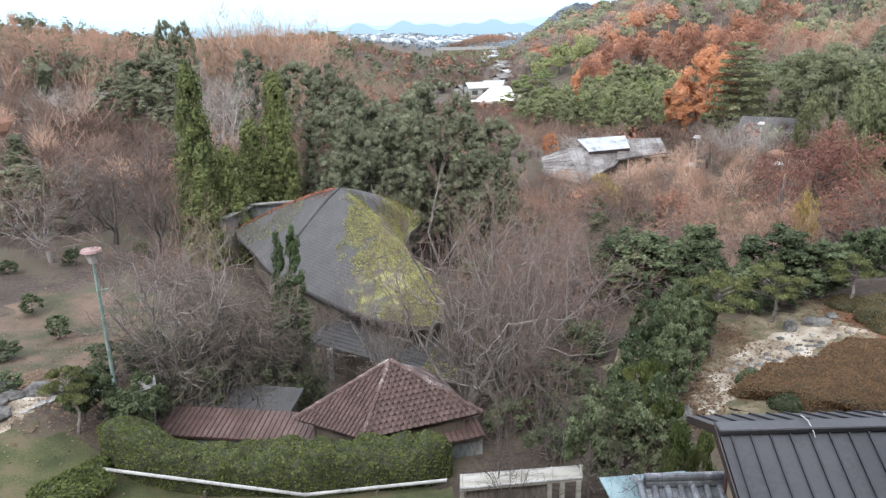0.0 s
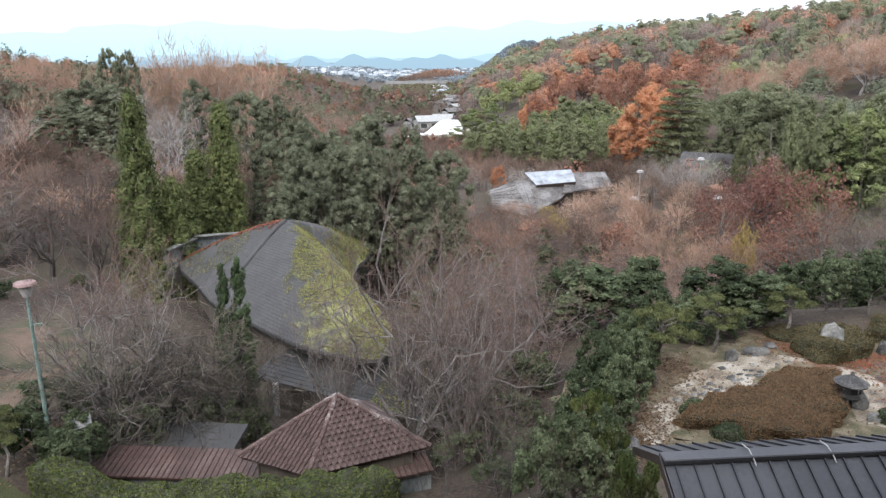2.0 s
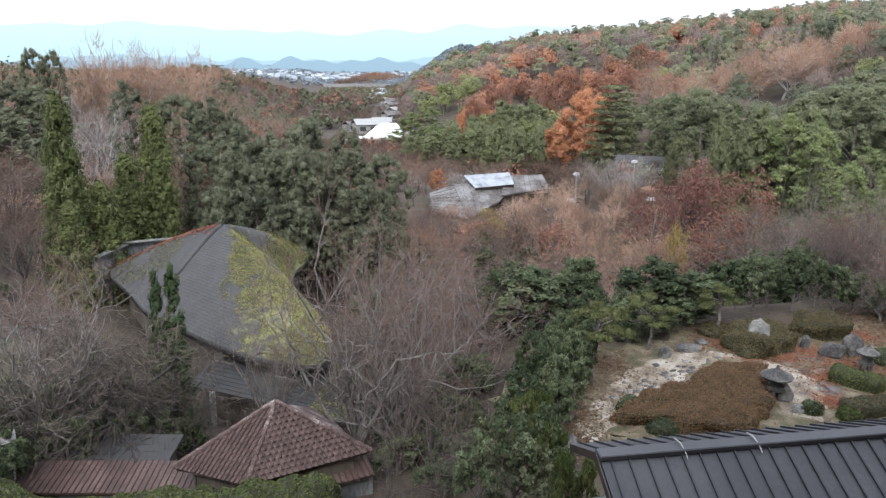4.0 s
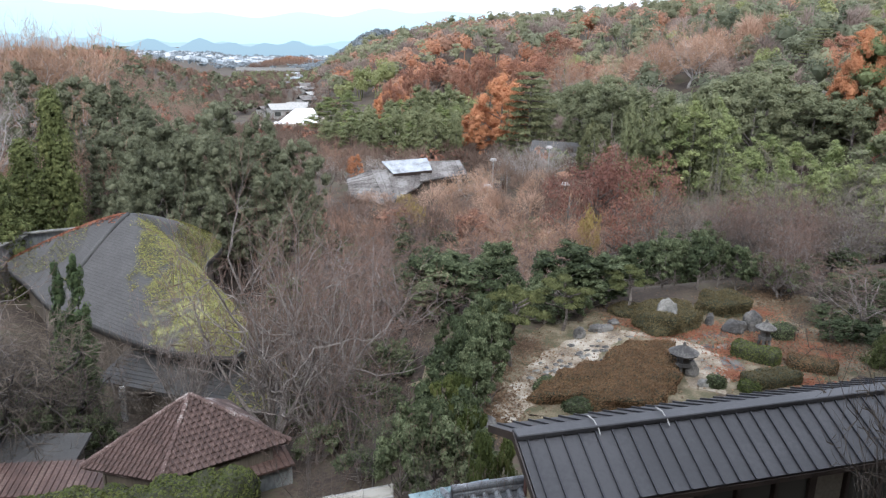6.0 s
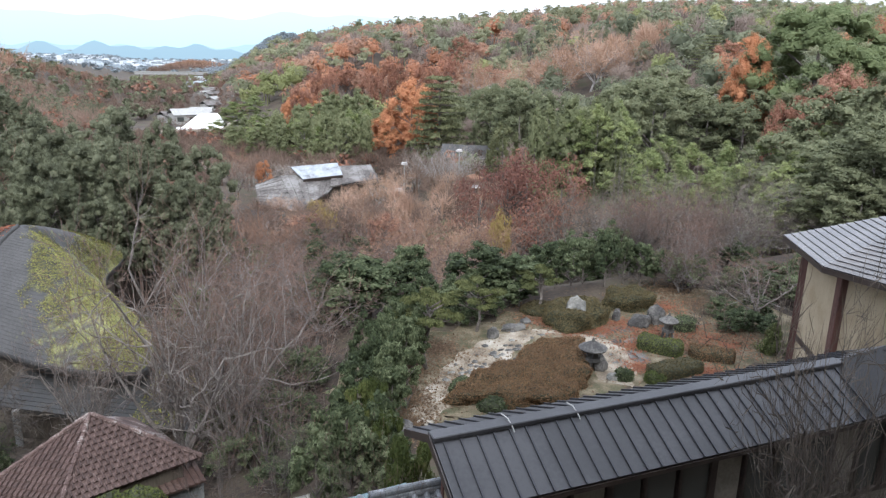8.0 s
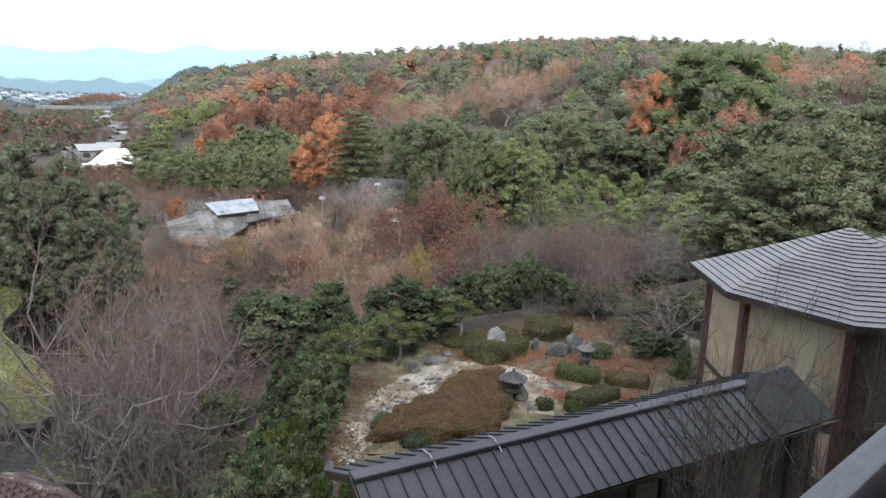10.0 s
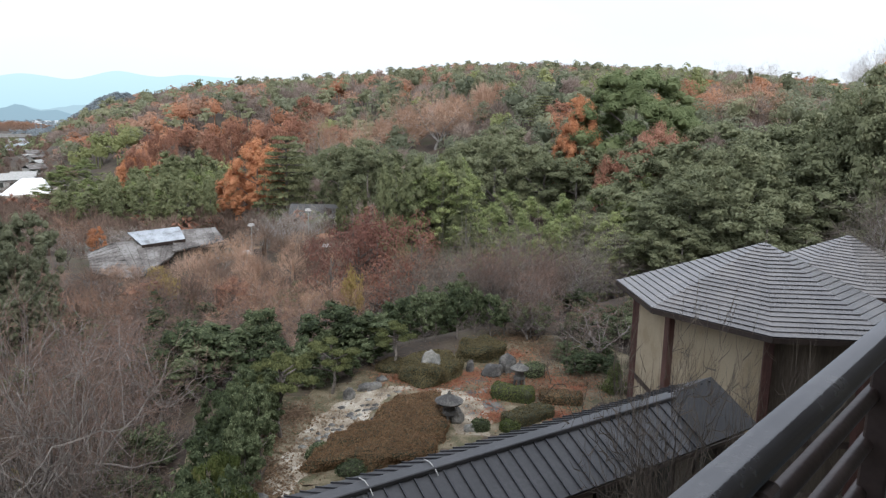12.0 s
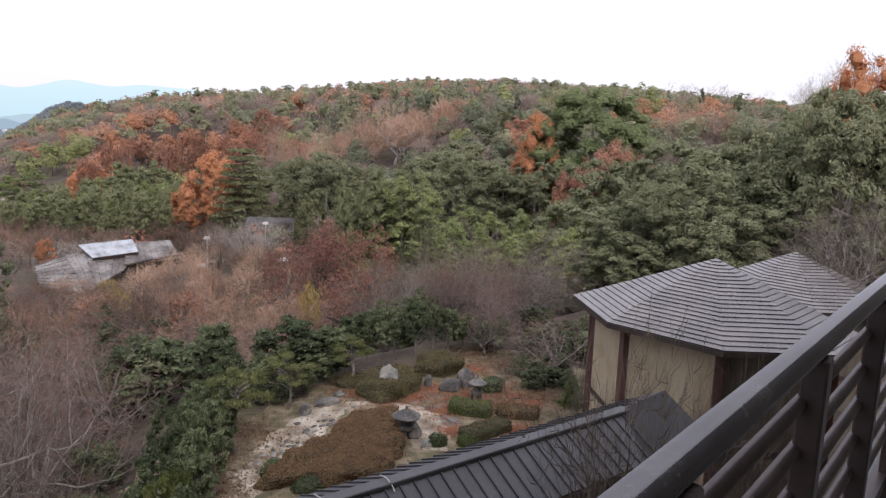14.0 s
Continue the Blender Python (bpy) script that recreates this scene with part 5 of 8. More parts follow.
plant(K["bare_pale"], [
    (-22.9, 78.8, 10.3, 5),
    (-24.1, 74.2, 7.6, 4),
    (-38.9, 75.6, 8.4, 4.5),
    (38.3, 92.4, -1.0, 4),
    (42.8, 93.7, -0.5, 4),
], "pale bare trees", 7)
plant(K["bare"], [
    (-27.6, 53.3, 7.1, 5),
    (-23.2, 49.9, 7.0, 4.5),
    (-24.4, 43.6, 7.4, 4.5),
    (-25.2, 61.0, 6.8, 4),
    (-34.9, 60.7, 7.3, 5),
    (-19.5, 48.2, 6.3, 3.5),
    (-12.2, 33.9, 5.2, 3.5),
], "thicket on the west slope", 8)
plant(K["maple"], [
    (-8.9, 27.1, 5.0, 3.8),
    (-9.6, 26.0, 4.4, 3.2),
    (-7.4, 28.3, 4.0, 3.4),
    (-6.6, 27.0, 3.0, 2.6),
], "maples by the shingled house", 9)
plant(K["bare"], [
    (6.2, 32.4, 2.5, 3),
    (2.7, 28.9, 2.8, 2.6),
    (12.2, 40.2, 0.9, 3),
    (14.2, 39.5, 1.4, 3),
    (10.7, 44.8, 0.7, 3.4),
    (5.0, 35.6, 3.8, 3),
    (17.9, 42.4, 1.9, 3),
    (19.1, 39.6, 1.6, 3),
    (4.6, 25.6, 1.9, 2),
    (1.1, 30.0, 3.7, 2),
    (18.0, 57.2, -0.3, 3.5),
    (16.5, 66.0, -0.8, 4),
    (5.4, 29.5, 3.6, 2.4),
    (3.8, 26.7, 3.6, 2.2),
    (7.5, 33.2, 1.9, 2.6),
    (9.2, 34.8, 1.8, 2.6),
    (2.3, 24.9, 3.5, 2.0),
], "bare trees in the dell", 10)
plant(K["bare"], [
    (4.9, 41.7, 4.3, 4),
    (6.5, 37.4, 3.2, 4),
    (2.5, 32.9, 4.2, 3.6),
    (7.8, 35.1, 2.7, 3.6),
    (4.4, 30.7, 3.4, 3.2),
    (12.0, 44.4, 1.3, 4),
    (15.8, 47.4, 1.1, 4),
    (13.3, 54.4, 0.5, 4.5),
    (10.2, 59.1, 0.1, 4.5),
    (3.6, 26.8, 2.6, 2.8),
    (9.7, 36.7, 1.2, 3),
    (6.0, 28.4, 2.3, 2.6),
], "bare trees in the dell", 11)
plant(K["bare_rust"], [
    (18.7, 50.6, 2.1, 4),
    (19.9, 45.9, 2.9, 4.2),
    (21.1, 43.1, 2.8, 3.6),
    (16.7, 41.8, 1.7, 3.4),
    (11.0, 94.4, 1.3, 4),
    (20.5, 69.0, -0.5, 4),
    (31.9, 50.9, 3.4, 4),
    (12.4, 79.0, -2.8, 2.3),
    (15.1, 78.6, -3.6, 2.3),
    (18.4, 77.9, -3.4, 2.3),
    (22.3, 81.0, -3.4, 2.1),
    (26.5, 84.0, -3.3, 2.1),
    (-4.2, 73.9, -5.4, 2.4),
    (-2.2, 69.9, -5.4, 2.6),
    (0.0, 68.0, -5.6, 2.6),
    (2.4, 70.0, -5.6, 2.6),
    (4.8, 73.8, -6.1, 2.6),
    (7.8, 79.6, -7.0, 2.6),
    (11.2, 56.9, -3.7, 3.6),
    (9.0, 56.3, -4.0, 3),
], "rust-coloured trees in the dell", 12)
plant(K["bare_pale"], [
    (18.0, 100.4, -9.1, 4),
    (14.0, 97.0, -9.1, 3),
    (21.9, 101.7, -9.2, 3.5),
    (8.8, 109.7, -8.8, 3.5),
    (12.6, 107.3, -9.3, 3.5),
    (-3.8, 75.9, -5.3, 2.2),
], "pale bare trees round the valley house", 13)
plant(K["crimson"], [
    (30.1, 54.2, 5.9, 3),
    (31.6, 51.0, 6.0, 2.6),
    (28.8, 55.0, 5.7, 3),
    (24.9, 52.5, 4.9, 2.5),
    (26.3, 45.0, 3.8, 2.5),
    (32.2, 57.7, 5.5, 3),
], "dark red trees beyond the garden", 14)
plant(K["orange"], [
    (42.1, 116.6, 8.5, 4.6),
    (39.0, 118.7, 4.0, 3.6),
    (47.3, 127.6, 7.0, 3),
    (35.1, 171.4, 4.1, 4),
    (68.1, 69.2, 16.0, 2.6),
    (67.2, 70.1, 13.6, 2.2),
    (104.9, 107.5, 17.0, 3.5),
    (99.2, 99.1, 13.8, 3.5),
    (136.2, 102.0, 20.2, 6),
    (145.8, 97.2, 22.4, 7),
    (73.3, 32.6, 22.2, 4),
    (14.5, 96.9, -0.8, 1.2),
    (32.1, 169.0, 2.2, 3),
], "orange autumn trees", 15)
plant(K["russet"], [
    (58.9, 180.7, 11.3, 4),
    (65.6, 173.1, 10.2, 4),
    (56.3, 223.0, 7.7, 5),
    (89.7, 206.4, 17.2, 5),
    (77.7, 184.4, 11.3, 4),
    (77.9, 162.3, 9.7, 5),
    (86.0, 40.8, 18.9, 5),
    (17.9, 55.2, 0.8, 2.5),
    (98.4, 106.7, 16.3, 4),
    (118.0, 108.3, 19.1, 5),
    (52.3, 177.5, 9.0, 4),
    (42.1, 185.3, 7.4, 4),
    (5.0, 61.8, -5.0, 1.4),
    (-1.1, 64.0, -5.2, 1.4),
    (8.8, 59.4, -4.8, 1.4),
    (32.1, 161.9, 5.3, 3),
], "russet autumn trees", 16, split=1)
plant(K["russet"], [
    (61.9, 55.5, 11.0, 3.0),
    (64.7, 53.8, 13.2, 4.0),
    (65.7, 51.0, 11.5, 3.2),
    (61.8, 52.6, 10.4, 2.6),
], "russet trees before the evergreens", 46, split=2, squat=0.5)
plant(K["tan"], [
    (86.9, 132.1, 18.3, 8),
    (80.4, 133.8, 16.0, 6),
    (91.2, 126.8, 17.0, 6),
    (69.0, 133.3, 12.8, 5),
    (69.2, 149.9, 13.1, 5),
    (101.3, 64.8, 19.6, 6),
    (106.6, 74.7, 19.2, 5),
], "pinkish tan trees on the hill", 17)
plant(K["pine"], [
    (41.9, 82.0, 5.3, 2.2),
    (43.0, 85.9, 4.1, 1.6),
], "pines on the hill", 18)
plant(K["round_pine"], [
    (75.0, 66.3, 19.8, 8.4),
], "pines on the hill", 19)
plant(K["layered_pine"], [
    (44.6, 110.3, 9.3, 5.6),
    (99.8, 112.2, 17.0, 4.5),
], "old pines on the hill", 20)
plant(K["hill_dark"], [
    (62.8, 78.0, 12.2, 8),
    (68.0, 68.0, 10.8, 6),
    (53.1, 98.7, 9.8, 6),
    (59.4, 41.1, 14.2, 8),
    (52.6, 40.1, 10.2, 6),
    (60.1, 36.4, 13.6, 8),
    (53.0, 28.6, 12.6, 7),
    (49.3, 30.9, 9.8, 6),
    (56.7, 25.7, 18.1, 5.5),
    (55.6, 23.2, 17.2, 5),
    (47.2, 34.1, 7.9, 5),
    (60.7, 126.3, 7.0, 6),
    (58.8, 138.1, 4.7, 6),
], "evergreens on the hill", 21, split=5, squat=0.48)
plant(K["green"] + K["hill_cedar"] + K["bamboo"], [
    (40.2, 144.5, 5.6, 6),
    (35.1, 145.8, 5.0, 6),
    (27.1, 137.4, 3.1, 5),
    (22.5, 133.1, 2.6, 5),
    (39.4, 134.4, 3.1, 5),
    (20.1, 138.5, 1.7, 5),
    (28.4, 121.8, 3.4, 4),
    (31.0, 118.0, 3.2, 4),
    (41.2, 66.3, 9.1, 4),
    (44.8, 66.4, 9.7, 4.5),
    (43.5, 38.6, 5.8, 4),
], "green trees on the hill", 22, split=4, squat=0.45)
plant(K["bamboo"], [
    (21.4, 173.7, 2.0, 7),
    (24.6, 176.3, 2.7, 6),
    (18.8, 171.0, 0.7, 6),
    (43.1, 62.8, 9.6, 3),
    (43.8, 59.8, 8.9, 3),
    (41.7, 64.9, 8.9, 3),
    (44.1, 54.6, 7.7, 3),
    (43.9, 49.5, 7.2, 2.6),
    (45.7, 47.9, 7.8, 2.6),
    (49.1, 47.3, 8.4, 2.6),
    (47.9, 42.8, 7.5, 2.6),
    (56.5, 48.1, 9.1, 2.2),
    (44.0, 44.0, 6.8, 2.6),
    (40.6, 47.1, 6.2, 2.4),
    (41.0, 44.0, 6.3, 2.4),
    (53.1, 39.6, 7.2, 2.5),
    (40.8, 52.0, 6.5, 2.4),
    (44.1, 41.0, 6.8, 2.4),
], "bamboo grove", 23)
plant(K["bare_dark"], [
    (35.5, 43.5, 4.2, 4),
    (40.6, 41.6, 4.6, 4),
    (32.3, 43.5, 4.0, 4),
    (33.9, 49.7, 3.8, 4),
    (33.2, 37.6, 4.2, 3.6),
    (39.3, 37.3, 4.6, 4),
    (48.4, 39.0, 5.9, 4),
    (40.7, 47.0, 4.0, 4),
    (27.4, 42.0, 3.5, 3),
    (44.1, 19.6, 12.1, 4),
    (41.8, 17.3, 11.7, 4),
    (45.4, 21.5, 9.6, 4),
    (27.4, 41.9, 5.4, 3.2),
    (30.6, 42.2, 6.3, 3.4),
    (34.4, 39.2, 6.4, 3.4),
    (37.6, 36.1, 6.6, 3.4),
    (28.8, 37.3, 3.9, 2.8),
    (31.0, 35.9, 5.4, 2.8),
    (33.5, 33.1, 5.6, 2.8),
    (36.2, 43.0, 6.9, 3.6),
    (41.0, 39.8, 7.2, 3.6),
], "bare thicket above the garden", 24)
plant(K["shrub"], [
    (2.3, 29.1, -0.4, 1.3),
    (3.7, 28.4, 0.3, 1.2),
    (2.1, 23.2, 1.1, 0.9),
    (3.3, 24.3, 1.0, 1.1),
    (4.8, 25.2, 1.4, 1.0),
    (3.2, 20.6, 1.5, 0.8),
    (4.6, 22.0, 1.7, 0.9),
    (4.4, 31.1, 0.4, 1.3),
    (5.7, 28.0, 1.6, 1.2),
    (2.0, 26.3, 0.6, 1.2),
    (1.2, 31.6, -0.7, 1.4),
    (3.0, 34.0, -0.6, 1.5),
    (-11.2, 26.4, 1.6, 1.2),
    (-10.3, 27.5, 1.1, 1.3),
    (-9.0, 27.9, 0.1, 1.2),
    (-7.7, 27.5, -0.5, 1.0),
    (-12.2, 28.0, 1.9, 1.4),
    (-11.4, 29.6, 1.3, 1.4),
    (-13.0, 26.2, 2.3, 1.2),
    (-9.9, 28.9, 1.6, 1.3),
    (-8.7, 29.5, 1.2, 1.2),
], "dark shrubs in the dell", 241)
plant(K["bare_dark"], [
    (3.2, 26.6, 2.2, 2.0),
    (4.6, 29.6, 2.4, 2.2),
    (1.6, 29.9, 2.0, 2.2),
], "dark bare trees in the dell", 242)
plant(K["tan"], [
    (19.6, 52.4, 1.3, 3.4),
    (23.4, 48.7, 1.1, 2.6),
    (17.2, 57.4, 1.1, 2.6),
    (19.6, 46.0, 1.5, 2.4),
    (23.5, 82.5, -1.9, 2.2),
    (26.0, 83.5, -1.3, 2.4),
    (28.8, 85.0, -0.9, 2.4),
    (14.0, 80.5, -3.4, 2.2),
], "tan twiggy trees in the dell", 25)
plant(K["bare"], [
    (27.9, 26.1, 4.7, 3),
    (28.1, 28.7, 3.4, 2.4),
], "bare trees by the pavilion", 26)
plant(K["open"], [
    (0.5, 24.5, 9.9, 4.4),
    (2.5, 23.9, 7.4, 2.6),
    (-2.5, 28.9, 4.9, 2.2),
    (-10.4, 25.6, 7.9, 3.4),
], "open bare trees by the shingled house", 27)
plant(K["rust_tall"], [
    (-31.1, 107.6, 13.6, 6),
    (-26.4, 108.8, 15.9, 6.5),
    (-21.6, 111.9, 14.6, 6),
    (-24.7, 113.3, 14.9, 5),
], "tall rust-tinged trees on the west slope", 28)
plant(K["shrub"], [
    (-10.3, 21.1, 2.9, 0.8),
    (-10.2, 22.3, 2.1, 0.6),
], "low shrubs by the track", 29)
plant(K["bare_pale"], [
    (35.1, 88.3, 1.7, 2.5),
    (37.9, 86.0, 2.2, 2.5),
    (33.5, 90.0, 1.2, 2.2),
], "pale bare trees by the hut", 30)
plant(K["bare_pale"], [
    (204.4, 152.8, 28.4, 5.0),
    (203.3, 145.7, 30.3, 7.0),
    (216.7, 147.6, 30.5, 6.0),
    (210.0, 136.0, 30.5, 6.0),
    (233.3, 136.2, 29.4, 5.0),
    (205.2, 104.4, 30.4, 6.0),
    (197.4, 97.6, 31.4, 6.0),
    (213.2, 110.7, 29.5, 5.0),
    (136.1, 63.6, 28.6, 4.5),
    (137.1, 61.3, 29.1, 4.5),
    (138.0, 59.4, 29.3, 4.0),
], "bare trees along the ridge", 41)
plant(K["sapling"], [
    (1.7, 15.4, 5.6, 1.1),
    (1.3, 17.4, 5.3, 1.2),
    (3.1, 21.8, 4.7, 1.6),
    (3.9, 14.1, 6.1, 1),
    (4.5, 13.4, 6.0, 0.9),
    (3.5, 19.7, 4.2, 1.3),
    (2.9, 18.8, 5.0, 1.2),
], "saplings by the gate", 31)
plant(K["front"], [
    (10.8, 7.8, 10.8, 1.5),
    (12.9, 7.1, 9.9, 1.2),
    (10.5, 8.0, 9.5, 0.9),
], "bare trees in front of the corridor", 32)
plant(K["shrub"], [
    (4.8, 18.4, 4.5, 1.25),
    (4.0, 17.9, 3.9, 1.15),
    (5.4, 17.9, 4.0, 1.15),
    (6.2, 21.6, 4.2, 1.25),
    (7.3, 23.4, 4.2, 1),
    (7.7, 22.8, 4.2, 0.9),
    (7.5, 24.9, 4.3, 1),
    (9.1, 26.5, 4.1, 1.1),
    (9.0, 24.9, 4.1, 0.9),
    (3.7, 26.8, 1.3, 1.2),
    (5.5, 28.5, 1.7, 1.2),
    (7.6, 32.1, 2.0, 1.3),
], "evergreen screen of the garden", 33, split=1)
plant(K["shrub"], [
    (-9.8, 25.2, 1.8, 1.1),
    (-8.7, 26.6, 1.2, 1.2),
    (-7.9, 27.9, 0.6, 1.1),
    (-10.8, 23.6, 2.3, 0.9),
    (-11.1, 22.4, 2.2, 0.9),
    (-7.7, 30.0, 0.2, 1.3),
    (-11.0, 26.9, 2.0, 1.2),
    (-6.4, 27.2, 0.7, 0.9),
    (-11.9, 21.4, 3.6, 0.9),
    (3.6, 24.7, 2.0, 1.1),
    (4.9, 27.6, 2.1, 1.3),
    (3.2, 28.8, 0.9, 1.3),
    (1.8, 34.0, -0.5, 1.4),
    (6.9, 39.4, -0.0, 1.6),
], "dark undergrowth below the bare trees", 42, split=1)
plant(K["garden_pine"], [(-11.8, 20.6, 4.2, 0.85)], "small trained pine by the track", 43)
plant(K["shrub"], [(-25.4, 40.8, 1.1, 0.6), (-23.0, 43.4, 0.9, 0.7), (-21.2, 35.2, 1.1, 0.6), (-18.8, 28.7, 1.3, 0.7), (-20.2, 47.0, 0.2, 0.6), (-18.2, 32.0, 1.2, 0.7), (-15.1, 22.7, 2.8, 0.6)], "small shrubs on the west slope", 44)
plant(K["dark"], [(-29.7, 51.1, 5.1, 2.6), (-28.9, 52.5, 3.4, 2.0), (-29.3, 48.3, 3.9, 2.2)], "dark evergreens on the west slope", 45, squat=0.5)
plant(K["bush_green"], [
    (5.8, 16.0, 4.5, 0.7),
    (6.0, 20.6, 3.9, 0.7),
    (5.8, 18.1, 4.1, 0.6),
], "fresh green shrubs", 34, split=1)
plant(K["garden_pine"], [
    (10.3, 25.8, 5.0, 1.35),
    (13.9, 28.9, 4.0, 1.25),
    (18.1, 30.6, 3.8, 1.2),
], "cloud-pruned garden pines", 35)
plant(K["yellow"], [
    (17.7, 78.0, -3.1, 2),
    (22.8, 44.5, 2.8, 0.9),
    (13.9, 60.4, 0.2, 1.4),
], "yellow autumn shrubs", 36)
plant(K["shrub"], [(16.4, 31.2, 2.9, 1.1), (18.0, 33.2, 3.5, 1.2), (20.0, 33.6, 4.0, 1.3), (21.8, 33.4, 4.3, 1.4), (23.6, 32.8, 4.2, 1.4), (25.4, 32.0, 4.0, 1.2), (27.2, 30.6, 3.3, 1.2), (14.8, 30.2, 2.6, 1.0), (13.4, 29.8, 2.4, 0.9)], "evergreen screen of the garden", 61, split=1)
plant(K["shrub"], [(9.0, 27.8, 2.7, 1.0), (10.0, 29.2, 2.8, 1.1), (11.3, 30.2, 2.8, 1.1), (12.6, 31.0, 3.0, 1.1), (14.0, 31.8, 3.1, 1.1), (15.4, 32.4, 3.3, 1.2), (8.4, 26.4, 2.5, 0.9)], "evergreen screen of the garden", 68, split=1)
plant(K["shrub_gold"], [(25.3, 22.3, 2.7, 0.8)], "garden shrubs", 62)
plant(K["sapling"], [(23.6, 25.3, 3.4, 0.7), (24.1, 25.7, 3.0, 0.6)], "garden saplings", 63)
plant(K["shrub"], [(25.5, 25.1, 2.2, 0.9), (26.5, 25.1, 2.2, 0.9), (26.8, 24.3, 2.2, 0.9), (26.4, 26.8, 2.2, 0.9), (28.6, 26.5, 2.2, 0.9)], "garden shrubs", 64)
dell = random.Random(18)
plant(K["bare"], [(dell.uniform(26, 36), dell.uniform(29, 39), dell.uniform(4.6, 6.2), dell.uniform(1.6, 2.4)) for _ in range(16)], "thicket behind the garden", 65)
plant(K["shrub"], [(dell.uniform(27.5, 36), dell.uniform(26, 34), dell.uniform(2.2, 3.2), dell.uniform(0.9, 1.3)) for _ in range(10)], "thicket behind the garden", 66)
plant(K["shrub"], [(x, y, ground_at(x, y) + dell.uniform(2.0, 3.6), dell.uniform(1.2, 2.0)) for x, y in ((dell.uniform(2, 28), dell.uniform(30, 62)) for _ in range(40))], "evergreen undergrowth in the dell", 67)
dell = random.Random(8)
plant(K["bare"], [(x, y, ground_at(x, y) + dell.uniform(4.0, 5.6), dell.uniform(2.2, 3.2)) for x, y in ((dell.uniform(3, 9), dell.uniform(27, 36)) for _ in range(5))], "bare trees in the dell", 90)
plant(K["bare"] + K["bare_rust"], [(x, y, ground_at(x, y) + dell.uniform(4.0, 5.6), dell.uniform(2.4, 3.4)) for x, y in ((dell.uniform(3, 30), dell.uniform(40, 62)) for _ in range(22))], "bare trees in the dell", 91)
for kinds in K.values():
    clear_source(kinds)

# ---- the garden ----
M["dry_grass"] = surface("dry_winter_grass", [(0.25, (0.055, 0.055, 0.026)), (0.42, (0.09, 0.075, 0.042)), (0.55, (0.13, 0.105, 0.065)), (0.72, (0.19, 0.16, 0.11))], 1.3, 10, 0.95, 0.7, 25)
tagged(drape("path", [(8.3, 21.68), (10.13, 23.57), (12.61, 25.86), (14.64, 27.24), (16.19, 28.0), (17.46, 27.57), (18.38, 26.6), (18.69, 25.25), (18.03, 23.57), (16.76, 22.03)], [1.3, 1.9, 2.7, 2.3, 1.1, 0.5, 0.9, 1.9, 2.3, 1.7], M["gravel"], "pale gravel garden path with scattered stones", 0.035, steps=60), category="path")
drape("lawn", [(-16, 17.2), (-10.5, 18.0), (-4.5, 17.3), (0.2, 17.6)], [4.5, 5.0, 4.5, 4.0], M["lawn"], "rough winter lawn below the clipped hedge", 0.04)
drape("garden_bed", [(7.2, 23.6), (12, 25.2), (18, 26.0), (24, 26.0), (30, 26.0)], [7, 9, 10, 10, 9], M["dry_grass"], "dry grass and moss over the garden ground", 0.02, cross=21)
drape("slope", [(-21, 21.5), (-18, 26), (-16.5, 32), (-18, 39)], [13, 14, 13, 10], M["slope"], "mossy slope strewn with fallen leaves", 0.04, cross=15)
drape("road", [(-17.5, 16.5), (-14.6, 20.2), (-13.9, 21.8), (-12.9, 24)], [2.6, 1.8, 1.3, 1.0], M["gravel"], "worn grey earth track with stone edging", 0.05)


def scatter(name, seed, count, spots, material, size, label):
    """Fallen leaves lying on the ground round some spots."""
    rng = np.random.default_rng(seed)
    s = np.array(spots)
    k = rng.integers(0, len(s), count)
    r = np.abs(rng.normal(size=count)) * s[k, 2]
    a = rng.uniform(0, 6.28, count)
    x, y = s[k, 0] + r * np.cos(a), s[k, 1] + r * np.sin(a)
    p = np.stack([x, y, land(x, y) + 0.05 + 0.02 * rng.random(count)], -1)
    v, f = cards(p, np.array([0, 0, 1.0]) + 0.3 * rng.normal(size=p.shape), size * (0.6 + 0.8 * rng.random(count)), rng, 0.75)
    me = bpy.data.meshes.new(name)
    me.from_pydata(v.tolist(), [], f.tolist())
    me.materials.append(M[material])
    tagged(new(name, me), label, "fallen leaves", kind="stuff")


scatter("red_leaves", 301, 11000, [(19.8, 24.9, 0.8), (20.9, 27.4, 0.7), (19.5, 27.1, 0.6), (18.7, 23.0, 0.5), (21.7, 24.6, 1.0), (23.7, 24.6, 1.2), (23.6, 26.1, 1.0), (21.6, 26.0, 0.8), (17.5, 28.9, 0.6), (18.1, 27.4, 0.5), (21.3, 21.6, 0.9), (23.9, 23.5, 1.0), (24.6, 28.7, 0.9)], "red_litter", 0.045, "bright red fallen maple leaves on the garden ground")
scatter("dry_leaves", 302, 30000, [(26.5, 28.5, 1.4), (26.5, 31, 1.4), (22, 27, 3), (8.6, 23.6, 1.0), (9.6, 26.0, 1.0), (11.5, 27.5, 0.9), (17.5, 29.6, 1.5), (22, 24.5, 1.4), (8, 21.5, 0.8), (13, 24, 2.5), (25, 24, 2), (-14, 26, 3), (-12, 23, 2), (-15, 31, 4), (-13, 25, 2), (-16, 24, 2)], "dry_litter", 0.05, "brown dry fallen leaves on the ground")


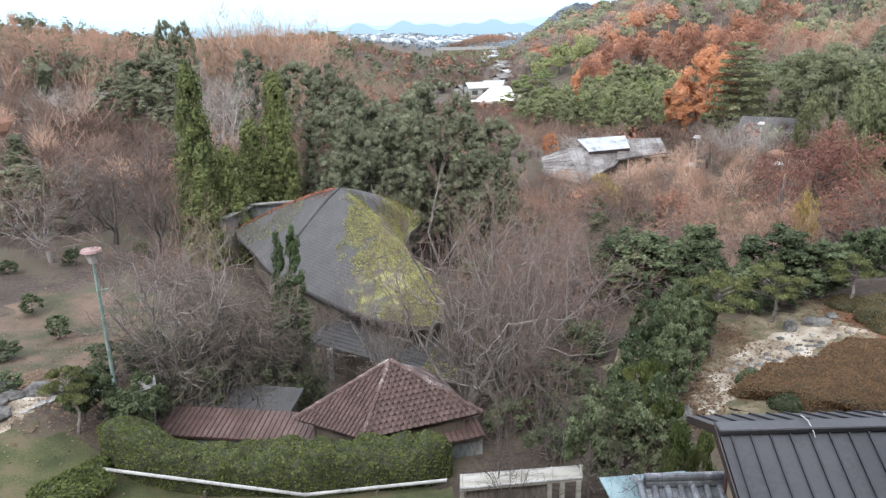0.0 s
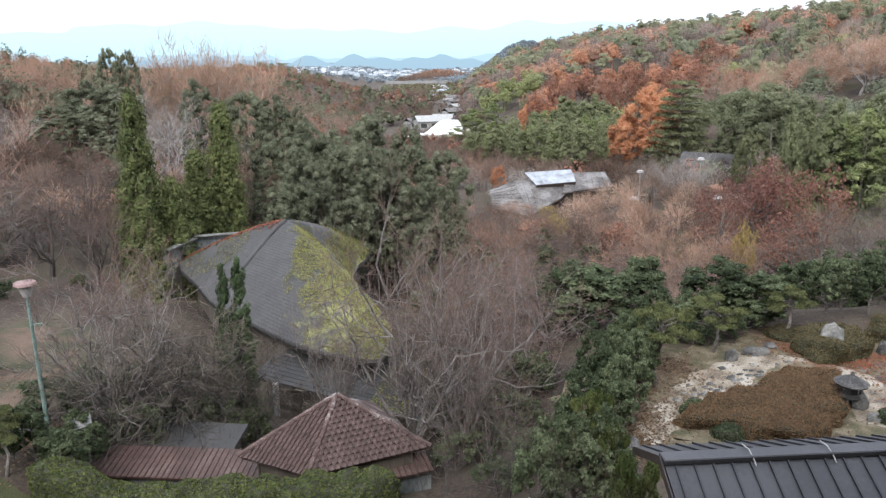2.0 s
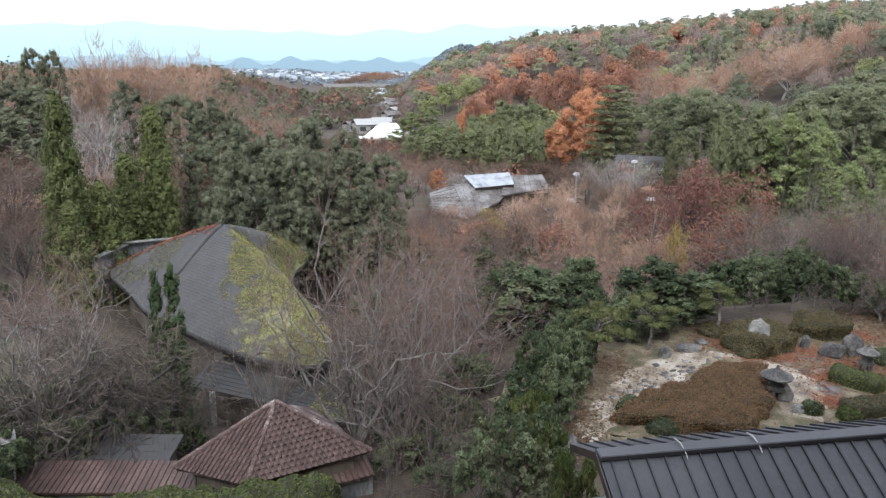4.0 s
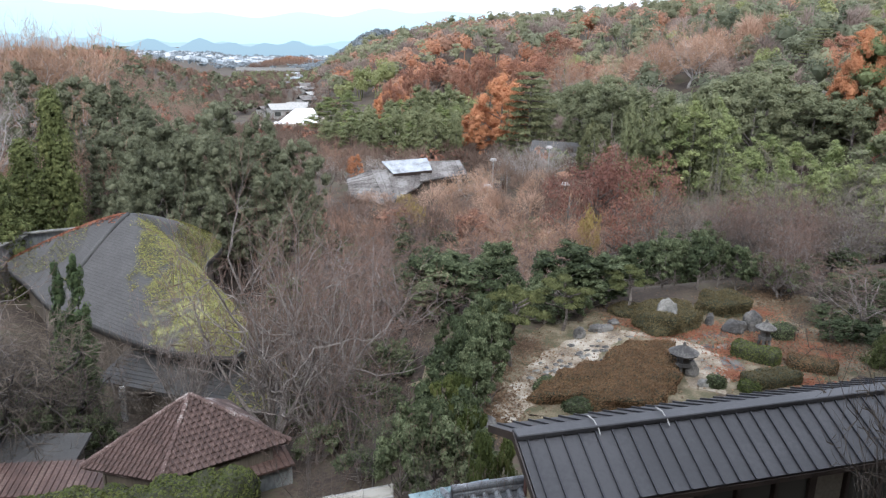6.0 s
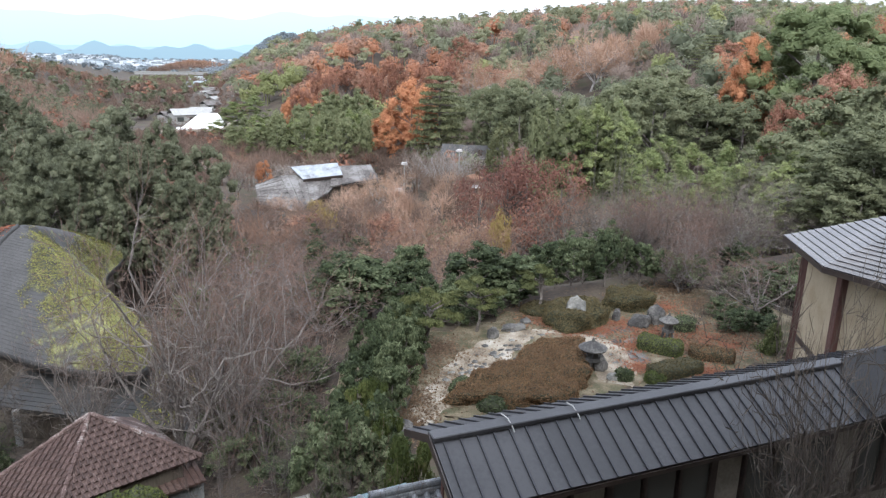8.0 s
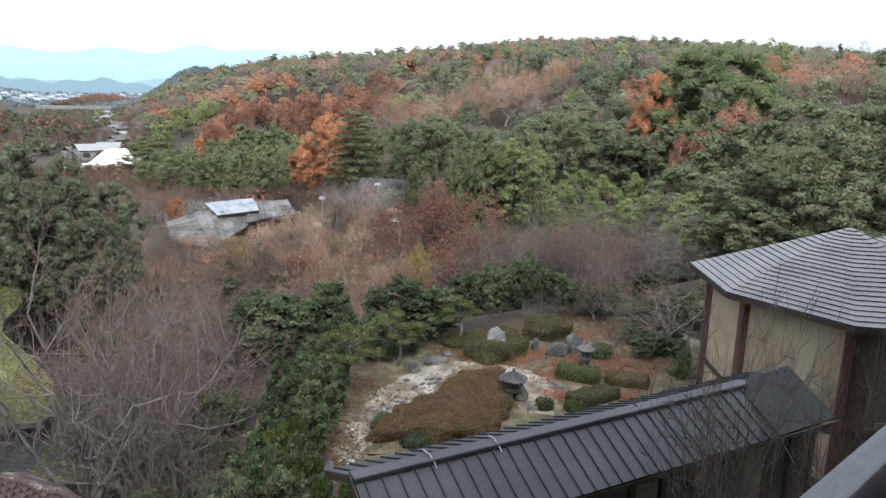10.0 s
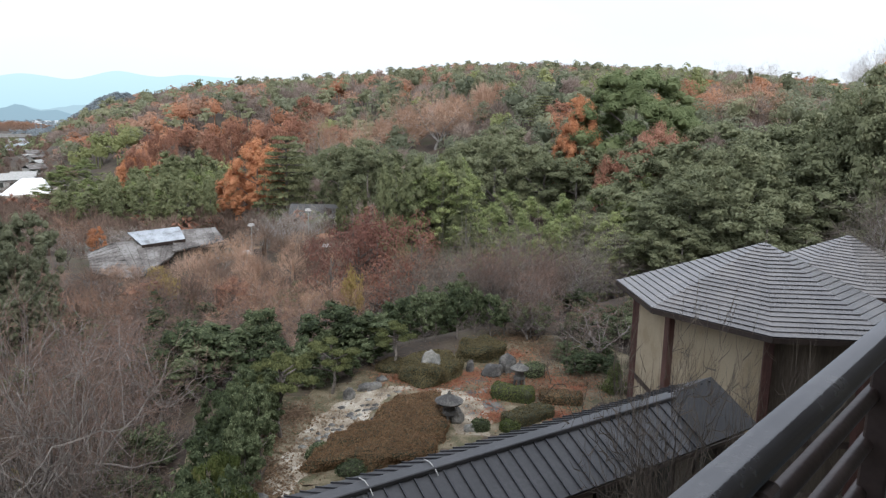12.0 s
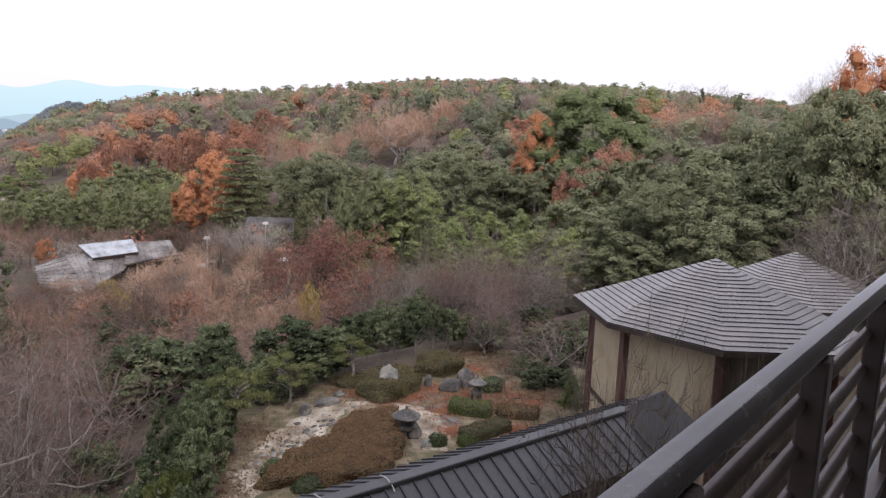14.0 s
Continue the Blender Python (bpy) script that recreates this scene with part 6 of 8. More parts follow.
def leaf_skin(name, surf, count, leaf, seed, material, parent, shift=0.06, slim=0.6):
    """Leaves scattered over a base mesh, standing out from it."""
    rng = np.random.default_rng(seed)
    tris = []
    for v in surf:
        tris.append(v)
    t = np.array(tris)
    area = np.linalg.norm(np.cross(t[:, 1] - t[:, 0], t[:, 2] - t[:, 0]), axis=1)
    k = rng.choice(len(t), count, p=area / area.sum())
    a, b = rng.random((count, 1)), rng.random((count, 1))
    a, b = np.where(a + b > 1, 1 - a, a), np.where(a + b > 1, 1 - b, b)
    p = t[k, 0] + a * (t[k, 1] - t[k, 0]) + b * (t[k, 2] - t[k, 0])
    n = np.cross(t[k, 1] - t[k, 0], t[k, 2] - t[k, 0])
    n /= np.linalg.norm(n, axis=1, keepdims=True) + 1e-9
    p = p + n * (rng.random((count, 1)) ** 2 * shift * 1.6 - 0.01)
    v, f = cards(p, n + 0.7 * rng.normal(size=p.shape), leaf * (0.6 + 0.8 * rng.random(count)), rng, slim)
    return mesh_part(name, v, f, material, parent)


def clipped(name, place, outline, height, leaf_mat, label, leaves, seed, leaf=0.05, dome=0.5, category="hedge", lumps=0.12):
    """A clipped shrub or hedge: an outline of radii round its middle, rounded over, with a skin of leaves."""
    x, y = place
    z = ground_at(x, y)
    t = thing(name, (x, y, z - 0.03), label, category)
    n, rings = 64, 10
    rad = [np.interp(k / n * len(outline), np.arange(len(outline) + 1), [*outline, outline[0]]) for k in range(n)]
    rad = np.array(rad)
    rad = (np.roll(rad, 1) + 2 * rad + np.roll(rad, -1)) / 4
    pts = []
    for j in range(rings + 1):
        s = j / rings
        f = 1.0 if s < 0.35 else (1 - ((s - 0.35) / 0.65) ** (1.6 + 2 * dome)) ** 0.6
        hh = height * (s / 0.35 * (1 - dome) if s < 0.35 else (1 - dome) + dome * (1 - (1 - (s - 0.35) / 0.65) ** 2))
        for k in range(n):
            a = 2 * math.pi * k / n
            r = rad[k] * max(f, 0.0)
            bump = lumps * noise.noise(Vector((x + r * math.cos(a) * 1.3, y + r * math.sin(a) * 1.3, hh * 1.5)))
            pts.append((r * math.cos(a) * (1 + bump), r * math.sin(a) * (1 + bump), hh + bump * 0.8 * (s > 0.3)))
    faces = [(j * n + k, j * n + (k + 1) % n, (j + 1) * n + (k + 1) % n, (j + 1) * n + k) for j in range(rings) for k in range(n)]
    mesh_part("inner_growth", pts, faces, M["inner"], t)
    p = np.array(pts)
    tri = [p[[f[0], f[1], f[2]]] for f in faces] + [p[[f[0], f[2], f[3]]] for f in faces]
    leaf_skin("leaves", tri, leaves, leaf, seed, M[leaf_mat], t)
    return t


def long_hedge(name, points, width, height, leaf_mat, label, leaves, seed, leaf=0.06):
    pts = np.array(points, float)
    steps, n = 48, 12
    t_ = np.linspace(0, len(pts) - 1, steps)
    cx, cy = (np.interp(t_, np.arange(len(pts)), pts[:, k]) for k in (0, 1))
    ker = np.ones(9) / 9
    cx[4:-4], cy[4:-4] = np.convolve(cx, ker, "valid"), np.convolve(cy, ker, "valid")
    dx, dy = np.gradient(cx), np.gradient(cy)
    m = np.hypot(dx, dy)
    t = thing(name, (0, 0, 0), label, "hedge")
    v = []
    for i in range(steps):
        end = min(1, 0.02 + (min(i, steps - 1 - i) / 5) ** 0.5)
        for k in range(n):
            a = math.pi * k / (n - 1)
            s = -math.copysign(abs(math.cos(a)) ** 0.45, math.cos(a)) * width / 2 * end
            h = height * abs(math.sin(a)) ** 0.4 * (0.75 + 0.25 * end)
            x, y = cx[i] - dy[i] / m[i] * s, cy[i] + dx[i] / m[i] * s
            b = noise.noise(Vector((x * 1.6, y * 1.6, h * 2))) * 0.28 + noise.noise(Vector((x * 4.5, y * 4.5, h * 4))) * 0.12
            v.append((x, y, ground_at(cx[i], cy[i]) - 0.03 + h * (1 + b)))
    f = [(i * n + k, (i + 1) * n + k, (i + 1) * n + k + 1, i * n + k + 1) for i in range(steps - 1) for k in range(n - 1)]
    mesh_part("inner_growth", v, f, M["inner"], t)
    p = np.array(v)
    tri = [p[[q[2], q[1], q[0]]] for q in f] + [p[[q[3], q[2], q[0]]] for q in f]
    leaf_skin("leaves", tri, leaves, leaf, seed, M[leaf_mat], t, 0.2 if height > 1 else 0.1)
    return t


clipped("azalea_mound", (14.09, 23.64), [2.55, 2.95, 3.58, 3.95, 3.54, 2.93, 2.07, 1.5, 1.24, 1.09, 1.01, 0.98, 1.0, 1.22, 1.66, 2.39, 3.21, 4.15, 3.73, 3.2, 2.97, 2.9, 2.69, 2.56, 2.37, 2.23, 2.18, 2.09, 2.07, 2.11, 2.16, 2.31], 0.62, "azalea", "wide clipped azalea mound turned brown-red, beside the gravel path", 60000, 401, 0.03, 0.4, "hedge", 0.22)
clipped("azalea_mound", (19.01, 28.59), [1.9, 1.7, 1.5, 1.3, 1.4, 1.7, 1.5, 1.3], 0.8, "azalea_green", "rounded brown-green azaleas grown together round a pale rock", 14000, 402, 0.04, 0.6, lumps=0.35)
clipped("azalea_mound", (22.83, 29.44), [1.5, 1.3, 1.1, 1.2, 1.4, 1.2, 1.0, 1.2], 0.8, "azalea_green", "rounded brown-green azaleas below the evergreens", 9000, 403, 0.04, 0.6, lumps=0.35)
clipped("azalea_mound", (17.91, 30.28), [1.0, 0.9, 0.8, 0.9], 0.35, "azalea_green", "low yellow-green azalea mound", 3000, 404, 0.04, 0.6)
long_hedge("low_hedge", [(20.1, 24.98), (20.67, 24.11), (21.3, 23.38)], 0.95, 0.6, "hedge", "low clipped green hedge beside the stone lantern", 9000, 405, 0.04)
long_hedge("low_hedge", [(21.53, 23.3), (22.32, 22.78), (23.05, 22.15)], 1.0, 0.5, "azalea", "low clipped red-brown hedge", 8000, 406, 0.04)
long_hedge("low_hedge", [(18.51, 22.08), (19.65, 22.02), (21.11, 22.09)], 1.0, 0.5, "azalea_green", "low clipped olive hedge behind the corridor roof", 9000, 407, 0.04)
clipped("garden_shrub", (17.44, 22.23), [0.32, 0.29, 0.34, 0.29], 0.42, "shrub", "small round dark green shrub", 1500, 408, 0.04, 0.8, "shrub", 0.3)
clipped("garden_shrub", (10.8, 23.49), [0.42, 0.38, 0.44, 0.39], 0.42, "shrub", "small grey-green shrub at the end of the azalea mound", 1500, 409, 0.04, 0.8, "shrub", 0.3)
clipped("garden_shrub", (11.34, 21.85), [0.55, 0.50, 0.58, 0.51], 0.40, "shrub", "low grey-green shrub below the azalea mound", 1500, 410, 0.04, 0.8, "shrub", 0.3)
clipped("garden_shrub", (8.55, 25.32), [0.55, 0.50, 0.58, 0.51], 0.70, "russet", "clipped red-brown shrub beside the path", 1500, 411, 0.04, 0.8, "shrub", 0.3)
clipped("garden_shrub", (18.51, 21.64), [0.40, 0.36, 0.42, 0.37], 0.40, "hedge", "small fresh green shrub beside the olive hedge", 1500, 414, 0.04, 0.8, "shrub", 0.3)
clipped("garden_shrub", (23.37, 25.81), [0.50, 0.45, 0.53, 0.46], 0.60, "shrub", "dark shrub beside the stone lantern", 1500, 415, 0.04, 0.8, "shrub", 0.3)
long_hedge("clipped_hedge", [(-10.80, 20.00), (-7.33, 19.81), (-4.27, 19.59), (-2.17, 19.91), (0.12, 20.22)], 1.5, 1.38, "hedge", "long clipped green hedge in front of the red roofs", 52000, 412, 0.06)
clipped("lawn_shrub", (-11.10, 18.40), [1.3, 1.1, 0.9, 1.1], 0.3, "hedge", "low spreading green shrub on the lawn", 3500, 413, 0.06, 0.8, "shrub", 0.3)


def rock(x, y, rx, ry, rz, seed, mat="stone", label="weathered grey garden rock", flat=False, turn=0.0, name="rock"):
    ob = part(name, stone_mesh(name, seed, rx, ry, rz, None, 0.3, flat), M[mat])
    ob.matrix_basis = pose(x, y, ground_at(x, y) + rz * (0.25 if not flat else -0.25), 0, 0, turn)
    tagged(ob, label, "rock" if not flat else "stepping stone", "garden stones")


rock(18.92, 28.30, 0.55, 0.45, 1.05, 1, "pale_stone", "pale weathered boulder among the azaleas")
rock(15.65, 28.48, 0.60, 0.35, 0.25, 2, "stone", "low dark rock at the path's edge")
rock(14.31, 27.91, 0.28, 0.25, 0.40, 3, "stone", "dark standing rock beside the path")
rock(21.66, 26.92, 0.55, 0.40, 0.50, 4, "stone", "large dark grey garden rock")
rock(22.68, 27.04, 0.45, 0.40, 0.75, 5, "stone", "tall dark grey garden rock")
rock(21.00, 27.93, 0.22, 0.18, 0.50, 6, "stone", "slim upright grey rock")
rock(7.34, 21.61, 0.80, 0.50, 0.35, 7, "stone", "low grey rock beside the corridor")
rock(16.62, 29.07, 0.30, 0.22, 0.20, 8, "stone", "small dark rock by the azaleas")
rock(17.02, 23.33, 0.30, 0.25, 0.55, 9, "stone", "dark upright rock beside the lantern")
rock(17.01, 22.38, 0.30, 0.20, 0.25, 10, "pale_stone", "white rock at the path's end")
for k, (x, y, a, b, mat) in enumerate([(20.61, 26.81, 0.70, 0.35, "stone"), (19.25, 26.53, 0.32, 0.25, "pale_stone"), (19.30, 23.81, 0.80, 0.50, "stone"), (18.08, 25.66, 0.60, 0.40, "stone"), (19.28, 25.67, 0.45, 0.30, "stone"), (20.21, 25.56, 0.45, 0.30, "pale_stone"), (18.07, 23.38, 0.50, 0.35, "pale_stone"), (18.33, 22.88, 0.40, 0.30, "stone"), (15.86, 27.39, 0.35, 0.22, "stone"), (16.69, 27.54, 0.30, 0.20, "stone"), (13.58, 25.41, 0.40, 0.25, "pale_stone"), (13.51, 26.37, 0.35, 0.22, "stone"), (18.10, 24.60, 0.40, 0.28, "pale_stone"), (20.39, 24.67, 0.45, 0.30, "stone")]):
    rock(x, y, a, b, 0.16, 20 + k, mat, "flat grey stepping stone set in gravel" if mat == "stone" else "flat pale stepping stone set in gravel", True, 40 * k, "stepping_stone")
rs = random.Random(5)
for k in range(46):
    t_ = rs.random()
    x, y = 10.53 + 4.05 * t_ + rs.uniform(-0.8, 0.8), 23.68 + 3.17 * t_ + rs.uniform(-0.8, 0.8)
    rock(x, y, rs.uniform(0.08, 0.2), rs.uniform(0.06, 0.15), 0.08, 50 + k, rs.choice(["pale_stone", "stone", "stone"]), "small grey stone on the gravel path", name="path_stone")


def lantern(x, y, wide, tall, label, broad):
    t = thing("stone_lantern", (x, y, ground_at(x, y)), label, "lantern", "stone lanterns")
    bm = bmesh.new()
    for a in (45, 135, 225, 315):
        c, s = math.cos(radians(a)), math.sin(radians(a))
        tube(bm, (0.28 * wide * c, 0.28 * wide * s, 0), (0.2 * wide * c, 0.2 * wide * s, tall * 0.35), 0.07, 0.06, 6)
    part("feet", bm, M["stone"], t)
    for nm, r0, r1, z0, z1 in (("base", 0.34, 0.32, 0.35, 0.45), ("fire_box", 0.24, 0.24, 0.45, 0.72), ("finial", 0.09, 0.03, 0.97, 1.1)):
        bm = bmesh.new()
        tube(bm, (0, 0, tall * z0), (0, 0, tall * z1), r0 * wide, r1 * wide, 6)
        part(nm, bm, M["stone"], t)
    bm = bmesh.new()
    z0 = tall * 0.72
    tube(bm, (0, 0, z0), (0, 0, z0 + 0.07), broad * wide * 0.92, broad * wide, 12)
    tube(bm, (0, 0, z0 + 0.07), (0, 0, tall * 0.98), broad * wide, 0.1 * wide, 12)
    part("cap", bm, M["pale_stone"] if broad > 9 else M["stone"], t, "broad stone cap")


lantern(16.67, 23.45, 1.1, 1.3, "snow-viewing stone lantern with a broad flat cap", 0.55)
lantern(21.81, 25.09, 0.9, 1.2, "small weathered stone lantern beside the hedge", 0.5)


# ---- lamps ----
def street_lamp():
    t = thing("street_lamp", (-12.1, 24.15, 1.2), "green painted lamp post with white shade and pink rim", "street lamp")
    bm = bmesh.new()
    tube(bm, (0, 0, 0), (0, 0, 2.6), 0.075, 0.07, 10)
    tube(bm, (0, 0, 2.6), (0, 0, 5.0), 0.055, 0.05, 10)
    part("pole", bm, M["green_paint"], t)
    bm = bmesh.new()
    tube(bm, (0, 0, 4.95), (0, 0, 5.38), 0.12, 0.26, 14)
    part("shade", bm, M["lamp_white"], t, "white flared shade")
    bm = bmesh.new()
    tube(bm, (0, 0, 5.38), (0, 0, 5.46), 0.36, 0.33, 16)
    part("rim", bm, M["pink_shade"], t, "faded pink rim")
    bm = bmesh.new()
    tube(bm, (0.0, 0, 3.95), (0.35, 0.0, 4.0), 0.025, sides=6)
    part("bracket", bm, M["green_paint"], t)


street_lamp()
for x, y, top in ((41.7, 95.3, -0.4), (32.5, 92.5, -1.5), (26.7, 77.6, -2.0), (35.6, 76.2, -1.8)):
    z = ground_at(x, y)
    t = thing("park_lamp", (x, y, z), "pale grey park lamp with flat white head", "street lamp", "park lamps")
    bm = bmesh.new()
    tube(bm, (0, 0, 0), (0, 0, top - z), 0.11, 0.08, 8)
    part("pole", bm, M["white_paint"], t)
    bm = bmesh.new()
    tube(bm, (0, 0, top - z), (0, 0, top - z + 0.28), 0.5, 0.36, 12)
    part("head", bm, M["lamp_white"], t)

# ---- rail, gate, coping wall and clutter by the hedge ----
def low_rail():
    t = thing("low_rail", (0, 0, 0), "low rail of weathered white pipes along the hedge", "rail")
    pts = [(-10.40, 19.08), (-4.27, 18.54), (-0.08, 19.27)]
    for (xa, ya), (xb, yb) in zip(pts, pts[1:]):
        bm = bmesh.new()
        tube(bm, (xa, ya, ground_at(xa, ya) + 0.28), (xb, yb, ground_at(xb, yb) + 0.28), 0.055, sides=10)
        part("pipe", bm, M["white_paint"], t)
    for x, y in (pts[0], (-7.33, 18.81), pts[1], (-2.17, 18.91), pts[2]):
        bm = bmesh.new()
        tube(bm, (x, y + 0.02, ground_at(x, y) - 0.1), (x, y + 0.02, ground_at(x, y) + 0.32), 0.05, sides=8)
        part("stake", bm, M["wood"], t)


low_rail()


def gate():
    t = thing("timber_gate", (0, 0, 0), "weathered timber gate with a narrow bleached board roof", "gate")
    z = 1.85
    bm = bmesh.new()
    slab(bm, [(0.3, 16.85, z), (3.65, 17.2, z), (3.75, 17.75, z + 0.05), (0.3, 17.45, z + 0.05)], 0.06)
    roof = part("roof", bm, M["pale_wood"], t, "bleached board roof")
    for k in range(5):
        f = k / 4
        bm = bmesh.new()
        tube(bm, Vector((0.34, 16.85, z + 0.02)).lerp(Vector((3.6, 17.2, z + 0.02)), f), Vector((0.34, 17.45, z + 0.07)).lerp(Vector((3.7, 17.75, z + 0.07)), f), 0.03, sides=6)
        part("batten", bm, M["pale_wood"], roof)
    bm = bmesh.new()
    for a, b in (((0.3, 17.45), (3.75, 17.75)), ((0.3, 16.85), (3.65, 17.2))):
        tube(bm, (*a, z + 0.04), (*b, z + 0.04), 0.03, sides=6)
    part("edge_roll", bm, M["white_paint"], roof)
    for k in range(15):
        x = 0.45 + 0.15 * k
        part("board", boxes((x, 17.1 + 0.1 * k * 0.1, 0.1, x + 0.14, 17.14 + 0.1 * k * 0.1, z - 0.08)), M["wood"], t)
    for x in (0.35, 2.75, 3.1, 3.55):
        part("post", boxes((x - 0.06, 17.15, 0.0, x + 0.06, 17.29, z - 0.05)), M["pale_wood"], t)


gate()


def coping_wall():
    t = thing("tiled_wall", (0, 0, 0), "garden wall capped with glazed grey tiles beside green copper sheet", "wall")
    a, b = Vector((4.1, 13.6, 0)), Vector((6.6, 13.72, 0))
    part("wall", boxes((4.2, 13.5, 0.5, 6.6, 13.75, 3.95)), M["plaster"], t)
    bm = bmesh.new()
    slab(bm, [(3.35, 14.05, 4.1), (5.3, 14.15, 4.15), (5.0, 13.2, 3.95), (3.55, 13.1, 3.9)], 0.04)
    part("copper_sheet", bm, M["verdigris"], t, "pale green copper sheet")
    for k in range(9):
        x = 4.15 + 0.28 * k
        for s in (1, -1):
            bm = bmesh.new()
            tube(bm, (x, 13.63, 4.22), (x, 13.63 + 0.48 * s, 4.03), 0.075, 0.085, 10)
            part("tile", bm, M["grey_tile"], t)
            bm = bmesh.new()
            slab(bm, [(x + 0.06, 13.63 + 0.06 * s, 4.18), (x + 0.24, 13.63 + 0.06 * s, 4.18), (x + 0.24, 13.63 + 0.46 * s, 4.0), (x + 0.06, 13.63 + 0.46 * s, 4.0)], 0.03)
            part("flat_tile", bm, M["grey_tile"], t)
    for j, (r, z) in enumerate(((0.13, 4.22), (0.1, 4.36))):
        for k in range(8):
            bm = bmesh.new()
            tube(bm, (4.25 + 0.3 * k, 13.63, z), (4.56 + 0.3 * k, 13.63, z), r, r * 0.93, 12)
            part("ridge_tile", bm, M["grey_tile"], t)


coping_wall()


def sign_board():
    t = thing("notice_board", (-10.7, 23.6, 0.9), "small tilted white board on two thin posts", "sign")
    bm = boxes((-0.32, -0.24, 0, 0.32, 0.24, 0.04), bevel=0.01)
    bm.transform(Matrix.Translation((0, 0, 0.85)) @ Matrix.Rotation(radians(35), 4, "X") @ Matrix.Rotation(radians(20), 4, "Z"))
    part("board", bm, M["white_paint"], t)
    for x in (-0.2, 0.25):
        bm = bmesh.new()
        tube(bm, (x, 0, -0.2), (x, 0.04, 0.85), 0.03, sides=6)
        part("leg", bm, M["white_paint"], t)
    bm = bmesh.new()
    tube(bm, (0.5, -0.9, -0.2), (0.35, -0.4, 0.55), 0.035, sides=6)
    part("brace", bm, M["white_paint"], t)


sign_board()


def stone_steps():
    rr = random.Random(9)
    for k, (x, y, a, b, h) in enumerate([(-15.2, 22.6, 0.5, 0.4, 0.4), (-14.6, 21.9, 0.5, 0.3, 0.25), (-13.9, 22.5, 0.6, 0.4, 0.4), (-13.3, 23.1, 0.6, 0.35, 0.35), (-12.8, 23.7, 0.5, 0.35, 0.3), (-14.9, 21.2, 0.6, 0.4, 0.3), (-14.3, 20.6, 0.6, 0.4, 0.25), (-15.4, 21.7, 0.45, 0.3, 0.25), (-15.9, 23.4, 0.4, 0.35, 0.3)]):
        rock(x, y, a, b, h, 120 + k, "stone", "rough block of old stone edging along the track", turn=rr.uniform(0, 90), name="edging_stone")
    for k in range(6):
        rock(-13.7 + 0.18 * k, 21.1 + 0.42 * k, 0.42, 0.2, 0.16, 140 + k, "pale_stone", "long pale kerb stone along the track", True, 55, "kerb_stone")


stone_steps()
t = thing("old_shed_roof", (0, 0, 0), "flat grey shed roof beside the red lean-to", "shed")
bm = bmesh.new()
slab(bm, [(-9.6, 24.9, 0.0), (-5.9, 24.3, 0.0), (-5.6, 25.9, 0.2), (-9.2, 26.6, 0.2)], 0.12)
part("roof", bm, M["slate"], t)
part("wall", boxes((-9.2, 25.0, -3, -6.0, 26.2, -0.1)), M["brown_wall"], t)


# ---- the low house down the valley, and far buildings ----
M["skylight"] = surface("pale_weathered_skylight_sheet", [(0.28, (0.12, 0.125, 0.13)), (0.45, (0.22, 0.235, 0.25)), (0.75, (0.3, 0.32, 0.34))], 1.0, 8, 0.5, 0.1, 8)


def valley_house():
    t = thing("valley_house", (0, 0, 0), "low old house with weathered pale sheet roof and skylight strip", "house")
    R1, R2, E2, E1 = (15.8, 91.7, -2.2), (23.9, 89.9, -1.7), (20.7, 85.9, -3.25), (16.2, 82.4, -4.8)
    E0, L = (12.2, 86.1, -4.4), (12.5, 90.1, -3.0)
    W1, W2, W3, W4 = (22.6, 91.8, -1.25), (27.3, 91.0, -1.1), (27.2, 86.9, -2.2), (20.9, 86.2, -2.75)
    back = Vector((1.2, 6.0, -2.2))
    for quad, lab in (((R1, R2, E2, E1), "weathered pale front roof slope"), ((R1, E1, E0, L), "side roof slope patched with moss"), ((W1, W2, W3, W4), "mottled roof of the side wing"), ((R1, R2, tuple(Vector(R2) + back), tuple(Vector(R1) + back)), "back roof slope"), ((W1, W2, tuple(Vector(W2) + back), tuple(Vector(W1) + back)), "back roof slope of the wing")):
        bm = bmesh.new()
        slab(bm, quad, 0.18)
        roof = part("roof", bm, M["old_roof"], t, lab)
        a, b, c, d = (Vector(q) for q in quad)
        for k in range(9):
            bm = bmesh.new()
            tube(bm, a.lerp(b, k / 8) + Vector((0, 0, 0.04)), d.lerp(c, k / 8) + Vector((0, 0, 0.04)), 0.045, sides=5)
            part("batten", bm, M["old_roof"], roof)
    S = [(17.2, 91.9, -1.15), (22.9, 90.7, -0.65), (22.9, 88.1, -1.75), (18.2, 89.2, -2.3)]
    bm = bmesh.new()
    slab(bm, S, 0.15)
    part("skylight", bm, M["skylight"], t, "pale raised skylight strip")
    bm = bmesh.new()
    slab(bm, [S[3], S[2], (22.9, 88.15, -2.1), (18.2, 89.25, -2.7)], 0.1)
    part("skylight_side", bm, M["dark_frame"], t)
    for a, b, z in ((E1, E2, -3.6), (E2, W4, -3.0), (W4, W3, -2.6), (E1, E0, -4.8), (E0, L, -3.6)):
        a, b = Vector(a) + Vector((0.25, 0.7, 0)), Vector(b) + Vector((0.25, 0.7, 0))
        bm = bmesh.new()
        slab(bm, [(a.x, a.y, -9), (b.x, b.y, -9), (b.x, b.y, min(a.z, b.z) - 0.1), (a.x, a.y, min(a.z, b.z) - 0.1)], 0.15)
        part("wall", bm, M["brown_wall"], t)


valley_house()


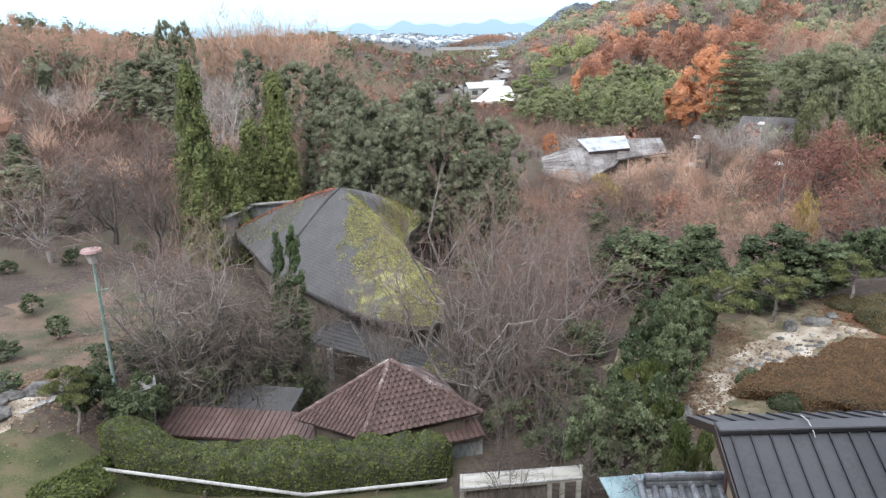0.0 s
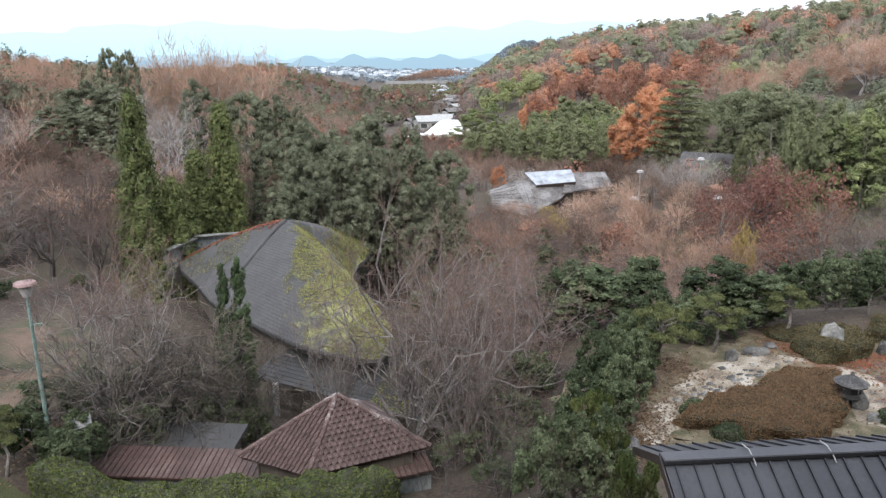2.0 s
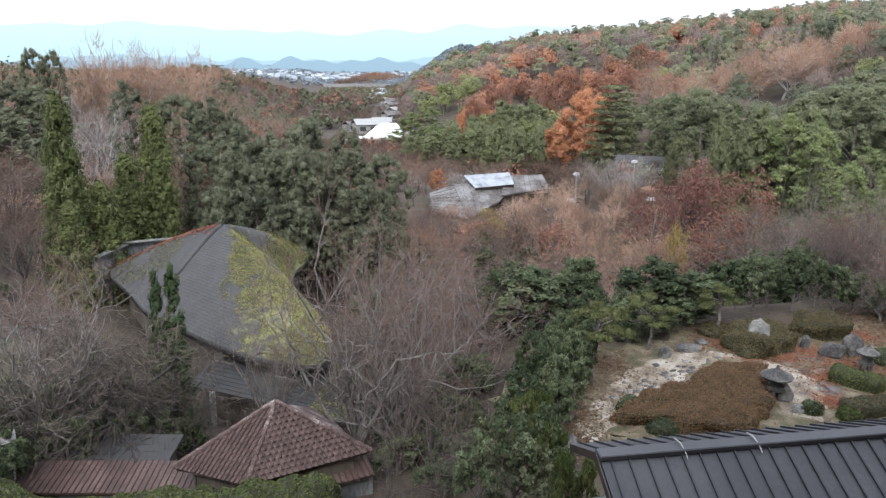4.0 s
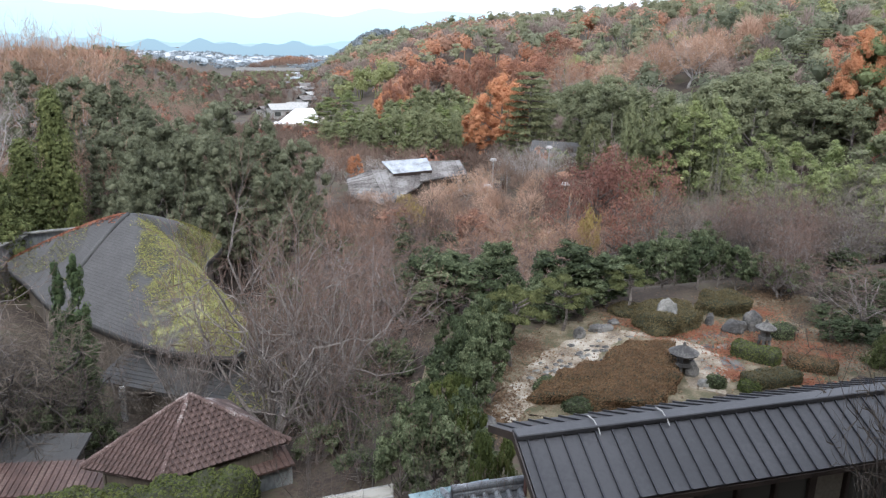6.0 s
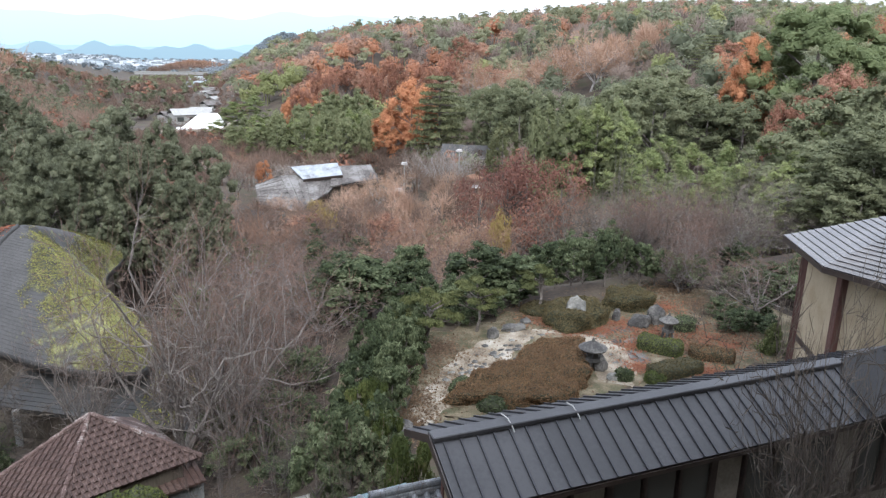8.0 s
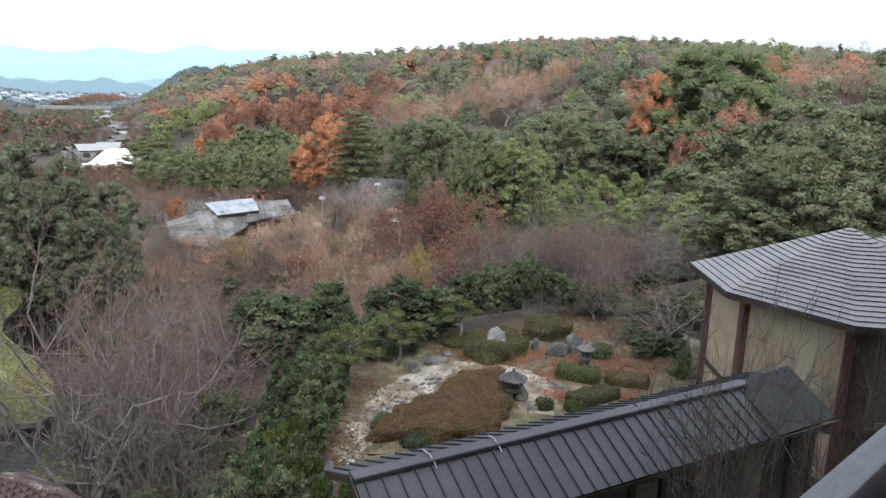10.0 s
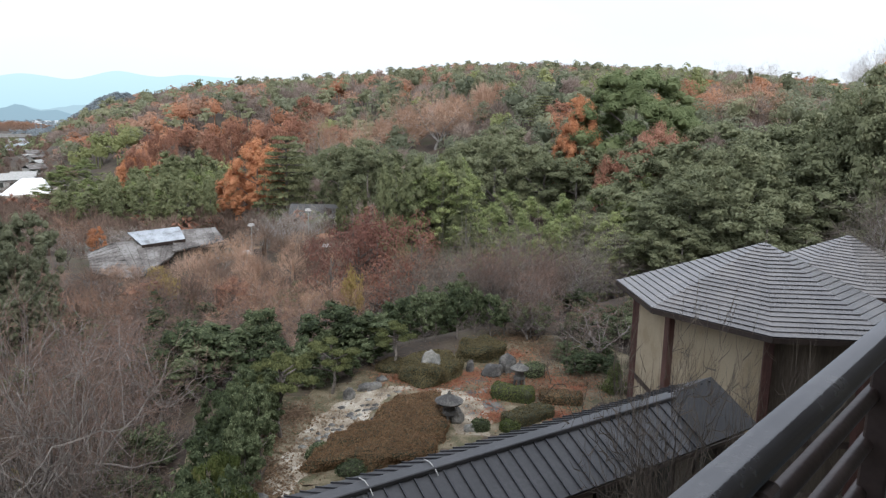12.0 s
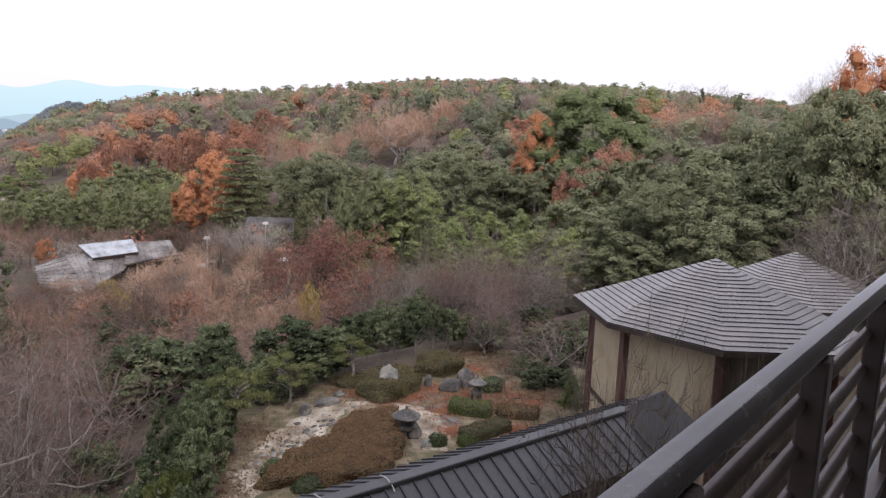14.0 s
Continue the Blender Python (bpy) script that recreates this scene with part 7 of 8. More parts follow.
def small_house(x, y, top, w, d, turn, roof, label, wall="white_paint"):
    z = ground_at(x, y)
    t = thing("far_house", (x, y, z), label, "house", "far houses", turn)
    h = max(top - z, 2)
    e = h * 0.66
    part("wall", boxes((-w / 2, -d / 2, -1.5, w / 2, d / 2, e)), M[wall], t)
    for s in (1, -1):
        bm = bmesh.new()
        slab(bm, [(-w / 2 - 0.4, 0, h), (w / 2 + 0.4, 0, h), (w / 2 + 0.4, s * (d / 2 + 0.5), e - 0.1), (-w / 2 - 0.4, s * (d / 2 + 0.5), e - 0.1)], 0.15)
        part("roof", bm, M[roof], t)
    for k in range(3):
        x0 = -w / 2 + w * (k + 0.5) / 3
        part("window", boxes((x0 - w * 0.09, -d / 2 - 0.04, e * 0.3, x0 + w * 0.09, -d / 2 + 0.02, e * 0.75)), M["glass"], t)


small_house(46.5, 102, -0.5, 8, 6, -30, "slate", "small grey-roofed hut below the pine", "brown_wall")
small_house(85, 92, 7.6, 6, 5, -40, "old_roof", "small pale hut among the evergreens")
for k, (x, y, top, w, turn) in enumerate([(17, 290, -10.6, 13, 12), (11, 296, -12, 8, 30), (23, 312, -12, 8, -10), (30, 345, -12, 8, 25), (33, 372, -12, 7, 60), (36, 400, -11.5, 8, 15), (34, 430, -13, 7, 40), (39, 455, -12.5, 8, 10)]):
    small_house(x, y, top, w, w * 0.7, turn, "old_roof" if k % 2 else "white_paint", "pale far house in the valley")


def tarp_mound():
    bm = bmesh.new()
    bmesh.ops.create_grid(bm, x_segments=40, y_segments=24, size=1)
    for v in bm.verts:
        u, w = v.co.x, v.co.y
        h = max(0, 1 - abs(w) ** 2.2) * (smooth(-1.0, 0.05, u) * (1 - smooth(0.55, 1.0, u)))
        v.co = Vector((u * 8.5, w * 6, float(h) * 5.2 + 0.35 * noise.noise(Vector((u * 4, w * 4, 1))) * float(h) - 0.2))
    ob = part("tarpaulin_mound", bm, M["white_tarp"])
    ob.matrix_basis = pose(19.3, 258, ground_at(19.3, 258), 0, 0, -5)
    tagged(ob, "earth mound under a bright white tarpaulin", "mound")
    drape("yard", [(2, 245), (14, 247), (28, 250)], [10, 16, 12], M["gravel"], "pale earth yard in front of the white mound", 0.2)


M["white_tarp"] = surface("white_tarpaulin", [(0.3, (0.66, 0.66, 0.64)), (0.7, (0.8, 0.8, 0.79))], 0.6, 6, 0.6, 0.2, 3)
tarp_mound()


def viaduct():
    t = thing("viaduct", (60, 897, 0), "long pale concrete viaduct across the valley", "bridge")
    part("deck", boxes((-62, -4, -24.5, 70, 4, -22.3)), M["white_paint"], t)
    part("parapet", boxes((-62, -4.4, -22.3, 70, -4.05, -21.2)), M["white_paint"], t)
    for k in range(7):
        x = -55 + 18.5 * k
        part("pier", boxes((x - 1.5, -2.5, -40, x + 1.5, 2.5, -24.5)), M["white_paint"], t)


viaduct()


def town():
    """The far town on the plain: hundreds of pale blocks with pitched or flat tops."""
    rng = random.Random(77)
    bm = bmesh.new()
    for _ in range(1000):
        y = rng.choice([rng.uniform(1200, 1600), rng.uniform(1400, 2000)])
        x = rng.uniform(-0.3, 0.16) * y
        w, d, h = rng.uniform(6, 13), rng.uniform(6, 11), rng.choice([3, 4, 5, 6])
        z = ground_at(x, y)
        m = Matrix.Translation((x, y, z)) @ Matrix.Rotation(rng.uniform(0, 3), 4, "Z")
        box(bm, -w / 2, -d / 2, -3, w / 2, d / 2, h, m)
    for _ in range(10):
        y = rng.uniform(480, 880)
        x = 0.07 * y + rng.uniform(-9, 6)
        m = Matrix.Translation((x, y, ground_at(x, y))) @ Matrix.Rotation(rng.uniform(0, 3), 4, "Z")
        box(bm, -3.5, -3, -2, 3.5, 3, rng.uniform(3, 5), m)
    ob = part("town_buildings", bm, M["town"])
    tagged(ob, "pale far town buildings spread over the plain", "buildings", kind="stuff")


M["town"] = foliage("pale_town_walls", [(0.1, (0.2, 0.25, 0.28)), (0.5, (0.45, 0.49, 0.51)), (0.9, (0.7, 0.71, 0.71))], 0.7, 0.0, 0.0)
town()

# ---- woods too far off to count ----
def woods(name, seed, count, area, pick, material, label, quads=110, tall=(5, 9), wide=(2.2, 3.8), leaf=0.75, kind="leafy", slim=0.6):
    rng = np.random.default_rng(seed)
    x0, x1, y0, y1 = area
    x, y = rng.uniform(x0, x1, count), rng.uniform(y0, y1, count)
    ok = pick(x, y, rng)
    x, y = x[ok], y[ok]
    n = len(x)
    h, w = rng.uniform(*tall, n), rng.uniform(*wide, n)
    if kind == "leafy":
        c = max(6, quads // 12)
        p, nn, r2, _, _ = crown_points(seed, c * 8, quads // c, 1, 1, 0.36, -0.5)
        sets, per = 8, c * (quads // c)
        p, nn = p.reshape(sets, per, 3), nn.reshape(sets, per, 3)
        s = rng.integers(0, sets, n)
        a = rng.uniform(0, 6.28, n)
        P, N = p[s], nn[s]
        ca, sa = np.cos(a)[:, None], np.sin(a)[:, None]
        P = np.stack([P[..., 0] * ca - P[..., 1] * sa, P[..., 0] * sa + P[..., 1] * ca, P[..., 2]], -1)
        P = P * np.stack([w, w, h / 2], -1)[:, None] + np.stack([x, y, land(x, y) + h * 0.55], -1)[:, None]
        P, N = P.reshape(-1, 3), N.reshape(-1, 3)
        v, f = cards(P, N, leaf * (0.5 + rng.random(len(P))), rng, slim, True)
        bv, bf = ball(rng)
        q = bv[None] * np.stack([w, w, h / 2], -1)[:, None] * 0.52 * (0.6 + 0.8 * rng.random((n, 12, 1))) + np.stack([x, y, land(x, y) + h * 0.5], -1)[:, None]
        f = np.concatenate([f, (bf[None] + (np.arange(n) * 12)[:, None, None] + len(v)).reshape(-1, 3)]).tolist()
        v = np.concatenate([v, q.reshape(-1, 3)])
    else:
        base = np.stack([x, y, land(x, y)], -1)[:, None]
        q = quads
        k = rng.random((n, q, 1))
        foot = base + np.concatenate([rng.normal(size=(n, q, 2)) * 0.25 * w[:, None, None], 0.75 * k * h[:, None, None]], -1)
        d = np.concatenate([rng.normal(size=(n, q, 2)) * 0.55, 0.6 + 0.8 * rng.random((n, q, 1))], -1)
        tip = foot + d * (h * 0.3)[:, None, None] * (1.2 - 0.6 * k)
        side = np.cross(d, rng.normal(size=d.shape))
        side = side / (np.linalg.norm(side, axis=-1, keepdims=True) + 1e-9) * leaf * (1.3 - k)
        v = np.stack([foot - side, foot + side, tip], 2).reshape(-1, 3)
        f = np.arange(len(v)).reshape(-1, 3).tolist()
    me = bpy.data.meshes.new(name)
    me.from_pydata(v.tolist(), [], f)
    me.materials.append(M[material])
    return tagged(new(name, me), label, "woods", kind="stuff")


def patch(seed, scale, lo, hi=9):
    def keep(x, y, rng):
        h = np.array([noise.noise(Vector((a / scale, b / scale, seed))) for a, b in zip(x, y)])
        return (h > lo) & (h < hi)
    return keep


def both(*tests):
    return lambda x, y, rng: np.logical_and.reduce([t(x, y, rng) for t in tests])


def template(shape, rng, per):
    """Leaf places and normals of one far tree: 1 in radius and 1 in height, foot at 0."""
    if shape == "bare":
        tip = rng.normal(size=(per, 3))
        tip /= np.linalg.norm(tip, axis=1, keepdims=True)
        tip[:, 2] = np.abs(tip[:, 2])
        tip = tip * (0.75 + 0.3 * rng.random((per, 1))) * [1, 1, 0.62] + [0, 0, 0.36]
        foot = tip * [0.45, 0.45, 0.5] + [0, 0, 0.2] + 0.07 * rng.normal(size=(per, 3))
        return foot, tip
    lobes = {"round": 9, "pine": 9, "cone": 14, "plume": 10}[shape]
    k = np.arange(lobes)
    a = k * 2.39996 + rng.normal(size=lobes) * 0.4
    if shape == "cone":
        z = 0.12 + 0.84 * k / lobes
        c = np.stack([0.75 * (1 - z) * np.cos(a), 0.75 * (1 - z) * np.sin(a), z], -1)
        r = np.stack([0.5 * (1.05 - z)] * 2 + [0.1 + 0 * z], -1)
    elif shape == "plume":
        q = 0.65 * np.sqrt(rng.random(lobes))
        c = np.stack([q * np.cos(a), q * np.sin(a), 0.5 + 0.35 * rng.random(lobes)], -1)
        r = np.stack([0.3 + 0 * q, 0.3 + 0 * q, 0.2 + 0.06 * rng.random(lobes)], -1)
    else:
        z = rng.random(lobes) if shape == "pine" else (k + 0.5) / lobes
        q = 0.66 * np.sqrt(np.maximum(1 - z ** 2, 0.0)) * (0.75 + 0.4 * rng.random(lobes))
        c = np.stack([q * np.cos(a), q * np.sin(a), (0.55 + 0.36 * z) if shape == "pine" else (0.3 + 0.52 * z)], -1)
        w = 0.36 + 0.16 * rng.random(lobes)
        r = np.stack([w, w, w * (0.2 if shape == "pine" else 0.36)], -1)
    own = np.arange(per) % lobes
    e = rng.normal(size=(per, 3))
    e /= np.linalg.norm(e, axis=1, keepdims=True)
    e[:, 2] = np.where(e[:, 2] < -0.25, -e[:, 2], e[:, 2])
    return c[own] + e * r[own] * (0.7 + 0.3 * rng.random((per, 1))), e + 0.35 * rng.normal(size=e.shape) + [0, 0, 0.35]


def forest(name, rows, material, label, seed, shape="round", per=220, leaf=0.3):
    """Far trees at rows of (x, y, height, crown radius), too many to count, each with a tint of its own."""
    rng = np.random.default_rng(seed)
    r = np.array(rows)
    n = len(r)
    sets = [template(shape, rng, per) for _ in range(10)]
    pick, a = rng.integers(0, 10, n), rng.uniform(0, 6.28, n)
    base = np.stack([r[:, 0], r[:, 1], land(r[:, 0], r[:, 1])], -1)[:, None]
    grow_by = np.stack([r[:, 3], r[:, 3], r[:, 2]], -1)[:, None]

    def turned(P):
        ca, sa = np.cos(a)[:, None], np.sin(a)[:, None]
        return np.stack([P[..., 0] * ca - P[..., 1] * sa, P[..., 0] * sa + P[..., 1] * ca, P[..., 2]], -1)

    P, N = turned(np.array([sets[k][0] for k in pick])), turned(np.array([sets[k][1] for k in pick]))
    tint = rng.random(n)
    bv, bf = ball(rng)
    if shape == "bare":
        foot, tip = (base + P * grow_by).reshape(-1, 3), (base + N * grow_by).reshape(-1, 3)
        d = tip - foot
        side = np.cross(d, rng.normal(size=d.shape))
        side = side / (np.linalg.norm(side, axis=1, keepdims=True) + 1e-9) * leaf * (0.6 + 0.8 * rng.random((len(d), 1)))
        v, m = np.stack([foot - side, foot + side, tip + side * 0.3], 1).reshape(-1, 3), 3 * per
        f = np.arange(len(v)).reshape(-1, 3)
    else:
        v, f = cards((base + P * grow_by).reshape(-1, 3), N.reshape(-1, 3), leaf * (0.55 + 0.9 * rng.random(n * per)), rng, 0.6, True)
        m = 3 * per
        q = base + (bv[None] * [0.46, 0.46, 0.17] * (0.7 + 0.6 * rng.random((n, 12, 1))) + [0, 0, 0.56 if shape != "pine" else 0.68]) * grow_by
        f = np.concatenate([f, (bf[None] + (np.arange(n) * 12)[:, None, None] + len(v)).reshape(-1, 3)])
        v = np.concatenate([v, q.reshape(-1, 3)])
    # the stems
    ang = np.arange(3) * 2.1
    ring = np.stack([np.cos(ang), np.sin(ang)], -1)
    low, high = np.zeros((n, 3, 3)), np.zeros((n, 3, 3))
    low[:, :, :2], high[:, :, :2] = ring[None] * 0.22, ring[None] * 0.08
    low[:, :, 2], high[:, :, 2] = -0.5, (r[:, 2] * 0.72)[:, None]
    st = np.concatenate([base + low, base + high], 1).reshape(-1, 3)
    sf = np.array([(0, 1, 4), (0, 4, 3), (1, 2, 5), (1, 5, 4), (2, 0, 3), (2, 3, 5)])
    f = np.concatenate([f, (sf[None] + (np.arange(n) * 6)[:, None, None] + len(v)).reshape(-1, 3)])
    values = np.concatenate([np.repeat(tint, m), np.repeat(tint, 12) if shape != "bare" else [], np.repeat(np.clip(tint + 0.2, 0, 1), 6)])
    me = bpy.data.meshes.new(name)
    me.from_pydata(np.concatenate([v, st]).tolist(), [], f.tolist())
    me.attributes.new("tint", "FLOAT", "POINT").data.foreach_set("value", values.astype(np.float32))
    me.materials.append(M[material])
    return tagged(new(name, me), label, "woods", kind="stuff")


# where the hill's trees stand together by kind: x, y, radius, kind
STANDS = [
    (45.4, 219.8, 6.5, "orange"), (56.9, 235.8, 6.5, "orange"), (64.3, 251.5, 5.5, "orange"), (70.5, 223.2, 9, "orange"), (77.2, 215.6, 8, "orange"),
    (94.6, 212.9, 7.5, "soft"), (91.1, 95.0, 3.2, "orange"), (112.2, 85.1, 6, "orange"), (123.2, 82.0, 8, "orange"), (150, 84, 9, "orange"), (48.5, 233.7, 4.5, "soft"),
    (71.4, 251.7, 6, "soft"), (65.9, 221.8, 5, "soft"), (77.2, 204.3, 5, "soft"), (177.9, 321.7, 9, "soft"), (113.1, 175.3, 5, "soft"), (100.4, 299.4, 7, "soft"),
    (84.5, 201.7, 5.5, "red"), (79.8, 179.3, 4, "red"), (48.3, 236.5, 4, "red"),
    (95.0, 144.5, 13, "tan"), (80.2, 159.3, 7, "tan"), (87.6, 147.2, 6.5, "tan"), (79.4, 65.8, 6, "soft"),
    (34.6, 245.1, 13, "green"), (39.1, 199.3, 10, "green"), (50.2, 195.4, 11, "green"), (49.2, 163.9, 8, "cedar"), (66.3, 196.0, 6, "cedar"), (67.7, 146.3, 7, "cedar"), (84.2, 162.9, 6, "pine"), (40, 170, 12, "green"), (58, 175, 9, "cedar"),
    (71.9, 133.9, 8, "dark"), (141.6, 319.0, 9, "dark"), (94.5, 230.1, 6, "dark"), (120.6, 161.8, 10, "dark"), (104.3, 123.2, 8, "dark"), (124.1, 138.3, 6, "dark"), (73.2, 91.2, 9, "dark"), (66.3, 66.4, 9, "dark"),
]
# single trees and houses that stand clear of the woods before them: x, y, half width
CLEAR = [(43.7, 124.6, 4.5), (44.6, 110.3, 5.5), (75.0, 66.3, 8), (86.9, 132.1, 5), (85, 92, 3), (78, 66.5, 5), (104.9, 107.5, 4), (46.5, 102, 5)]


def hill_woods():
    rng = np.random.default_rng(1203)
    kinds = {}
    for s0, s1, gap in ((92, 150, 5.2), (150, 260, 5.9), (260, 520, 7.4)):
        xs, ys = np.meshgrid(np.arange(20, 460, gap), np.arange(30, 520, gap))
        x = (xs + (np.arange(xs.shape[0]) % 2)[:, None] * gap / 2).ravel() + rng.uniform(-0.32, 0.32, xs.size) * gap
        y = ys.ravel() + rng.uniform(-0.32, 0.32, xs.size) * gap
        s, u = np.hypot(x, y), x - 0.07 * y
        az = np.degrees(np.arctan2(x, y))
        ok = (s > s0) & (s < s1) & (az < 72) & (u > np.interp(y, [60, 180, 260], [40, 34, 14]))
        for px, py, half in CLEAR:
            d = math.hypot(px, py)
            along, off = (x * px + y * py) / d, np.abs(x * py - y * px) / d
            ok &= ~((off < half) & (along < d + half) & (along > d - 16))
        for px, py, ps, paz in zip(x[ok], y[ok], s[ok], az[ok]):
            kind = None
            for qx, qy, qr, name in STANDS:
                if (px - qx) ** 2 + (py - qy) ** 2 < (qr * rng.uniform(0.8, 1.25)) ** 2:
                    kind = name
            if not kind:
                c = rng.random()
                if ps < 140 and paz > 30:
                    kind = "dark" if c < 0.62 else "pine" if c < 0.8 else "bare"
                elif ps < 215:
                    kind = "green" if c < 0.12 else "cedar" if c < 0.3 else "dark" if c < 0.44 else "pine" if c < 0.6 else "bare"
                else:
                    kind = "orange" if c > (0.9 if paz < 26 and ps < 330 else 0.985) else "pine" if c < 0.32 else "dark" if c < 0.37 else "bare" if c < 0.78 else "soft"
            w = gap * (rng.uniform(0.36, 0.55) if kind == "pine" else rng.uniform(0.5, 0.72))
            h = rng.uniform(5.2, 9.6) * (1.1 if kind in ("pine", "cedar") else 1.0) * (0.85 if ps < 150 else 1.0)
            if kind == "cedar":
                w *= 0.62
            kinds.setdefault((kind, s0), []).append((px, py, h, w))
    how = {
        "pine": ("wood_pine", "pine", 1.0, "pines in the hill woods"), "dark": ("wood_dark", "round", 1.0, "dark evergreens in the hill woods"),
        "green": ("wood_green", "plume", 1.0, "light green bamboo in the hill woods"), "cedar": ("wood_dark", "cone", 1.0, "pointed cedars in the hill woods"),
        "orange": ("wood_orange", "round", 1.0, "orange autumn trees in the hill woods"), "soft": ("wood_soft", "round", 0.7, "thinning rust-orange trees in the hill woods"),
        "red": ("wood_red", "round", 0.9, "dark red autumn trees in the hill woods"), "bare": ("wood_bare", "bare", 0.6, "leafless brown trees in the hill woods"), "tan": ("wood_tan", "bare", 0.9, "tan twiggy trees in the hill woods"),
    }
    for k, ((kind, s0), rows) in enumerate(sorted(kinds.items())):
        mat, shape, much, label = how[kind]
        per, leaf = {92: (640, 0.2), 150: (400, 0.31), 260: (220, 0.5)}[s0]
        leaf *= 0.8 if kind == "pine" else 1.0
        forest("hill_" + {"bare": "bare_trees", "tan": "tan_trees", "green": "bamboo"}.get(kind, kind + "_trees"), rows, mat, label, 1300 + k, shape, int(per * much), leaf * (0.3 if shape == "bare" else 1.0))


hill_woods()


def on_slope(x, y, rng):
    u = x - 0.07 * y
    d = np.hypot(x, y)
    return (u > 36) & (d > 62) & (d < 115) & (y > 12)


woods("slope_undergrowth", 205, 500, (40, 115, 10, 112), both(on_slope, patch(5.0, 14, -0.1)), "evergreen", "evergreen undergrowth on the slope", 150, tall=(2.5, 4.5), wide=(1.4, 2.4), leaf=0.2)
woods("slope_bare_undergrowth", 206, 600, (40, 115, 10, 112), on_slope, "twig_mauve", "leafless undergrowth on the slope", 110, tall=(3.5, 5.5), wide=(1.5, 2.5), leaf=0.04, kind="bare")


def on_west(x, y, rng):
    return (x < -12 - 0.0 * y) & (np.hypot(x, y) > 75) & (x > -0.85 * y - 20)


woods("west_bare_trees", 211, 1300, (-190, -8, 60, 330), on_west, "twig_rust", "leafless rust-brown woods on the west slope", 120, tall=(6, 9), leaf=0.055, kind="bare")
woods("west_evergreens", 212, 620, (-190, -8, 70, 330), both(on_west, patch(3.0, 30, 0.0)), "evergreen_dark", "evergreen woods on the west slope", 150, tall=(5, 8), leaf=0.28)
woods("west_autumn_trees", 213, 70, (-190, -8, 90, 330), both(on_west, patch(9.0, 40, 0.05)), "russet", "russet woods on the west slope", 100, tall=(5, 8), leaf=0.3)


def in_valley(x, y, rng):
    u = x - 0.07 * y
    house = (np.abs(x - 20) < 12) & (y > 80) & (y < 102)
    return (u < 40) & (x > -45) & (np.hypot(x - 1, y) > 58) & ~house & ~((y > 73) & (y < 92) & (x > 8) & (x < 31) & (rng.random(len(x)) < 0.93))


def valley_woods():
    rng = np.random.default_rng(2210)
    xs, ys = np.meshgrid(np.arange(-45, 60, 3.4), np.arange(48, 190, 3.4))
    x, y = (xs + rng.uniform(-1.2, 1.2, xs.shape)).ravel(), (ys + rng.uniform(-1.2, 1.2, xs.shape)).ravel()
    ok = in_valley(x, y, rng)
    x, y = x[ok], y[ok]
    rows = np.stack([x, y, rng.uniform(3.4, 5.4, len(x)), rng.uniform(1.7, 2.7, len(x))], -1)
    c = rng.random(len(x))
    near = np.hypot(x, y) < 95
    forest("valley_bare_trees", rows[near & (c < 0.82)], "wood_dell", "leafless domed trees on the valley floor", 2211, "bare", 260, 0.03)
    forest("valley_bare_trees", rows[~near & (c < 0.9)], "wood_dell", "leafless woods on the valley floor", 2212, "bare", 130, 0.055)
    forest("valley_rust_trees", rows[near & (c > 0.93)], "wood_soft", "small rust-orange trees on the valley floor", 2213, "round", 260, 0.09)
    forest("valley_tan_trees", rows[near & (c > 0.82) & (c < 0.93)], "wood_tan", "tan twiggy trees on the valley floor", 2214, "bare", 260, 0.03)


valley_woods()
woods("valley_road_trees", 223, 420, (-30, 60, 190, 480), lambda x, y, rng: (np.abs(x - 0.07 * y) < 15) & (np.hypot(x - 19, y - 256) > 14) & (np.abs(x - 20) + 0.5 * np.abs(y - 240) > 14), "twig_mauve", "brown scrub along the valley road", 80, tall=(2.5, 4.5), wide=(1.8, 3), leaf=0.08, kind="bare")
woods("valley_far_trees", 224, 900, (-60, 110, 480, 890), lambda x, y, rng: (x - 0.07 * y > -60) & (x - 0.07 * y < 45) & (rng.random(len(x)) < 0.9), "twig_rust", "brown woods along the far valley", 40, tall=(4, 7), wide=(2.5, 4), leaf=0.3, kind="bare")
woods("valley_far_evergreens", 225, 260, (-60, 110, 480, 890), lambda x, y, rng: (x - 0.07 * y > -60) & (x - 0.07 * y < 45), "evergreen", "green trees along the far valley", 40, tall=(4, 6), wide=(2.5, 4), leaf=0.7)
woods("valley_autumn_trees", 222, 90, (-40, 50, 60, 230), both(in_valley, patch(2.0, 25, 0.05)), "russet", "russet trees on the valley floor", 100, tall=(3, 5), wide=(1.6, 2.6), leaf=0.3)
woods("low_hill_trees", 231, 900, (-150, 45, 300, 560), lambda x, y, rng: x - 0.07 * y < -6, "twig_rust", "brown woods on a low far hill", 70, tall=(5, 8), leaf=0.13, kind="bare")
woods("low_hill_evergreens", 232, 300, (-150, 45, 290, 560), lambda x, y, rng: x - 0.07 * y < -6, "evergreen_dark", "dark woods on a low far hill", 60, tall=(4, 6), leaf=0.7)
woods("low_hill_autumn_trees", 233, 60, (-150, 40, 290, 480), lambda x, y, rng: x - 0.07 * y < -8, "russet", "orange woods on a low far hill", 60, tall=(4, 6), leaf=0.6)
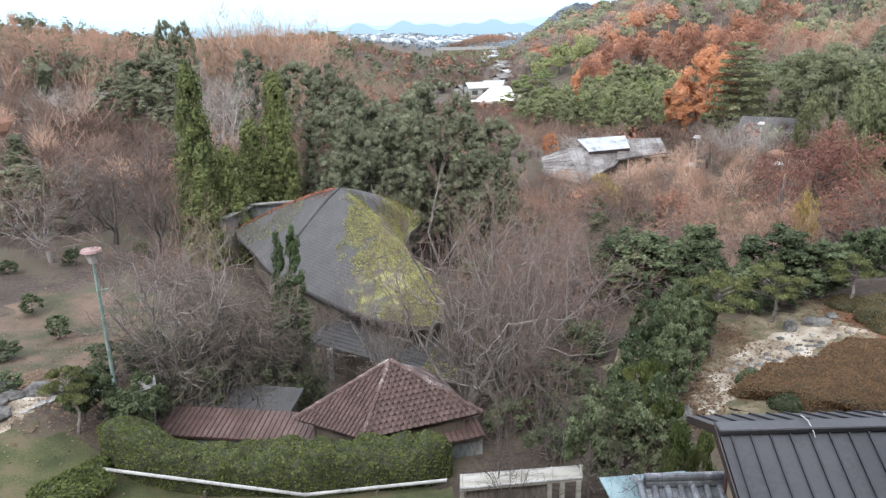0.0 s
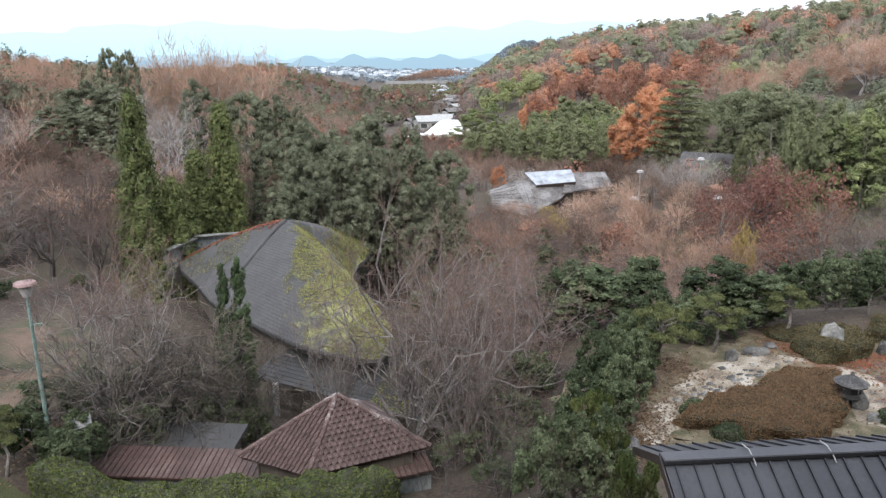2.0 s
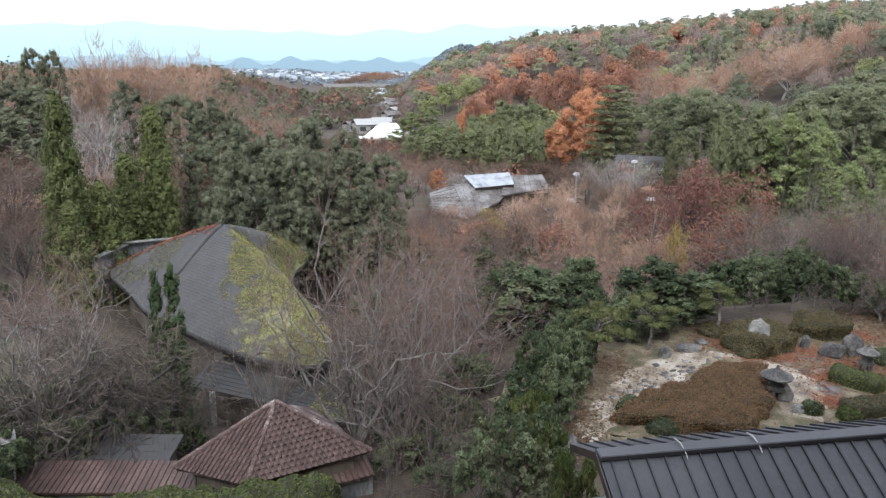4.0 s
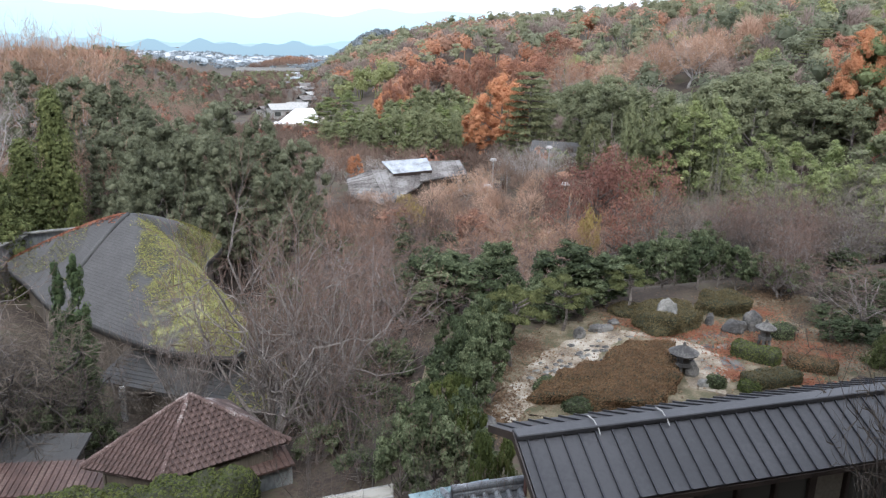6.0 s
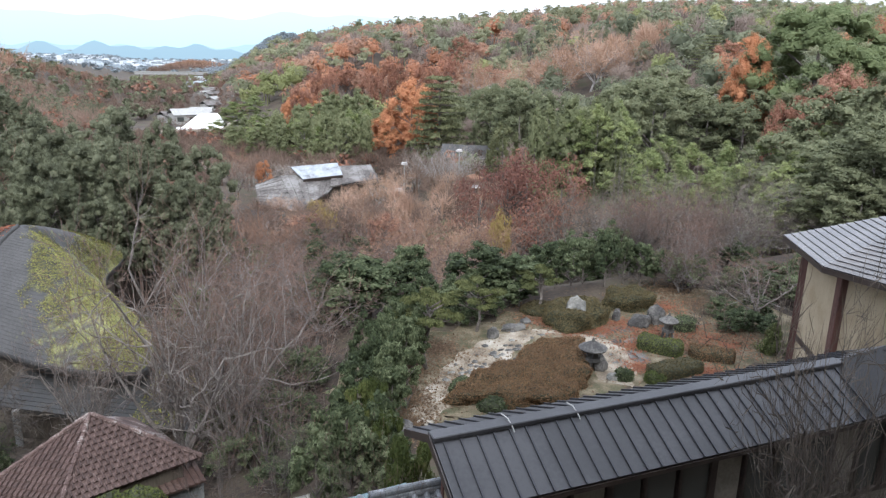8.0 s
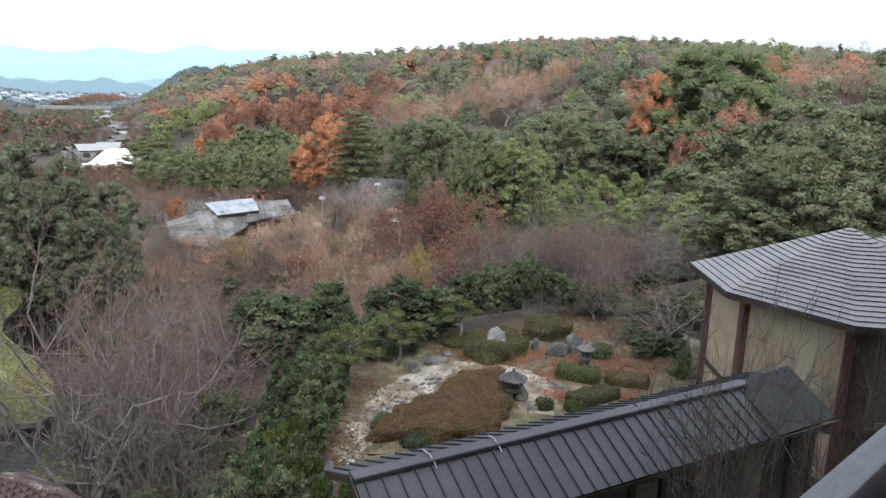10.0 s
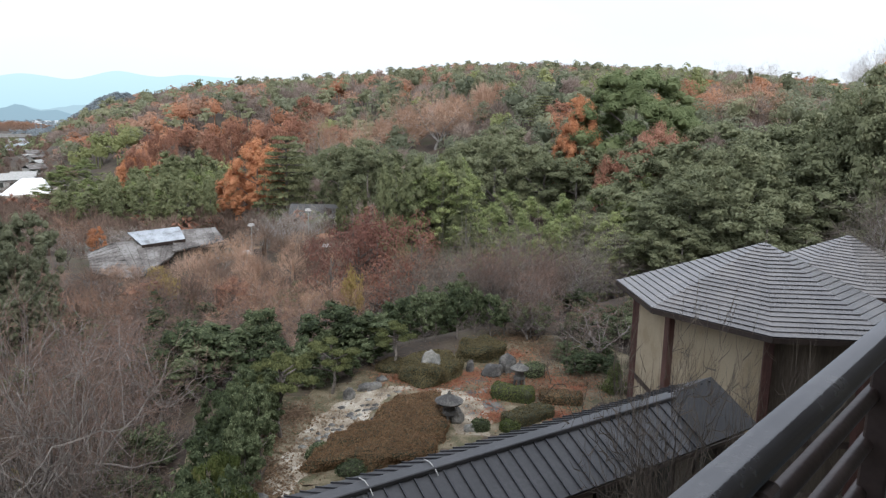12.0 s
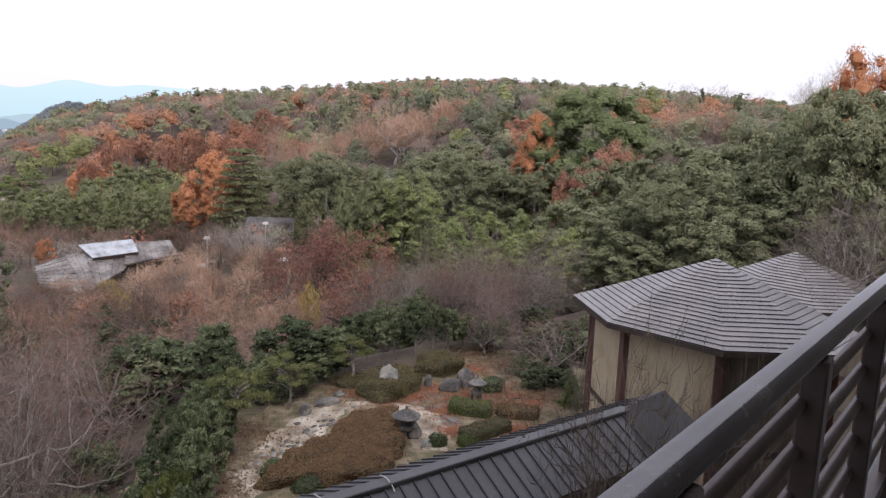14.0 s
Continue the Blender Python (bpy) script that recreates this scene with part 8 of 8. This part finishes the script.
woods("far_hill_trees", 234, 2800, (70, 290, 760, 1000), lambda x, y, rng: np.hypot((x - 165) / 90, (y - 880) / 120) < 1, "haze_tinted_woods", "dark woods on a far hill", 26, tall=(5, 7), wide=(2.5, 4), leaf=0.9)
woods("brown_hill_trees", 236, 700, (10, 150, 1090, 1190), lambda x, y, rng: np.hypot((x - 78) / 62, (y - 1140) / 50) < 1, "twig_rust", "brown woods on a low rise behind the viaduct", 40, tall=(5, 8), wide=(3, 5), leaf=0.5, kind="bare")
woods("plain_trees", 235, 700, (-600, 420, 950, 2050), lambda x, y, rng: (x > -0.3 * y) & (x < 0.17 * y), "haze_tinted_woods", "dark trees between the far town buildings", 24, tall=(5, 8), wide=(5, 11), leaf=2.0)

# far mountains behind the town, self-lit; painted haze pales them upwards into the sky
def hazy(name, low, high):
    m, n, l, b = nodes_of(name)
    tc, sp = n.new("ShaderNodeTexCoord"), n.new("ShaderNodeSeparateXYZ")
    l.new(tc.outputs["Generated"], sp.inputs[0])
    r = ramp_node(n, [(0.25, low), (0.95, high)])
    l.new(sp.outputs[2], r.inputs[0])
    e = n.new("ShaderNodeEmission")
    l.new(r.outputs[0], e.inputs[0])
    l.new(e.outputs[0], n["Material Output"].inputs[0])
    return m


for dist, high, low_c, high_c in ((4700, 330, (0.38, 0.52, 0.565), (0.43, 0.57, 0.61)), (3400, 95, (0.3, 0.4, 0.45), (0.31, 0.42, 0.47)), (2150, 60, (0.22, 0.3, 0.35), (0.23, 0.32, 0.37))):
    v, f = [], []
    for k in range(241):
        a = radians(-50 + k * 0.5)
        h = high * (0.55 + 0.3 * noise.noise(Vector((k * 0.035, dist, 0))) + (0.16 if high > 100 else 0.55) * noise.noise(Vector((k * (0.17 if high > 100 else 0.3), dist, 2))) + (0.12 if 56 < k < 150 else 0.0))
        h += 80 * (math.exp(-((-50 + k * 0.5 - 9) / 0.5) ** 2) + math.exp(-((-50 + k * 0.5 - 11) / 0.5) ** 2)) if high == 95 else 0
        v += [(dist * math.sin(a), dist * math.cos(a), -90), (dist * math.sin(a), dist * math.cos(a), 14 + h * 0.62 - (66 if high == 95 else 50 if high == 60 else 0))]
        if k:
            f.append((2 * k - 2, 2 * k, 2 * k + 1, 2 * k - 1))
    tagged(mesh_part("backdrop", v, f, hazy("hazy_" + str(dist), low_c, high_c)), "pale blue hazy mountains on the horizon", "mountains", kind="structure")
